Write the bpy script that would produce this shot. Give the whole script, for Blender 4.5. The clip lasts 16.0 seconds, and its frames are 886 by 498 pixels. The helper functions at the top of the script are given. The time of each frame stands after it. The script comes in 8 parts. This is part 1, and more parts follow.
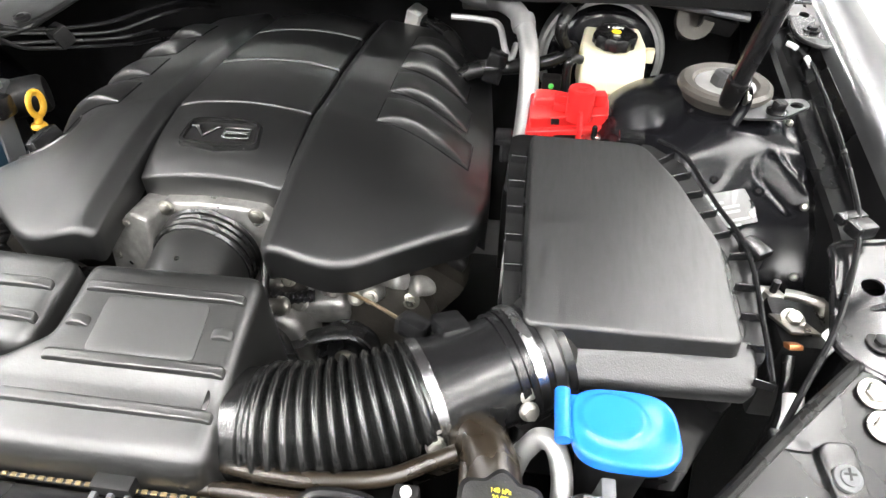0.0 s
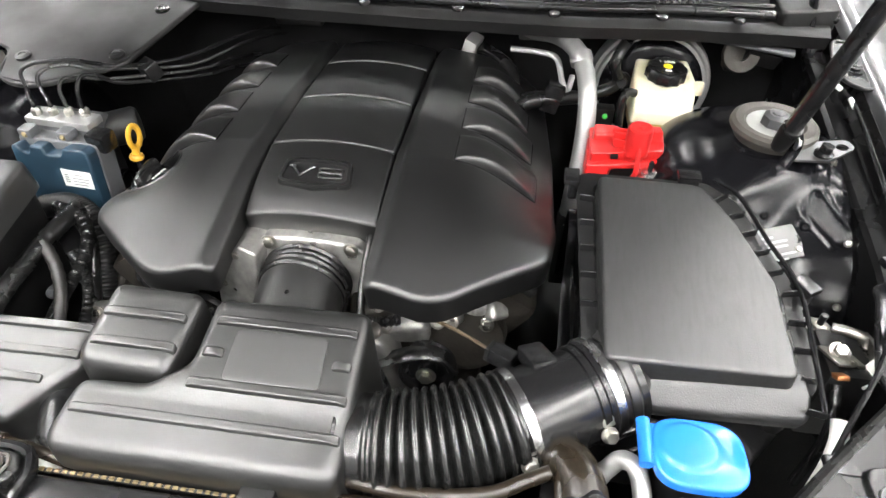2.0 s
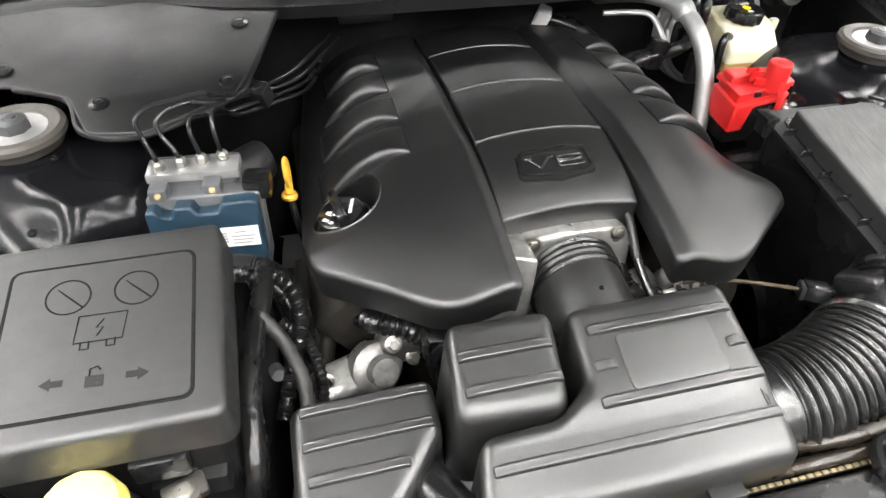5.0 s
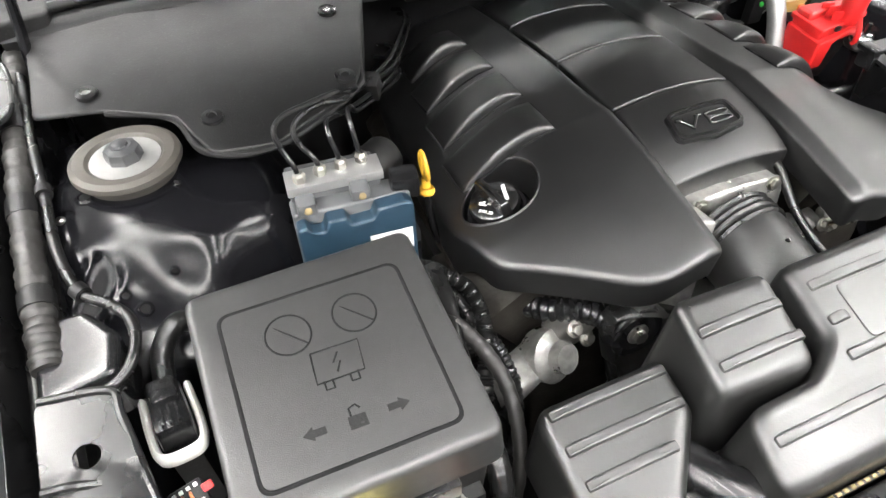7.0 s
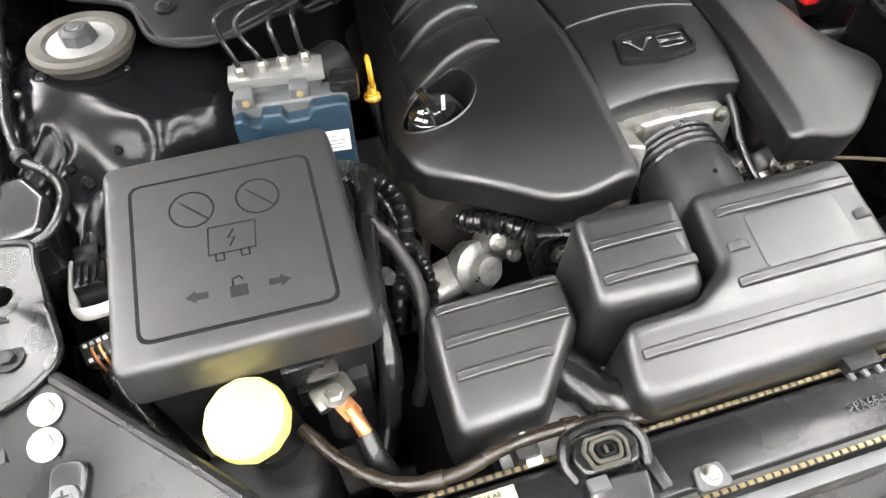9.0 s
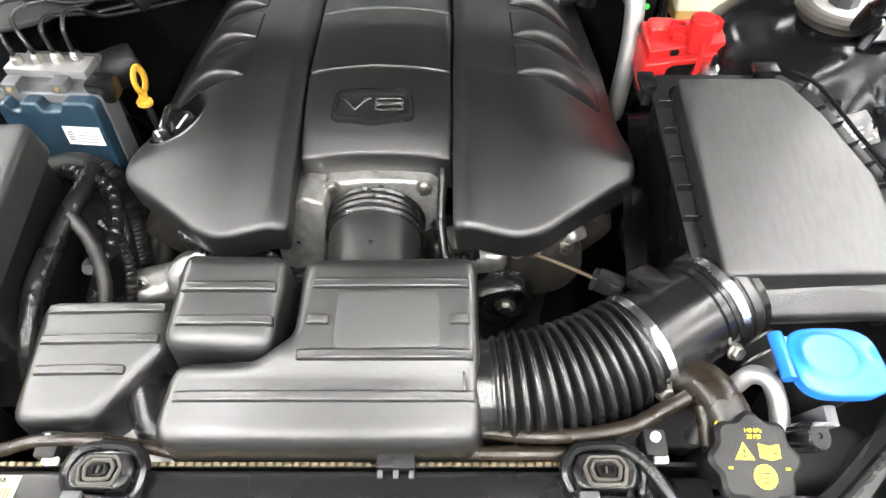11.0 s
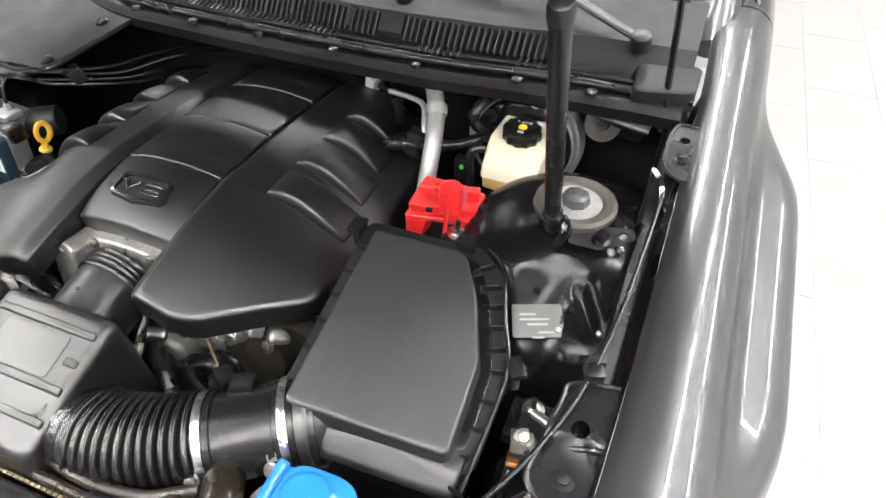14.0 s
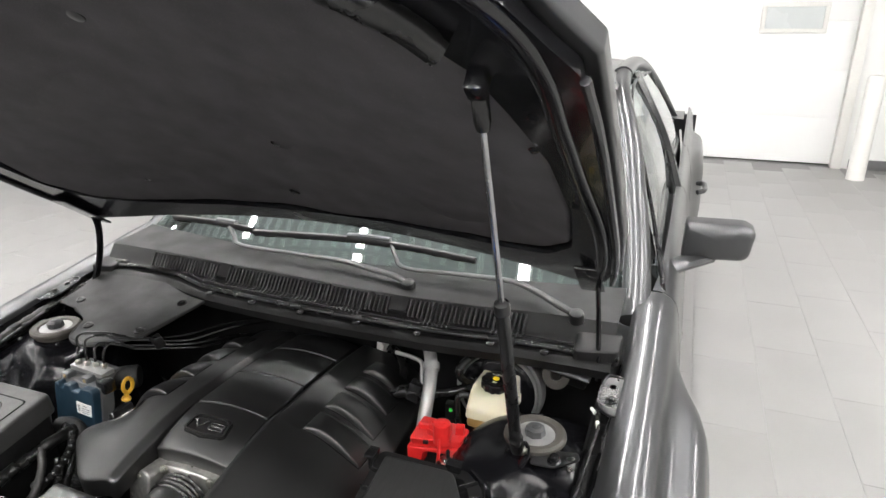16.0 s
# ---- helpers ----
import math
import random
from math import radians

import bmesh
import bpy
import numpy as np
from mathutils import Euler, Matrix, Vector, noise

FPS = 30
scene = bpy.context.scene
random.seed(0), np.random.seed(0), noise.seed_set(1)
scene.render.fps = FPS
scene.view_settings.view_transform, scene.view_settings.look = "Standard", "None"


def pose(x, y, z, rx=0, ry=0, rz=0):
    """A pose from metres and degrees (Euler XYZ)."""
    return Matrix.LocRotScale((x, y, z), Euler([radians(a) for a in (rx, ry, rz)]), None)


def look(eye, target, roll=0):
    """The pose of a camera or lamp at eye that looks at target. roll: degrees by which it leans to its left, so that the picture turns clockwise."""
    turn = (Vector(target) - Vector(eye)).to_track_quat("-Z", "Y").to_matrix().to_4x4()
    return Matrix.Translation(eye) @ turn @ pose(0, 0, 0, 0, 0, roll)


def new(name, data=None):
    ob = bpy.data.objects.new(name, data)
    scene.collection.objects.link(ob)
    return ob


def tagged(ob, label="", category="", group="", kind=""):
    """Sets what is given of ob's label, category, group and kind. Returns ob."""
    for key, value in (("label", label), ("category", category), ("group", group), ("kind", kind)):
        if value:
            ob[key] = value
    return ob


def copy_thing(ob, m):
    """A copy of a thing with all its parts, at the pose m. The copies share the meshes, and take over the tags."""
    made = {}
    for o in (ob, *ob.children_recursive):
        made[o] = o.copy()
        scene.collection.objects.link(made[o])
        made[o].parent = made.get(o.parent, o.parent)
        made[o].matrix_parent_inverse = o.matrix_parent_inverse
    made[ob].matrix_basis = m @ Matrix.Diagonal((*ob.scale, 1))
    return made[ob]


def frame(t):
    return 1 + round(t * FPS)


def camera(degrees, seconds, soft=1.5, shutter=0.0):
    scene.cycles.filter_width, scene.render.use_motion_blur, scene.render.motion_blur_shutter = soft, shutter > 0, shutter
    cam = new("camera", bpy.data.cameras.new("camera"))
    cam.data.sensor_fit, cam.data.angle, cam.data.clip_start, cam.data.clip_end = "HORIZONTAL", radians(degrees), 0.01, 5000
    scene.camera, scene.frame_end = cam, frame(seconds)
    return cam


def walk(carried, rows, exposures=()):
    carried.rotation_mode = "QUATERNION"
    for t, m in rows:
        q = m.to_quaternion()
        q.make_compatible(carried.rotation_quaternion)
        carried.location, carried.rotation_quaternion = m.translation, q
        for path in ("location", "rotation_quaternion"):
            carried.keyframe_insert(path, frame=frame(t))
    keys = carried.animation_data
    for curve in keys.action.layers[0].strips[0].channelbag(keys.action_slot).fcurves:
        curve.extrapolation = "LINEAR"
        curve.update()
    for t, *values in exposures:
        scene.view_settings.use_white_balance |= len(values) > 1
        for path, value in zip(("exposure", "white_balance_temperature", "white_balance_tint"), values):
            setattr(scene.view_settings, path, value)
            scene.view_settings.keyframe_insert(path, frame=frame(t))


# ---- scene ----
cam = camera(70.6, 16.0)
PATH = [
    (0, (0.363, 0.024, 1.28), (0.167, 1.511, -0.043), 0.2),
    (0.5, (0.381, 0.039, 1.3), (0.18, 1.497, -0.055), -0.0),
    (1, (0.375, 0.048, 1.306), (0.173, 1.501, -0.054), 0.0),
    (1.5, (0.335, 0.031, 1.331), (0.129, 1.475, -0.037), 0.0),
    (2, (0.276, -0.001, 1.382), (0.065, 1.437, 0.008), -0.1),
    (2.5, (0.214, -0.032, 1.41), (-0.005, 1.409, 0.041), -0.4),
    (3, (0.133, -0.054, 1.381), (-0.083, 1.388, 0.012), -0.6),
    (3.2, (0.112, -0.049, 1.371), (-0.104, 1.392, 0.001), -0.7),
    (5.3, (-0.34, 0.094, 1.339), (0.117, 1.454, -0.055), 0.8),
    (5.5, (-0.379, 0.12, 1.343), (0.124, 1.442, -0.071), 0.2),
    (6, (-0.475, 0.168, 1.335), (0.085, 1.475, -0.072), -0.2),
    (6.5, (-0.503, 0.193, 1.34), (0.044, 1.487, -0.083), -0.6),
    (7, (-0.522, 0.182, 1.327), (0.013, 1.453, -0.122), -0.7),
    (7.5, (-0.522, 0.127, 1.308), (-0.023, 1.354, -0.19), -0.7),
    (8, (-0.518, 0.106, 1.309), (-0.063, 1.287, -0.24), -0.7),
    (8.2, (-0.514, 0.101, 1.31), (-0.07, 1.277, -0.246), -0.7),
    (10.3, (-0.072, 0.037, 1.341), (-0.009, 1.265, -0.236), -1.4),
    (10.5, (-0.023, 0.025, 1.349), (0.004, 1.259, -0.224), -1.4),
    (11, (0.104, 0.054, 1.376), (0.082, 1.259, -0.22), -1.0),
    (11.5, (0.228, 0.115, 1.341), (0.167, 1.346, -0.234), -0.6),
    (12, (0.343, 0.157, 1.34), (0.177, 1.383, -0.232), -1.3),
    (12.5, (0.432, 0.145, 1.371), (0.207, 1.369, -0.194), -0.3),
    (13, (0.525, 0.131, 1.402), (0.184, 1.344, -0.151), -0.4),
    (13.5, (0.612, 0.131, 1.422), (0.177, 1.375, -0.082), -0.5),
    (14, (0.709, 0.116, 1.47), (0.172, 1.455, 0.085), -0.4),
    (14.5, (0.781, 0.057, 1.526), (0.163, 1.561, 0.361), -0.4),
    (15, (0.819, -0.046, 1.587), (0.149, 1.568, 0.615), -0.4),
    (15.5, (0.834, -0.133, 1.63), (0.136, 1.569, 0.847), -0.4),
    (16, (0.826, -0.165, 1.647), (0.149, 1.583, 0.949), -0.4),
]
EXPOSURES = [(0, 1.4), (1.5, 1.32), (2.5, 1.21), (5.5, 1.24), (7.5, 1.41), (8.0, 1.31), (11.0, 1.4), (13.0, 1.32), (13.8, 1.0), (14.5, 0.8), (15.2, 0.5), (15.6, 0.36), (16, 0.2)]
walk(cam, [(t, look(eye, target, roll)) for t, eye, target, roll in PATH], EXPOSURES)

# ---- world and light ----
world = bpy.data.worlds.new("showroom")
scene.world = world
world.use_nodes = True
world.node_tree.nodes["Background"].inputs[0].default_value = (1.0, 1.0, 1.0, 1)
world.node_tree.nodes["Background"].inputs[1].default_value = 0.05
EX = 0.017            # the engine's centre line
LAMP = 66.0           # brightness of the ceiling strips


# ---- materials ----
def make(name, colour, rough=0.5, metal=0.0, var=0.15, scale=30.0, rvar=0.08, bump=0.0, bscale=900.0, coat=0.0, spec=0.5, sub=0.0, glow=0.0, fleck=0.0, streak=0.0):
    m = bpy.data.materials.new(name)
    m.use_nodes = True
    nt = m.node_tree
    b = nt.nodes["Principled BSDF"]
    at = nt.nodes.new("ShaderNodeTexCoord")

    def cloud(s, detail=4.0):
        n = nt.nodes.new("ShaderNodeTexNoise")
        n.inputs["Scale"].default_value, n.inputs["Detail"].default_value = s, detail
        nt.links.new(at.outputs["Object"], n.inputs["Vector"])
        return n.outputs["Fac"]

    mix = nt.nodes.new("ShaderNodeMix")
    mix.data_type = "RGBA"
    mix.inputs["A"].default_value = (*[c * (1 - var) for c in colour], 1)
    mix.inputs["B"].default_value = (*[min(1, c * (1 + var)) for c in colour], 1)
    nt.links.new(cloud(scale), mix.inputs["Factor"])
    out = mix.outputs["Result"]
    if fleck:
        ramp = nt.nodes.new("ShaderNodeMapRange")
        ramp.inputs["From Min"].default_value, ramp.inputs["From Max"].default_value = 0.66, 0.74
        ramp.inputs["To Max"].default_value = fleck
        nt.links.new(cloud(scale * 14, 1.0), ramp.inputs["Value"])
        dust = nt.nodes.new("ShaderNodeMix")
        dust.data_type = "RGBA"
        dust.inputs["B"].default_value = (0.3, 0.29, 0.27, 1)
        nt.links.new(ramp.outputs["Result"], dust.inputs["Factor"])
        nt.links.new(out, dust.inputs["A"])
        out = dust.outputs["Result"]
    nt.links.new(out, b.inputs["Base Color"])
    rr = nt.nodes.new("ShaderNodeMapRange")
    rr.inputs["From Min"].default_value, rr.inputs["From Max"].default_value = 0.3, 0.7
    rr.inputs["To Min"].default_value, rr.inputs["To Max"].default_value = max(0.0, rough - rvar), min(1.0, rough + rvar)
    if streak:
        # wipe marks drawn out along one direction
        n = nt.nodes.new("ShaderNodeTexNoise")
        n.inputs["Scale"].default_value, n.inputs["Detail"].default_value = streak, 5.0
        turn = nt.nodes.new("ShaderNodeMapping")
        turn.inputs["Scale"].default_value = (1.0, 0.07, 1.0)
        nt.links.new(at.outputs["Object"], turn.inputs["Vector"])
        nt.links.new(turn.outputs["Vector"], n.inputs["Vector"])
        nt.links.new(n.outputs["Fac"], rr.inputs["Value"])
    else:
        nt.links.new(cloud(scale * 0.45), rr.inputs["Value"])
    nt.links.new(rr.outputs["Result"], b.inputs["Roughness"])
    b.inputs["Metallic"].default_value = metal
    b.inputs["Specular IOR Level"].default_value = spec
    b.inputs["Coat Weight"].default_value, b.inputs["Coat Roughness"].default_value = coat, 0.04
    if sub:
        b.inputs["Subsurface Weight"].default_value = sub
        b.inputs["Subsurface Radius"].default_value = (0.02, 0.015, 0.008)
    if bump:
        bp = nt.nodes.new("ShaderNodeBump")
        bp.inputs["Strength"].default_value, bp.inputs["Distance"].default_value = bump, 0.0006
        nt.links.new(cloud(bscale, 2.0), bp.inputs["Height"])
        nt.links.new(bp.outputs["Normal"], b.inputs["Normal"])
    if glow:
        b.inputs["Emission Color"].default_value, b.inputs["Emission Strength"].default_value = (1.0, 0.985, 0.96, 1), glow
    return m


def glass_like(name, tint, rough=0.0):
    m = bpy.data.materials.new(name)
    m.use_nodes = True
    b = m.node_tree.nodes["Principled BSDF"]
    b.inputs["Base Color"].default_value = (*tint, 1)
    b.inputs["Roughness"].default_value = rough
    b.inputs["Transmission Weight"].default_value = 1.0
    b.inputs["IOR"].default_value = 1.5
    return m


SATIN = make("satin_black_plastic", (0.0045, 0.0045, 0.0047), 0.37, var=0.15, scale=14, rvar=0.08, bump=0.45, bscale=950, spec=1.0)
GRAIN = make("grained_black_plastic", (0.009, 0.009, 0.0092), 0.36, var=0.3, scale=25, rvar=0.07, bump=0.5, bscale=650, fleck=0.03, spec=0.78)
WIPED = make("wiped_grained_black_plastic", (0.009, 0.009, 0.0092), 0.43, var=0.4, scale=160, rvar=0.12, bump=0.6, bscale=1000, fleck=0.02, spec=1.0, streak=200.0)
BOXLID = make("coarse_grained_black_plastic", (0.013, 0.013, 0.0132), 0.44, var=0.35, scale=120, rvar=0.08, bump=0.5, bscale=1100, fleck=0.09, spec=1.0)
TAPE = make("cloth_tape", (0.020, 0.019, 0.018), 0.5, var=0.4, scale=60, rvar=0.12, bump=1.0, bscale=160)
MOULD = make("moulded_black_plastic", (0.010, 0.010, 0.0098), 0.35, var=0.3, scale=16, rvar=0.08, bump=0.16, bscale=420, spec=1.0)
BELLOWS = make("glossy_bellows_rubber", (0.007, 0.007, 0.007), 0.24, var=0.2, scale=30, rvar=0.02, spec=0.85)
# Black steel panels; also the air cleaner's plastic walls, darkened for their shade.
PANELG = make("black_steel_and_wall_shade", (0.0045, 0.0045, 0.0048), 0.28, var=0.4, scale=22, rvar=0.08, bump=0.03, bscale=60, spec=0.36)
SMOOTH = make("smooth_black_plastic", (0.008, 0.008, 0.0085), 0.25, var=0.2, scale=20, rvar=0.06, bump=0.08, bscale=500)
RUBBER = make("black_rubber", (0.008, 0.008, 0.008), 0.27, var=0.25, scale=40, rvar=0.08, bump=0.12, bscale=700)
MATT = make("dull_black_plastic", (0.005, 0.005, 0.0053), 0.50, var=0.3, scale=30, rvar=0.1, bump=0.4, bscale=500, fleck=0.06, spec=0.4)
BADGE = make("gloss_black_badge", (0.008, 0.008, 0.0082), 0.24, var=0.1, scale=30, rvar=0.04, coat=0.4, spec=1.0)
ENAMEL = make("gloss_black_enamel", (0.005, 0.005, 0.006), 0.18, var=0.3, scale=8, rvar=0.03, bump=0.02, bscale=30, spec=0.22)
# Pale grey metal for a gloss black bracket: its reflection is in the colour.
PRESSED = make("black_bracket_with_sheen", (0.095, 0.095, 0.097), 0.34, metal=0.85, var=0.3, scale=40, rvar=0.10, bump=0.1, bscale=150)
STAMPED = make("stamped_black_bracket_steel", (0.009, 0.009, 0.0095), 0.27, var=0.35, scale=30, rvar=0.08, bump=0.05, bscale=120, spec=0.45)
PAINT = make("dark_metallic_paint", (0.078, 0.079, 0.082), 0.35, metal=0.8, var=0.08, scale=5, rvar=0.03, coat=0.40)
UNDER = make("bonnet_underside_paint", (0.006, 0.006, 0.0072), 0.20, var=0.3, scale=9, rvar=0.08, coat=0.25, bump=0.05, bscale=60, spec=0.5)
FELT = make("black_felt_pad", (0.076, 0.073, 0.077), 0.95, var=0.35, scale=14, bump=1.0, bscale=380, spec=0.15, fleck=0.06)
CAST = make("cast_aluminium", (0.24, 0.235, 0.225), 0.42, metal=0.8, var=0.35, scale=45, rvar=0.12, bump=0.6, bscale=260)
DIRTY = make("dull_cast_metal", (0.028, 0.025, 0.021), 0.50, metal=0.5, var=0.6, scale=45, rvar=0.14, bump=1.0, bscale=180, fleck=0.10)
ALLOY = make("machined_aluminium", (0.42, 0.42, 0.415), 0.46, metal=0.75, var=0.15, scale=60, rvar=0.1, bump=0.25, bscale=500)
ZINC = make("zinc_plated_steel", (0.36, 0.35, 0.32), 0.36, metal=1.0, var=0.25, scale=90, rvar=0.12, bump=0.2, bscale=400)
STEEL = make("polished_steel_band", (0.70, 0.70, 0.70), 0.24, metal=1.0, var=0.08, scale=60, rvar=0.05)
COPPER = make("copper_lug", (0.72, 0.30, 0.13), 0.4, metal=0.9, var=0.25, scale=120, rvar=0.1)
RED = make("red_plastic", (0.52, 0.016, 0.016), 0.36, var=0.12, scale=30, rvar=0.06, bump=0.2, bscale=900)
BLUE = make("bright_blue_plastic", (0.016, 0.155, 0.72), 0.20, var=0.06, scale=20, rvar=0.05, bump=0.1)
YELLOW = make("yellow_plastic", (0.60, 0.33, 0.03), 0.40, var=0.1, scale=40, rvar=0.06, bump=0.15)
LEMON = make("pale_yellow_cap_plastic", (0.92, 0.77, 0.20), 0.34, var=0.06, scale=40)
YINK = make("yellow_ink", (0.85, 0.62, 0.02), 0.5, var=0.05)
WINK = make("white_ink", (0.75, 0.75, 0.73), 0.5, var=0.05)
GINK = make("grey_ink", (0.25, 0.25, 0.25), 0.5, var=0.1)
CREAM = make("cream_translucent_plastic", (0.62, 0.58, 0.43), 0.36, var=0.05, scale=15, sub=0.25, bump=0.1)
NAVY = make("slate_blue_plastic", (0.013, 0.032, 0.052), 0.42, var=0.15, scale=40, rvar=0.06, bump=0.3)
SLATE = make("dark_grey_cap_plastic", (0.045, 0.046, 0.048), 0.40, var=0.15, scale=50, bump=0.2)
GREYP = make("grey_plastic", (0.085, 0.088, 0.092), 0.45, var=0.15, scale=50, bump=0.2)
LABEL = make("white_paper_label", (0.74, 0.73, 0.71), 0.5, var=0.04, scale=60)
BROWNINK = make("brown_barcode_ink", (0.16, 0.11, 0.03), 0.5, var=0.1)
TAN = make("tan_paper_label", (0.36, 0.31, 0.22), 0.5, var=0.1, scale=60)
FOIL = make("brushed_foil_plate", (0.11, 0.11, 0.11), 0.5, metal=0.5, var=0.12, scale=50, rvar=0.06)
SATINPAD = make("smooth_label_panel", (0.040, 0.040, 0.040), 0.33, var=0.1, scale=20, rvar=0.03, spec=0.9)
GOLD = make("brass_crimp", (0.24, 0.185, 0.10), 0.38, metal=0.8, var=0.3, scale=80, rvar=0.1)
AGED = make("aged_rubber_ring", (0.055, 0.050, 0.043), 0.55, var=0.3, scale=40, rvar=0.1, bump=0.35, bscale=200)
BROWNHOSE = make("dusty_hose_rubber", (0.016, 0.012, 0.008), 0.28, var=0.3, scale=30, rvar=0.08, bump=0.15)
SHIELD = make("silver_heat_foil", (0.62, 0.62, 0.62), 0.42, metal=0.8, var=0.2, scale=60, rvar=0.1, bump=1.0, bscale=160)
GREEN = make("green_paint_dot", (0.03, 0.55, 0.05), 0.45, var=0.05)
ORANGE = make("orange_plastic", (0.75, 0.17, 0.02), 0.45, var=0.1)
WHITEP = make("white_plastic", (0.78, 0.77, 0.74), 0.4, var=0.05)
WALLP = make("white_wall_paint", (0.82, 0.82, 0.81), 0.6, var=0.02, scale=3, bump=0.15, bscale=120)
GREYW = make("unseen_wall_grey", (0.20, 0.20, 0.205), 0.6, var=0.04, scale=3, bump=0.15, bscale=120)
DOORP = make("white_sectional_door_paint", (0.90, 0.90, 0.895), 0.45, var=0.02, scale=4)
CEIL = make("dark_ceiling_deck", (0.10, 0.10, 0.105), 0.6, var=0.04, scale=2)
RIBS = make("pale_ceiling_ribs", (0.42, 0.42, 0.42), 0.5, var=0.04, scale=2)
TILE = make("light_grey_floor_tile", (0.275, 0.271, 0.267), 0.32, var=0.16, scale=1.3, rvar=0.10, bump=0.1, bscale=200)
GROUT = make("grey_grout", (0.27, 0.266, 0.262), 0.8, var=0.1, scale=60)
SKIRT = make("grey_skirting", (0.16, 0.16, 0.165), 0.5, var=0.1)
GLOW = make("ceiling_light_diffuser", (0.9, 0.9, 0.9), 0.5, var=0.0, glow=LAMP)
ROUGHCAST = make("rough_cast_alloy", (0.36, 0.355, 0.34), 0.40, metal=0.75, var=0.6, scale=70, rvar=0.15, bump=1.0, bscale=220)
# Bulkhead black, also painted in as the shade of holes and grooves.
DEAD = make("black_deadening_and_shade", (0.010, 0.010, 0.0105), 0.9, var=0.3, spec=0.1, bump=0.5, bscale=300)
CLEAR = glass_like("side_window_glass", (0.86, 0.94, 0.92))
GLASS = glass_like("laminated_glass", (0.60, 0.70, 0.67))
FROST = make("frosted_pane", (0.62, 0.65, 0.65), 0.25, var=0.06, scale=6)
TYRE = make("tyre_rubber", (0.02, 0.02, 0.02), 0.7, var=0.2, bump=0.3)
DASH = make("dark_cabin_trim", (0.022, 0.022, 0.024), 0.6, var=0.15, bump=0.3)


# ---- builders ----
def thing(name, at, label, category, group="", kind=""):
    e = new(name)
    e.location, e.empty_display_size = at, 0.02
    return tagged(e, label, category, group, kind)


def part(name, bm, material, parent=None, label="", sharp=38):
    me = bpy.data.meshes.new(name)
    bmesh.ops.recalc_face_normals(bm, faces=bm.faces[:])
    bm.to_mesh(me)
    bm.free()
    me.polygons.foreach_set("use_smooth", [True] * len(me.polygons))
    me.set_sharp_from_angle(angle=radians(sharp))
    me.materials.append(material)
    ob = new(name, me)
    if parent:
        ob.parent = parent
        ob.matrix_parent_inverse = Matrix.Translation(parent.location).inverted()
    return tagged(ob, label)


def basis(at, z, x=None):
    """A pose at a point, with its z axis along z and its x axis near x."""
    z = Vector(z).normalized()
    x = Vector(x) if x else (Vector((1, 0, 0)) if abs(z.x) < 0.9 else Vector((0, 1, 0)))
    y = z.cross(x).normalized()
    x = y.cross(z)
    m = Matrix((x, y, z)).transposed().to_4x4()
    m.translation = at
    return m


def boxy(size, m=None, bevel=0.003, seg=2, bm=None, taper=1.0):
    bm = bm or bmesh.new()
    made = bmesh.ops.create_cube(bm, size=1.0)["verts"]
    for v in made:
        k = taper if v.co.z > 0 else 1.0
        v.co = Vector((v.co.x * size[0] * k, v.co.y * size[1] * k, v.co.z * size[2]))
    if bevel:
        edges = list({e for v in made for e in v.link_edges})
        r = bmesh.ops.bevel(bm, geom=edges, offset=bevel, segments=seg, affect="EDGES", profile=0.6)
        made = list({v for f in r["faces"] for v in f.verts} | {v for v in made if v.is_valid})
    if m is not None:
        bmesh.ops.transform(bm, matrix=m, verts=made)
    return bm


def lathe(profile, m=None, seg=32, bm=None, lobes=0, depth=0.0):
    """A turned body; profile: (radius, height) from bottom to top. lobes: grip waves of the given depth."""
    bm = bm or bmesh.new()
    rows = []
    for r, z in profile:
        if r < 1e-6:
            rows.append([bm.verts.new((0, 0, z))])
            continue
        rows.append([bm.verts.new(((r + (depth * math.cos(lobes * a) * r / profile[1][0] if lobes else 0)) * math.cos(a),
                                   (r + (depth * math.cos(lobes * a) * r / profile[1][0] if lobes else 0)) * math.sin(a), z))
                     for a in (2 * math.pi * i / seg for i in range(seg))])
    for p, q in zip(rows, rows[1:]):
        for i in range(seg):
            j = (i + 1) % seg
            if len(p) == 1 and len(q) == 1:
                continue
            if len(p) == 1:
                bm.faces.new((p[0], q[j], q[i]))
            elif len(q) == 1:
                bm.faces.new((p[i], p[j], q[0]))
            else:
                bm.faces.new((p[i], p[j], q[j], q[i]))
    for row in (rows[0], rows[-1]):
        if len(row) > 2:
            bm.faces.new(row)
    if m is not None:
        bmesh.ops.transform(bm, matrix=m, verts=[v for row in rows for v in row])
    return bm


def curve(pts, n=8):
    """A smooth line through points."""
    p = [Vector(q) for q in pts]
    p = [2 * p[0] - p[1]] + p + [2 * p[-1] - p[-2]]
    out = []
    for i in range(1, len(p) - 2):
        for k in range(n):
            t = k / n
            out.append(0.5 * ((2 * p[i]) + (p[i + 1] - p[i - 1]) * t + (2 * p[i - 1] - 5 * p[i] + 4 * p[i + 1] - p[i + 2]) * t * t
                              + (3 * p[i] - p[i - 1] - 3 * p[i + 1] + p[i + 2]) * t ** 3))
    out.append(p[-2])
    return out


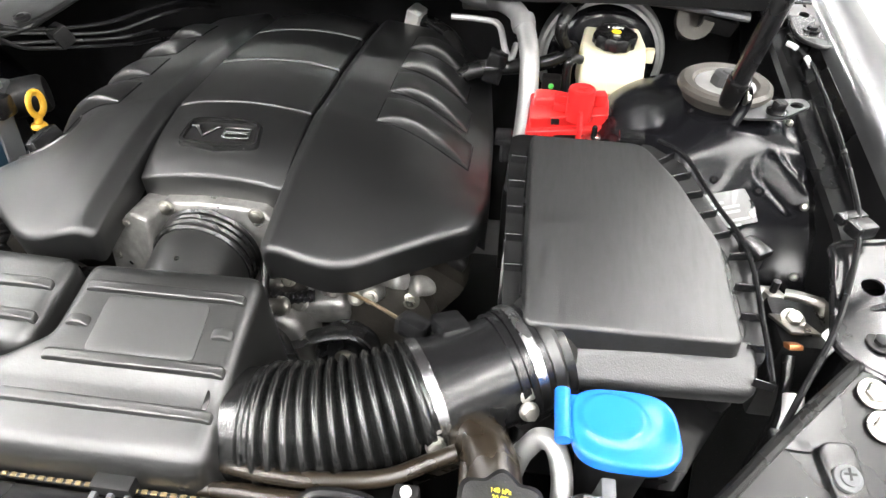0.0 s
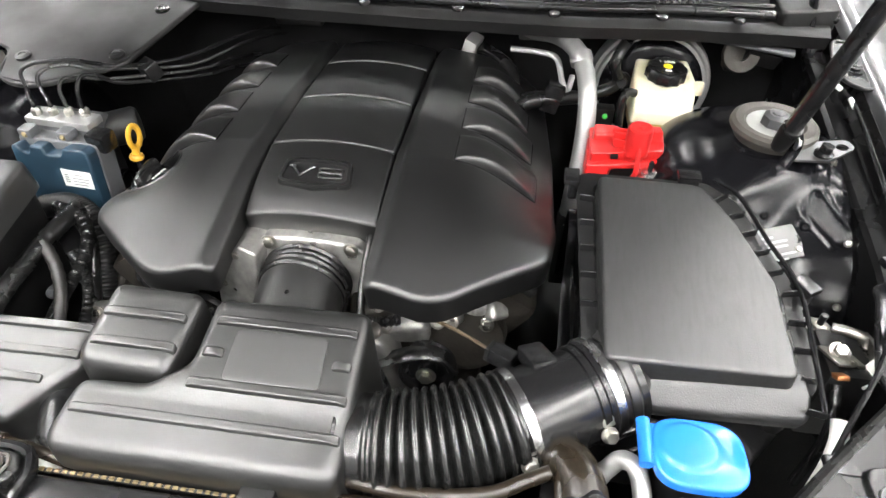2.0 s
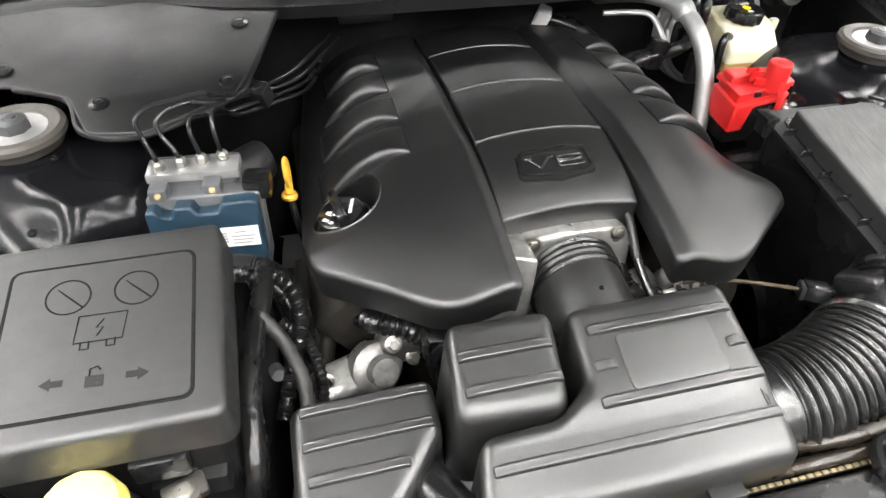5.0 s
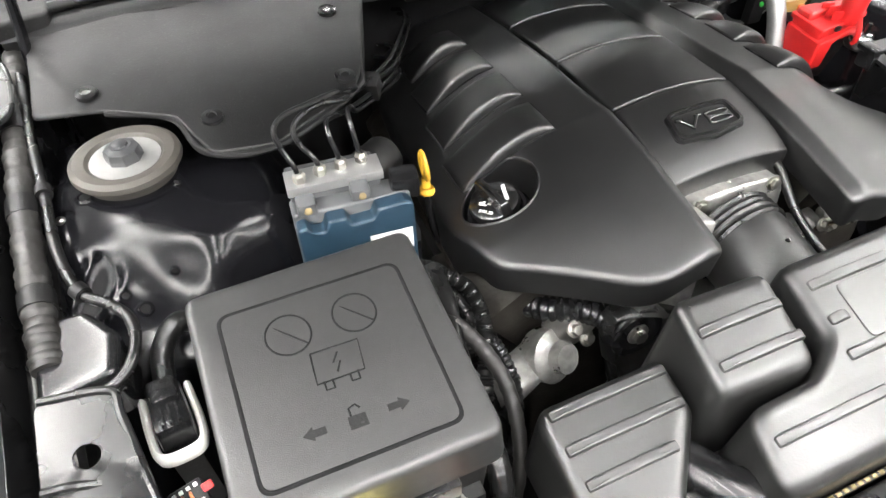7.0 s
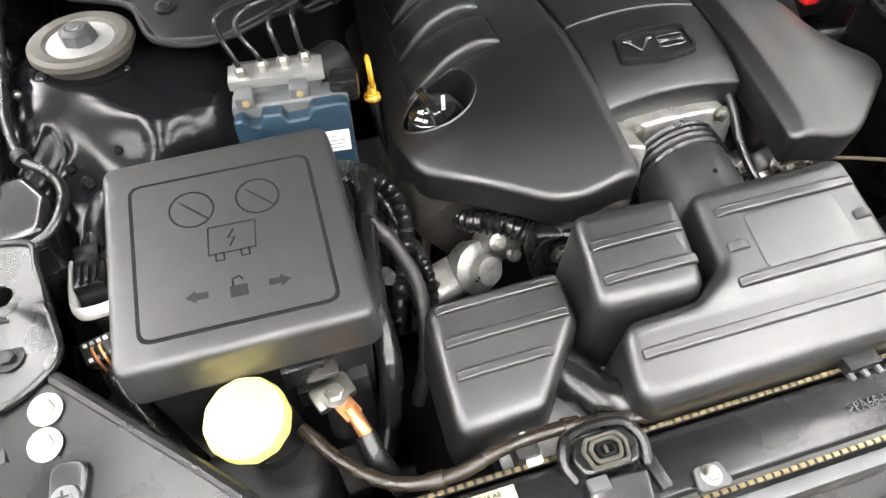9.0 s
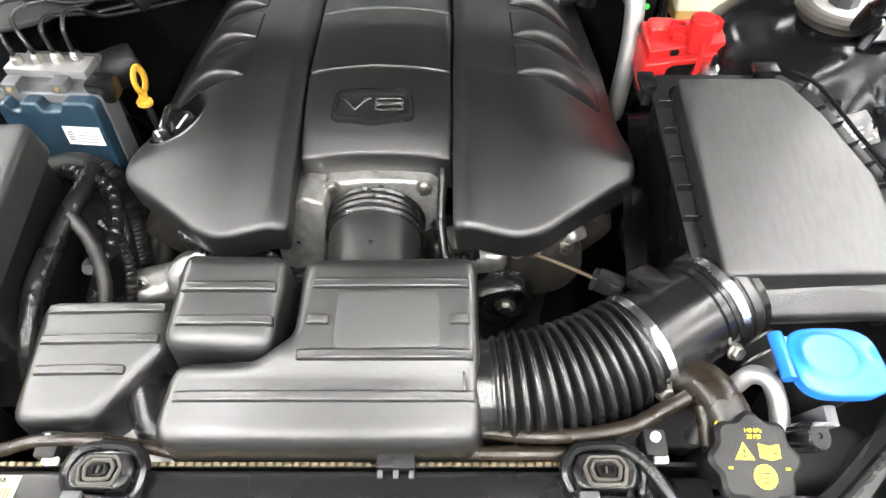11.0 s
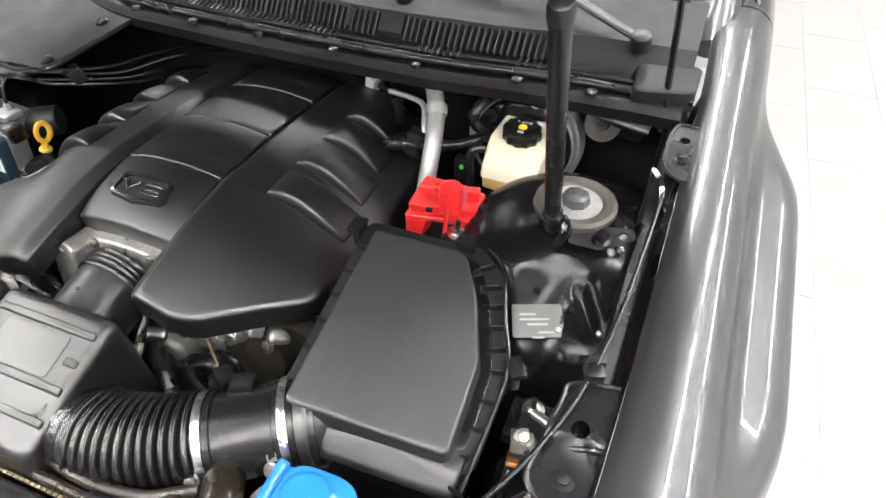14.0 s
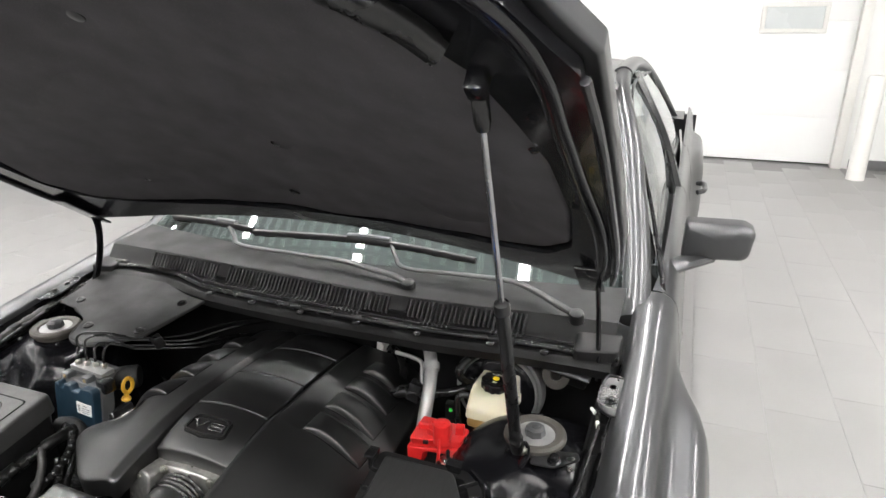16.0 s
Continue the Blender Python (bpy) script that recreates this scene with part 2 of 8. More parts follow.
def tube(pts, r, seg=12, n=8, bm=None, flat=1.0, smooth=True):
    """A round hose along points; r: a radius, or a function of the share of its length. flat: height over width."""
    bm = bm or bmesh.new()
    line = curve(pts, n) if smooth else [Vector(q) for q in pts]
    radius = r if callable(r) else (lambda s: r)
    rows, up = [], None
    for i, p in enumerate(line):
        d = (line[min(i + 1, len(line) - 1)] - line[max(i - 1, 0)]).normalized()
        if up is None:
            up = d.orthogonal() if abs(d.z) > 0.95 else Vector((0, 0, 1))
        up = (up - d * up.dot(d)).normalized()
        side = d.cross(up)
        q = radius(i / (len(line) - 1))
        rows.append([bm.verts.new(p + side * q * math.cos(a) + up * q * flat * math.sin(a)) for a in (2 * math.pi * k / seg for k in range(seg))])
    for a, b in zip(rows, rows[1:]):
        for k in range(seg):
            bm.faces.new((a[k], a[(k + 1) % seg], b[(k + 1) % seg], b[k]))
    bm.faces.new(rows[0])
    bm.faces.new(rows[-1])
    return bm


def rounded(corners, r=0.01, seg=6):
    """A closed outline with rounded corners; a corner may carry a radius of its own."""
    out, n = [], len(corners)
    for i in range(n):
        p = Vector(corners[i][:2])
        q = corners[i][2] if len(corners[i]) > 2 else r
        a, b = Vector(corners[i - 1][:2]) - p, Vector(corners[(i + 1) % n][:2]) - p
        cut = min(q / math.tan(a.angle(b) / 2), a.length * 0.48, b.length * 0.48)
        a, b = p + a.normalized() * cut, p + b.normalized() * cut
        for k in range(seg + 1):
            t = k / seg
            out.append(((1 - t) ** 2 * a + 2 * t * (1 - t) * p + t * t * b).to_tuple())
    return out


def dense(outline, step):
    out, n = [], len(outline)
    for i in range(n):
        a, b = Vector(outline[i]), Vector(outline[(i + 1) % n])
        k = max(1, round((b - a).length / step))
        out += [a.lerp(b, j / k).to_tuple() for j in range(k)]
    return out


def pillow(outline, top, bottom, fillet=0.008, rings=10, draft=0.0, m=None, bm=None, core=None, steps=5):
    """A moulded solid over an outline: level or curved top, walls, a rounded edge. top and bottom: heights or functions of x, y."""
    bm = bm or bmesh.new()
    top_at = top if callable(top) else (lambda x, y: top)
    low_at = bottom if callable(bottom) else (lambda x, y: bottom)
    pts = [Vector(p) for p in outline]
    n = len(pts)
    area = sum(pts[i].x * pts[(i + 1) % n].y - pts[(i + 1) % n].x * pts[i].y for i in range(n))
    inward = []
    for i in range(n):
        d = (pts[(i + 1) % n] - pts[i - 1]).normalized()
        inward.append(Vector((-d.y, d.x)) if area > 0 else Vector((d.y, -d.x)))
    c = Vector(core) if core else sum(pts, Vector((0, 0))) / n
    rows = [[bm.verts.new((*(p - w * draft), low_at(*(p - w * draft)))) for p, w in zip(pts, inward)]]
    inner = pts
    for k in range(steps + 1):
        a = k / steps * math.pi / 2
        inner = [p + w * fillet * (1 - math.cos(a)) for p, w in zip(pts, inward)]
        rows.append([bm.verts.new((p.x, p.y, top_at(p.x, p.y) - fillet * (1 - math.sin(a)))) for p in inner])
    for k in range(1, rings):
        s = 1 - k / rings
        ring = [c + (p - c) * s for p in inner]
        rows.append([bm.verts.new((p.x, p.y, top_at(p.x, p.y))) for p in ring])
    peak = bm.verts.new((c.x, c.y, top_at(c.x, c.y)))
    for a, b in zip(rows, rows[1:]):
        for i in range(n):
            j = (i + 1) % n
            bm.faces.new((a[i], a[j], b[j], b[i]))
    for i in range(n):
        bm.faces.new((rows[-1][i], rows[-1][(i + 1) % n], peak))
    foot = bm.verts.new((c.x, c.y, low_at(c.x, c.y)))
    for i in range(n):
        bm.faces.new((rows[0][(i + 1) % n], rows[0][i], foot))
    if m is not None:
        bmesh.ops.transform(bm, matrix=m, verts=[v for row in rows for v in row] + [peak, foot])
    return bm


def plate(outline, holes, thick, m=None, shape=None):
    """A flat sheet with holes through it. shape: its height over x, y."""
    bm = bmesh.new()
    for loop in [outline] + holes:
        vs = [bm.verts.new((*p[:2], 0)) for p in loop]
        for i in range(len(vs)):
            bm.edges.new((vs[i - 1], vs[i]))
    bmesh.ops.triangle_fill(bm, use_beauty=True, edges=bm.edges[:])
    r = bmesh.ops.extrude_face_region(bm, geom=bm.faces[:])
    for e in r["geom"]:
        if isinstance(e, bmesh.types.BMVert):
            e.co.z += thick
    if shape:
        for v in bm.verts:
            v.co.z += shape(v.co.x, v.co.y)
    if m is not None:
        bmesh.ops.transform(bm, matrix=m, verts=bm.verts[:])
    return bm


def ring(cx, cy, r, n=20):
    return [(cx + r * math.cos(2 * math.pi * i / n), cy + r * math.sin(2 * math.pi * i / n)) for i in range(n)]


def sheet(nu, nv, at, thick=0.0, keep=None):
    """A curved sheet: at(u, v) for u, v from 0 to 1. keep: tells from a face's middle whether it stays."""
    bm = bmesh.new()
    g = [[bm.verts.new(at(i / nu, j / nv)) for j in range(nv + 1)] for i in range(nu + 1)]
    for i in range(nu):
        for j in range(nv):
            q = (g[i][j], g[i + 1][j], g[i + 1][j + 1], g[i][j + 1])
            if keep is None or keep(sum((v.co for v in q), Vector()) / 4):
                bm.faces.new(q)
    bmesh.ops.delete(bm, geom=[v for v in bm.verts if not v.link_faces], context="VERTS")
    if thick:
        bmesh.ops.recalc_face_normals(bm, faces=bm.faces[:])
        bmesh.ops.solidify(bm, geom=bm.faces[:], thickness=thick)
    return bm


def bolt(at, axis, r=0.008, h=0.006, washer=1.5, bm=None):
    """A hexagon bolt head with its washer."""
    m = basis(at, axis)
    bm = lathe([(0, 0), (r * washer, 0), (r * washer, h * 0.25), (r * 0.9, h * 0.35)], m, 20, bm)
    return lathe([(r * 0.98, h * 0.3), (r, h * 0.45), (r, h * 0.9), (r * 0.86, h), (0, h)], m, 6, bm)


def lettering(name, text, size, m, material, parent, depth=0.0004, wide=1.0):
    c = bpy.data.curves.new(name, "FONT")
    c.body, c.size, c.extrude, c.align_x, c.align_y = text, size, depth, "CENTER", "CENTER"
    c.resolution_u = 3
    tmp = new(name, c)
    bpy.context.view_layer.update()
    me = bpy.data.meshes.new_from_object(tmp.evaluated_get(bpy.context.evaluated_depsgraph_get()))
    bpy.data.objects.remove(tmp)
    me.transform(m @ Matrix.Diagonal((wide, 1, 1, 1)))
    me.materials.clear()
    me.materials.append(material)
    ob = new(name, me)
    ob.parent = parent
    ob.matrix_parent_inverse = Matrix.Translation(parent.location).inverted()
    return ob


def bars(name, rows, m, material, parent, h=0.0016):
    """Unreadable print as plain bars: rows of (x, y, length)."""
    bm = bmesh.new()
    for x, y, w in rows:
        boxy((w, h, 0.0003), m @ Matrix.Translation((x + w / 2, y, 0.00015)), 0, bm=bm)
    return part(name, bm, material, parent)


def step(a, b, x):
    t = max(0.0, min(1.0, (x - a) / (b - a)))
    return t * t * (3 - 2 * t)


def between(x, xs, ys):
    return float(np.interp(x, xs, ys))


# ---- the showroom ----
def room():
    x0, x1, y0, y1, top = -7.0, 6.5, -5.5, 7.95, 4.2

    def wall(name, a, b, label, paint=None):
        w = tagged(part(name, boxy((b[0] - a[0], b[1] - a[1], b[2] - a[2]), Matrix.Translation([(p + q) / 2 for p, q in zip(a, b)]), 0), paint or WALLP), label, "wall", kind="structure")
        return w

    # Unseen walls, added: the grey ones cut fill light, the white one brightens paint.
    wall("wall_south", (x0 - 0.2, y0 - 0.2, 0), (x1 + 0.2, y0, top), "unseen dark grey wall, added to keep fill light down", GREYW)
    wall("wall_west", (x0 - 0.2, y0, 0), (x0, y1, top), "unseen dark grey wall, added to keep fill light down", GREYW)
    wall("wall_east", (x1, y0, 0), (x1 + 0.2, y1, top), "unseen white wall, added to brighten the right wing")
    # the wall with the sectional door
    bm = bmesh.new()
    for a, b in (((x0 - 0.2, 0), (-2.6, top)), ((2.46, 0), (x1 + 0.2, top)), ((-2.6, 3.1), (2.46, top))):
        boxy((b[0] - a[0], 0.25, b[1] - a[1]), Matrix.Translation(((a[0] + b[0]) / 2, y1 + 0.125, (a[1] + b[1]) / 2)), 0, bm=bm)
    tagged(part("wall_north", bm, WALLP), "white painted wall with a wide vehicle door opening", "wall", kind="structure")
    door = thing("door_1", (0, y1 + 0.1, 0), "white sectional vehicle door with a small glazed pane", "door", kind="structure")
    for k in range(6):
        z = 0.02 + k * 0.515
        bm = boxy((5.06, 0.05, 0.5144), Matrix.Translation((-0.07, y1 + 0.13, z + 0.256)), 0.001)
        part("door_panel", bm, DOORP, door)
    for cx in (1.80,):
        pane = part("window_pane", boxy((0.57, 0.012, 0.23), Matrix.Translation((cx, y1 + 0.096, 1.605)), 0.002), FROST, door, "frosted pane")
        bm = bmesh.new()
        for s, w, dx, dz in ((0, 0.66, 0, 0.135), (0, 0.66, 0, -0.135), (1, 0.24, 0.307, 0), (1, 0.24, -0.307, 0)):
            boxy((0.045 if s else w, 0.03, w if s else 0.045), Matrix.Translation((cx + dx, y1 + 0.09, 1.605 + dz)), 0.006, bm=bm)
        part("window_frame", bm, WHITEP, door)
    bm = bmesh.new()
    for cx in (-2.62, 2.46):
        boxy((0.10, 0.05, 3.15), Matrix.Translation((cx, y1 - 0.022, 1.575)), 0.006, bm=bm)
        boxy((0.04, 0.09, 3.15), Matrix.Translation((cx + (0.03 if cx < 0 else -0.03), y1 + 0.02, 1.575)), 0.004, bm=bm)
    tagged(part("trim", bm, WHITEP), "white metal door jamb trim", "trim", kind="structure")
    bm = boxy((3.9, 0.02, 0.11), Matrix.Translation((4.53, y1 - 0.011, 0.055)), 0.003)
    boxy((4.3, 0.02, 0.11), Matrix.Translation((-4.83, y1 - 0.011, 0.055)), 0.003, bm=bm)
    tagged(part("baseboard", bm, SKIRT), "low dark grey skirting board", "skirting", kind="structure")
    post = thing("bollard", (2.56, 7.42, 0), "white painted steel bollard beside the vehicle door", "bollard")
    part("post", lathe([(0.0, 0), (0.085, 0), (0.085, 1.03), (0.07, 1.06), (0, 1.07)], Matrix.Translation((2.56, 7.42, 0)), 28), WHITEP, post)
    # ribbed steel ceiling deck
    bm = bmesh.new()
    boxy((x1 - x0 + 0.4, y1 - y0 + 0.4, 0.1), Matrix.Translation(((x0 + x1) / 2, (y0 + y1) / 2, top + 0.08)), 0, bm=bm)
    for k in range(68):
        boxy((0.06, y1 - y0, 0.05), Matrix.Translation((x0 + 0.1 + 0.2 * k, (y0 + y1) / 2, top + 0.006)), 0, bm=bm)
    deck = tagged(part("ceiling", bm, CEIL), "dark ribbed steel ceiling deck with pale ribs", "ceiling", kind="structure")
    deck.data.materials.append(RIBS)
    for f in deck.data.polygons:
        f.material_index = 1 if f.center.z < top + 0.02 else 0
    first = None
    for x in (-5.2, -3.35, -1.5, 0.35, 2.2, 4.05):
        for y in (-3.9, -1.3, 1.3, 3.9):
            if first is None:
                first = thing("ceiling_light", (0, 0, 0), "long white ceiling strip light, switched on", "ceiling light", "ceiling strip lights")
                part("housing", boxy((0.16, 2.36, 0.05), Matrix.Translation((0, 0, 0.03)), 0.008), WHITEP, first)
                part("diffuser", boxy((0.11, 2.30, 0.03), Matrix.Translation((0, 0, -0.005)), 0.006), GLOW, first)
                first.location = (x, y, top - 0.06)
            else:
                copy_thing(first, Matrix.Translation((x, y, top - 0.06)))


def floor_tiles():
    base = part("floor", boxy((14.2, 14.0, 0.1), Matrix.Translation((-0.25, 1.2, -0.054)), 0), GROUT)
    tagged(base, "light grey tiled showroom floor", "floor", kind="structure")
    rng = random.Random(4)
    one = boxy((0.2993, 0.5993, 0.012), None, 0.0006, 1)
    me = bpy.data.meshes.new("tile")
    one.to_mesh(me)
    one.free()
    me.materials.append(TILE)
    rest = bmesh.new()
    for i in range(-28, 18):
        for j in range(-14, 11):
            x, y = 1.15 + 0.3 * i, 2.05 + 0.6 * j + 0.2 * (i % 3)
            if not (-7.0 < x - 0.15 and x + 0.15 < 6.5 and -5.5 < y - 0.3 and y + 0.3 < 7.95):
                continue
            if 0.9 < x < 4.0 and 0.4 < y < 7.4 or -4.9 < x < -2.7 and 1.8 < y < 4.6:
                t = new("tile", me)
                t.parent = base
                t.location = (x, y, -0.0062 + rng.uniform(-0.0003, 0.0003))
            else:
                boxy((0.2993, 0.5993, 0.012), Matrix.Translation((x, y, -0.0062)), 0, bm=rest)
    tagged(part("tiles", rest, TILE, base), kind="stuff")


# ---- the car's body ----
def flow(x, xs, ys):
    """A smooth line through points, without overshoot."""
    x = max(xs[0], min(xs[-1], x))
    i = max(0, min(len(xs) - 2, sum(1 for q in xs[1:] if q <= x)))
    slopes = [(ys[k + 1] - ys[k]) / (xs[k + 1] - xs[k]) for k in range(len(xs) - 1)]

    def tangent(k):
        if k == 0 or k == len(xs) - 1:
            return slopes[min(k, len(slopes) - 1)]
        a, b = slopes[k - 1], slopes[k]
        return 0.0 if a * b <= 0 else 2 * a * b / (a + b)
    h = xs[i + 1] - xs[i]
    t = (x - xs[i]) / h
    return ((2 * t ** 3 - 3 * t * t + 1) * ys[i] + (t ** 3 - 2 * t * t + t) * h * tangent(i)
            + (3 * t * t - 2 * t ** 3) * ys[i + 1] + (t ** 3 - t * t) * h * tangent(i + 1))


def edge_z(y):
    """Height of the wing's top edge along the car."""
    return flow(y, (-0.1, 0.2, 0.5, 0.8, 1.1, 1.3, 1.5, 4.7), (0.79, 0.845, 0.885, 0.925, 0.965, 0.998, 1.012, 1.03))


def side_point(y, k, s):
    """A point of the body's side; k runs from the wing's inner edge (0) to the sill (1)."""
    ze = edge_z(y)
    inner = flow(y, (-0.1, 0.3, 0.6, 1.1, 1.3, 1.5, 4.7), (0.66, 0.735, 0.752, 0.762, 0.760, 0.775, 0.79))
    f = 0.07 * step(0.46, 0.16, abs(y - 0.80)) if y < 2 else 0.06 * step(0.55, 0.2, abs(y - 3.72))
    nose = -0.16 * step(0.35, -0.15, y)
    xs = (inner, inner + 0.012, inner + 0.045, 0.848, 0.866, 0.872 + f * 0.85, 0.885 + f, 0.893 + f, 0.885 + f, 0.872)
    zs = (ze - 0.012, ze, ze + 0.004, ze - 0.012, ze - 0.055, ze - 0.105 + 0.03 * f / 0.07, ze - 0.20 + 0.02 * f / 0.07, 0.58, 0.36, 0.20)
    ks = (0, 0.05, 0.12, 0.28, 0.38, 0.47, 0.57, 0.72, 0.87, 1.0)
    return Vector((s * (flow(k, ks, xs) + nose * step(0.2, 0.6, k)), y, flow(k, ks, zs)))


def car():
    body = thing("car", (0, 2.3, 0), "dark grey metallic saloon car parked with its bonnet raised", "car")
    arch = lambda c: not any((c.y - y) ** 2 + (c.z - 0.34) ** 2 < 0.37 ** 2 for y in (0.80, 3.72))
    for s in (1, -1):
        part("front_wing", sheet(70, 44, lambda u, v: side_point(0.12 + 1.22 * u, v, s), 0.0012, arch), PAINT, body, sharp=60)
        part("front_door", sheet(30, 30, lambda u, v: side_point(1.345 + 1.05 * u, 0.10 + 0.9 * v, s), 0.0012), PAINT, body, sharp=60)
        part("rear_door", sheet(26, 30, lambda u, v: side_point(2.40 + 0.80 * u, 0.10 + 0.9 * v, s), 0.0012, arch), PAINT, body, sharp=60)
        part("rear_quarter", sheet(40, 30, lambda u, v: side_point(3.205 + 1.45 * u, 0.10 + 0.9 * v, s), 0.0012, arch), PAINT, body, sharp=60)
        # greenhouse
        part("windscreen_pillar", tube([(s * 0.765, 1.26, 0.955), (s * 0.758, 1.36, 1.02), (s * 0.735, 1.50, 1.115), (s * 0.680, 1.78, 1.275), (s * 0.61, 2.08, 1.395), (s * 0.585, 2.35, 1.44)], lambda q: 0.036 - 0.006 * q, 18, flat=0.8), PAINT, body)
        part("roof_rail", tube([(s * 0.585, 2.33, 1.44), (s * 0.58, 2.7, 1.45), (s * 0.59, 3.1, 1.42), (s * 0.64, 3.5, 1.30), (s * 0.74, 3.95, 1.06)], 0.036, 10, flat=0.8), PAINT, body)
        part("centre_pillar", tube([(s * 0.82, 2.38, 0.99), (s * 0.74, 2.42, 1.2), (s * 0.61, 2.46, 1.43)], 0.03, 8), SMOOTH, body)

        def pane(y0, y1, u0, u1):
            def at(u, v):
                low = Vector((s * 0.812, y0 + (y1 - y0) * u, 0.985))
                high = Vector((s * 0.615, u0 + (u1 - u0) * u, between(u0 + (u1 - u0) * u, (1.3, 1.78, 2.08, 2.4, 3.1, 3.5), (1.03, 1.285, 1.39, 1.425, 1.40, 1.28))))
                p = low.lerp(high, v)
                p.x += s * 0.035 * math.sin(math.pi * v)
                return p
            return sheet(14, 8, at, 0.004)
        for y0, y1, u0, u1 in ((1.42, 2.36, 1.78, 2.43), (2.41, 3.35, 2.47, 3.28)):
            g = part("side_window", pane(y0, y1, u0, u1), CLEAR, body, "pale tinted side glass")
            g.visible_shadow = False
        part("waist_trim", tube([(s * 0.828, 1.34, 0.992), (s * 0.828, 2.2, 1.002), (s * 0.826, 3.0, 1.01), (s * 0.80, 3.7, 1.02)], 0.007, 6), ALLOY, body, "bright metal strip")
        part("window_surround", tube([(s * 0.825, 1.36, 1.0), (s * 0.775, 1.55, 1.13), (s * 0.70, 1.82, 1.285), (s * 0.645, 2.08, 1.385), (s * 0.632, 2.45, 1.42), (s * 0.635, 3.1, 1.39)], 0.006, 6), SMOOTH, body, "black rubber strip")
        for y in (2.12, 3.02):
            h = part("door_handle", tube([(s * 0.915, y - 0.09, 0.86), (s * 0.945, y - 0.06, 0.865), (s * 0.945, y + 0.06, 0.865), (s * 0.915, y + 0.09, 0.86)], 0.012, 8), PAINT, body)
        # door mirror
        mir = part("door_mirror", mirror_shell(s), PAINT, body, "body-coloured door mirror")
        part("mirror_arm", tube([(s * 0.80, 1.52, 0.985), (s * 0.85, 1.565, 0.998), (s * 0.93, 1.625, 1.012)], lambda q: 0.034 - 0.006 * q, 10, flat=0.6), PAINT, mir)
        part("mirror_glass", boxy((0.15, 0.004, 0.085), pose(s * 0.932, 1.672, 1.052, 0, 0, s * 6), 0.002), STEEL, mir)
        # wheels
        for y in (0.80, 3.72):
            w = part("wheel", lathe([(0.21, -0.115), (0.30, -0.12), (0.335, -0.09), (0.338, 0), (0.335, 0.09), (0.30, 0.12), (0.21, 0.115)], basis((s * 0.80, y, 0.337), (s, 0, 0)), 40), TYRE, body, "black road tyre and alloy wheel")
            part("rim", lathe([(0.0, -0.02), (0.205, -0.02), (0.212, 0.10), (0.19, 0.10), (0.17, 0.03), (0.05, 0.05), (0, 0.055)], basis((s * 0.80, y, 0.337), (s, 0, 0)), 30), CAST, w)
            part("wheel_housing", sheet(20, 6, lambda u, v: (s * (0.62 + 0.27 * v), y + 0.40 * math.cos(math.pi * u), 0.34 + 0.40 * math.sin(math.pi * u)), 0.003), MATT, body)
    roof = sheet(20, 20, lambda u, v: ((u - 0.5) * 1.2, 2.02 + 1.2 * v - 0.05 * math.cos((u - 0.5) * 3) * (1 - v), 1.405 + 0.062 * math.sin(math.pi * (0.12 + 0.72 * v)) + 0.03 * (1 - (2 * u - 1) ** 2) - 0.012), 0.002)
    part("roof", roof, PAINT, body)
    tail = sheet(20, 16, lambda u, v: ((u - 0.5) * 1.62, 3.80 + 0.85 * v, 1.07 + 0.02 * (1 - (2 * u - 1) ** 2) - 0.10 * v ** 3), 0.002)
    part("boot_lid", tail, PAINT, body)
    part("rear_bumper", sheet(24, 10, lambda u, v: ((u - 0.5) * 1.78, 4.66 + 0.10 * (1 - (2 * u - 1) ** 2), 0.98 - 0.78 * v), 0.002), PAINT, body)

    def screen(u, v, back=False):
        a = 2 * u - 1
        if back:
            return ((0.62 + 0.10 * v) * a, 3.12 + 0.72 * v + 0.06 * (1 - a * a), 1.43 - 0.33 * v)
        x = a * (0.735 - 0.15 * v)
        return (x, 1.175 + 0.085 * a * a + v * (0.83 + 0.02 * a * a), 1.005 + v * 0.425 + 0.03 * math.sin(math.pi * v) * (1 - 0.4 * a * a) + 0.012 * (1 - a * a))
    ws = part("windscreen", sheet(28, 18, screen, 0.004), GLASS, body, "raked laminated windscreen")
    rs = part("rear_screen", sheet(16, 8, lambda u, v: screen(u, v, True), 0.004), GLASS, body, "sloping rear screen")
    ws.visible_shadow = rs.visible_shadow = False
    part("dashboard", sheet(24, 14, lambda u, v: ((u - 0.5) * 1.42, 1.24 + 0.09 * (2 * u - 1) ** 2 + 0.55 * v, 0.965 + 0.06 * math.sin(math.pi * v * 0.8) - 0.10 * v ** 4), 0.01), DASH, body)
    part("cabin_floor", boxy((1.5, 2.6, 0.05), Matrix.Translation((0, 2.6, 0.42)), 0.01), DASH, body)
    for x in (-0.38, 0.38):
        bm = pillow(rounded([(x - 0.24, -0.02), (x + 0.24, -0.02), (x + 0.19, 0.62), (x - 0.19, 0.62)], 0.08), 0.09, -0.07, 0.05, 6, m=pose(0, 2.72, 0.66, 78, 0, 0))
        part("seat", bm, DASH, body)
    # nose
    def nose(u, v):
        a = 2 * u - 1
        x = a * (0.70 + 0.09 * min(1, v * 3))
        y = -0.17 + 0.34 * abs(a) ** 3 + 0.30 * (1 - v * 3.2) ** 2 * (1 if v < 0.3125 else 0)
        z = 0.755 - 0.06 * abs(a) ** 2 - 0.05 * step(0, 0.3, v) - 0.50 * max(0, v - 0.3)
        return (x, y, z)
    part("front_bumper", sheet(40, 20, nose, 0.003), PAINT, body)
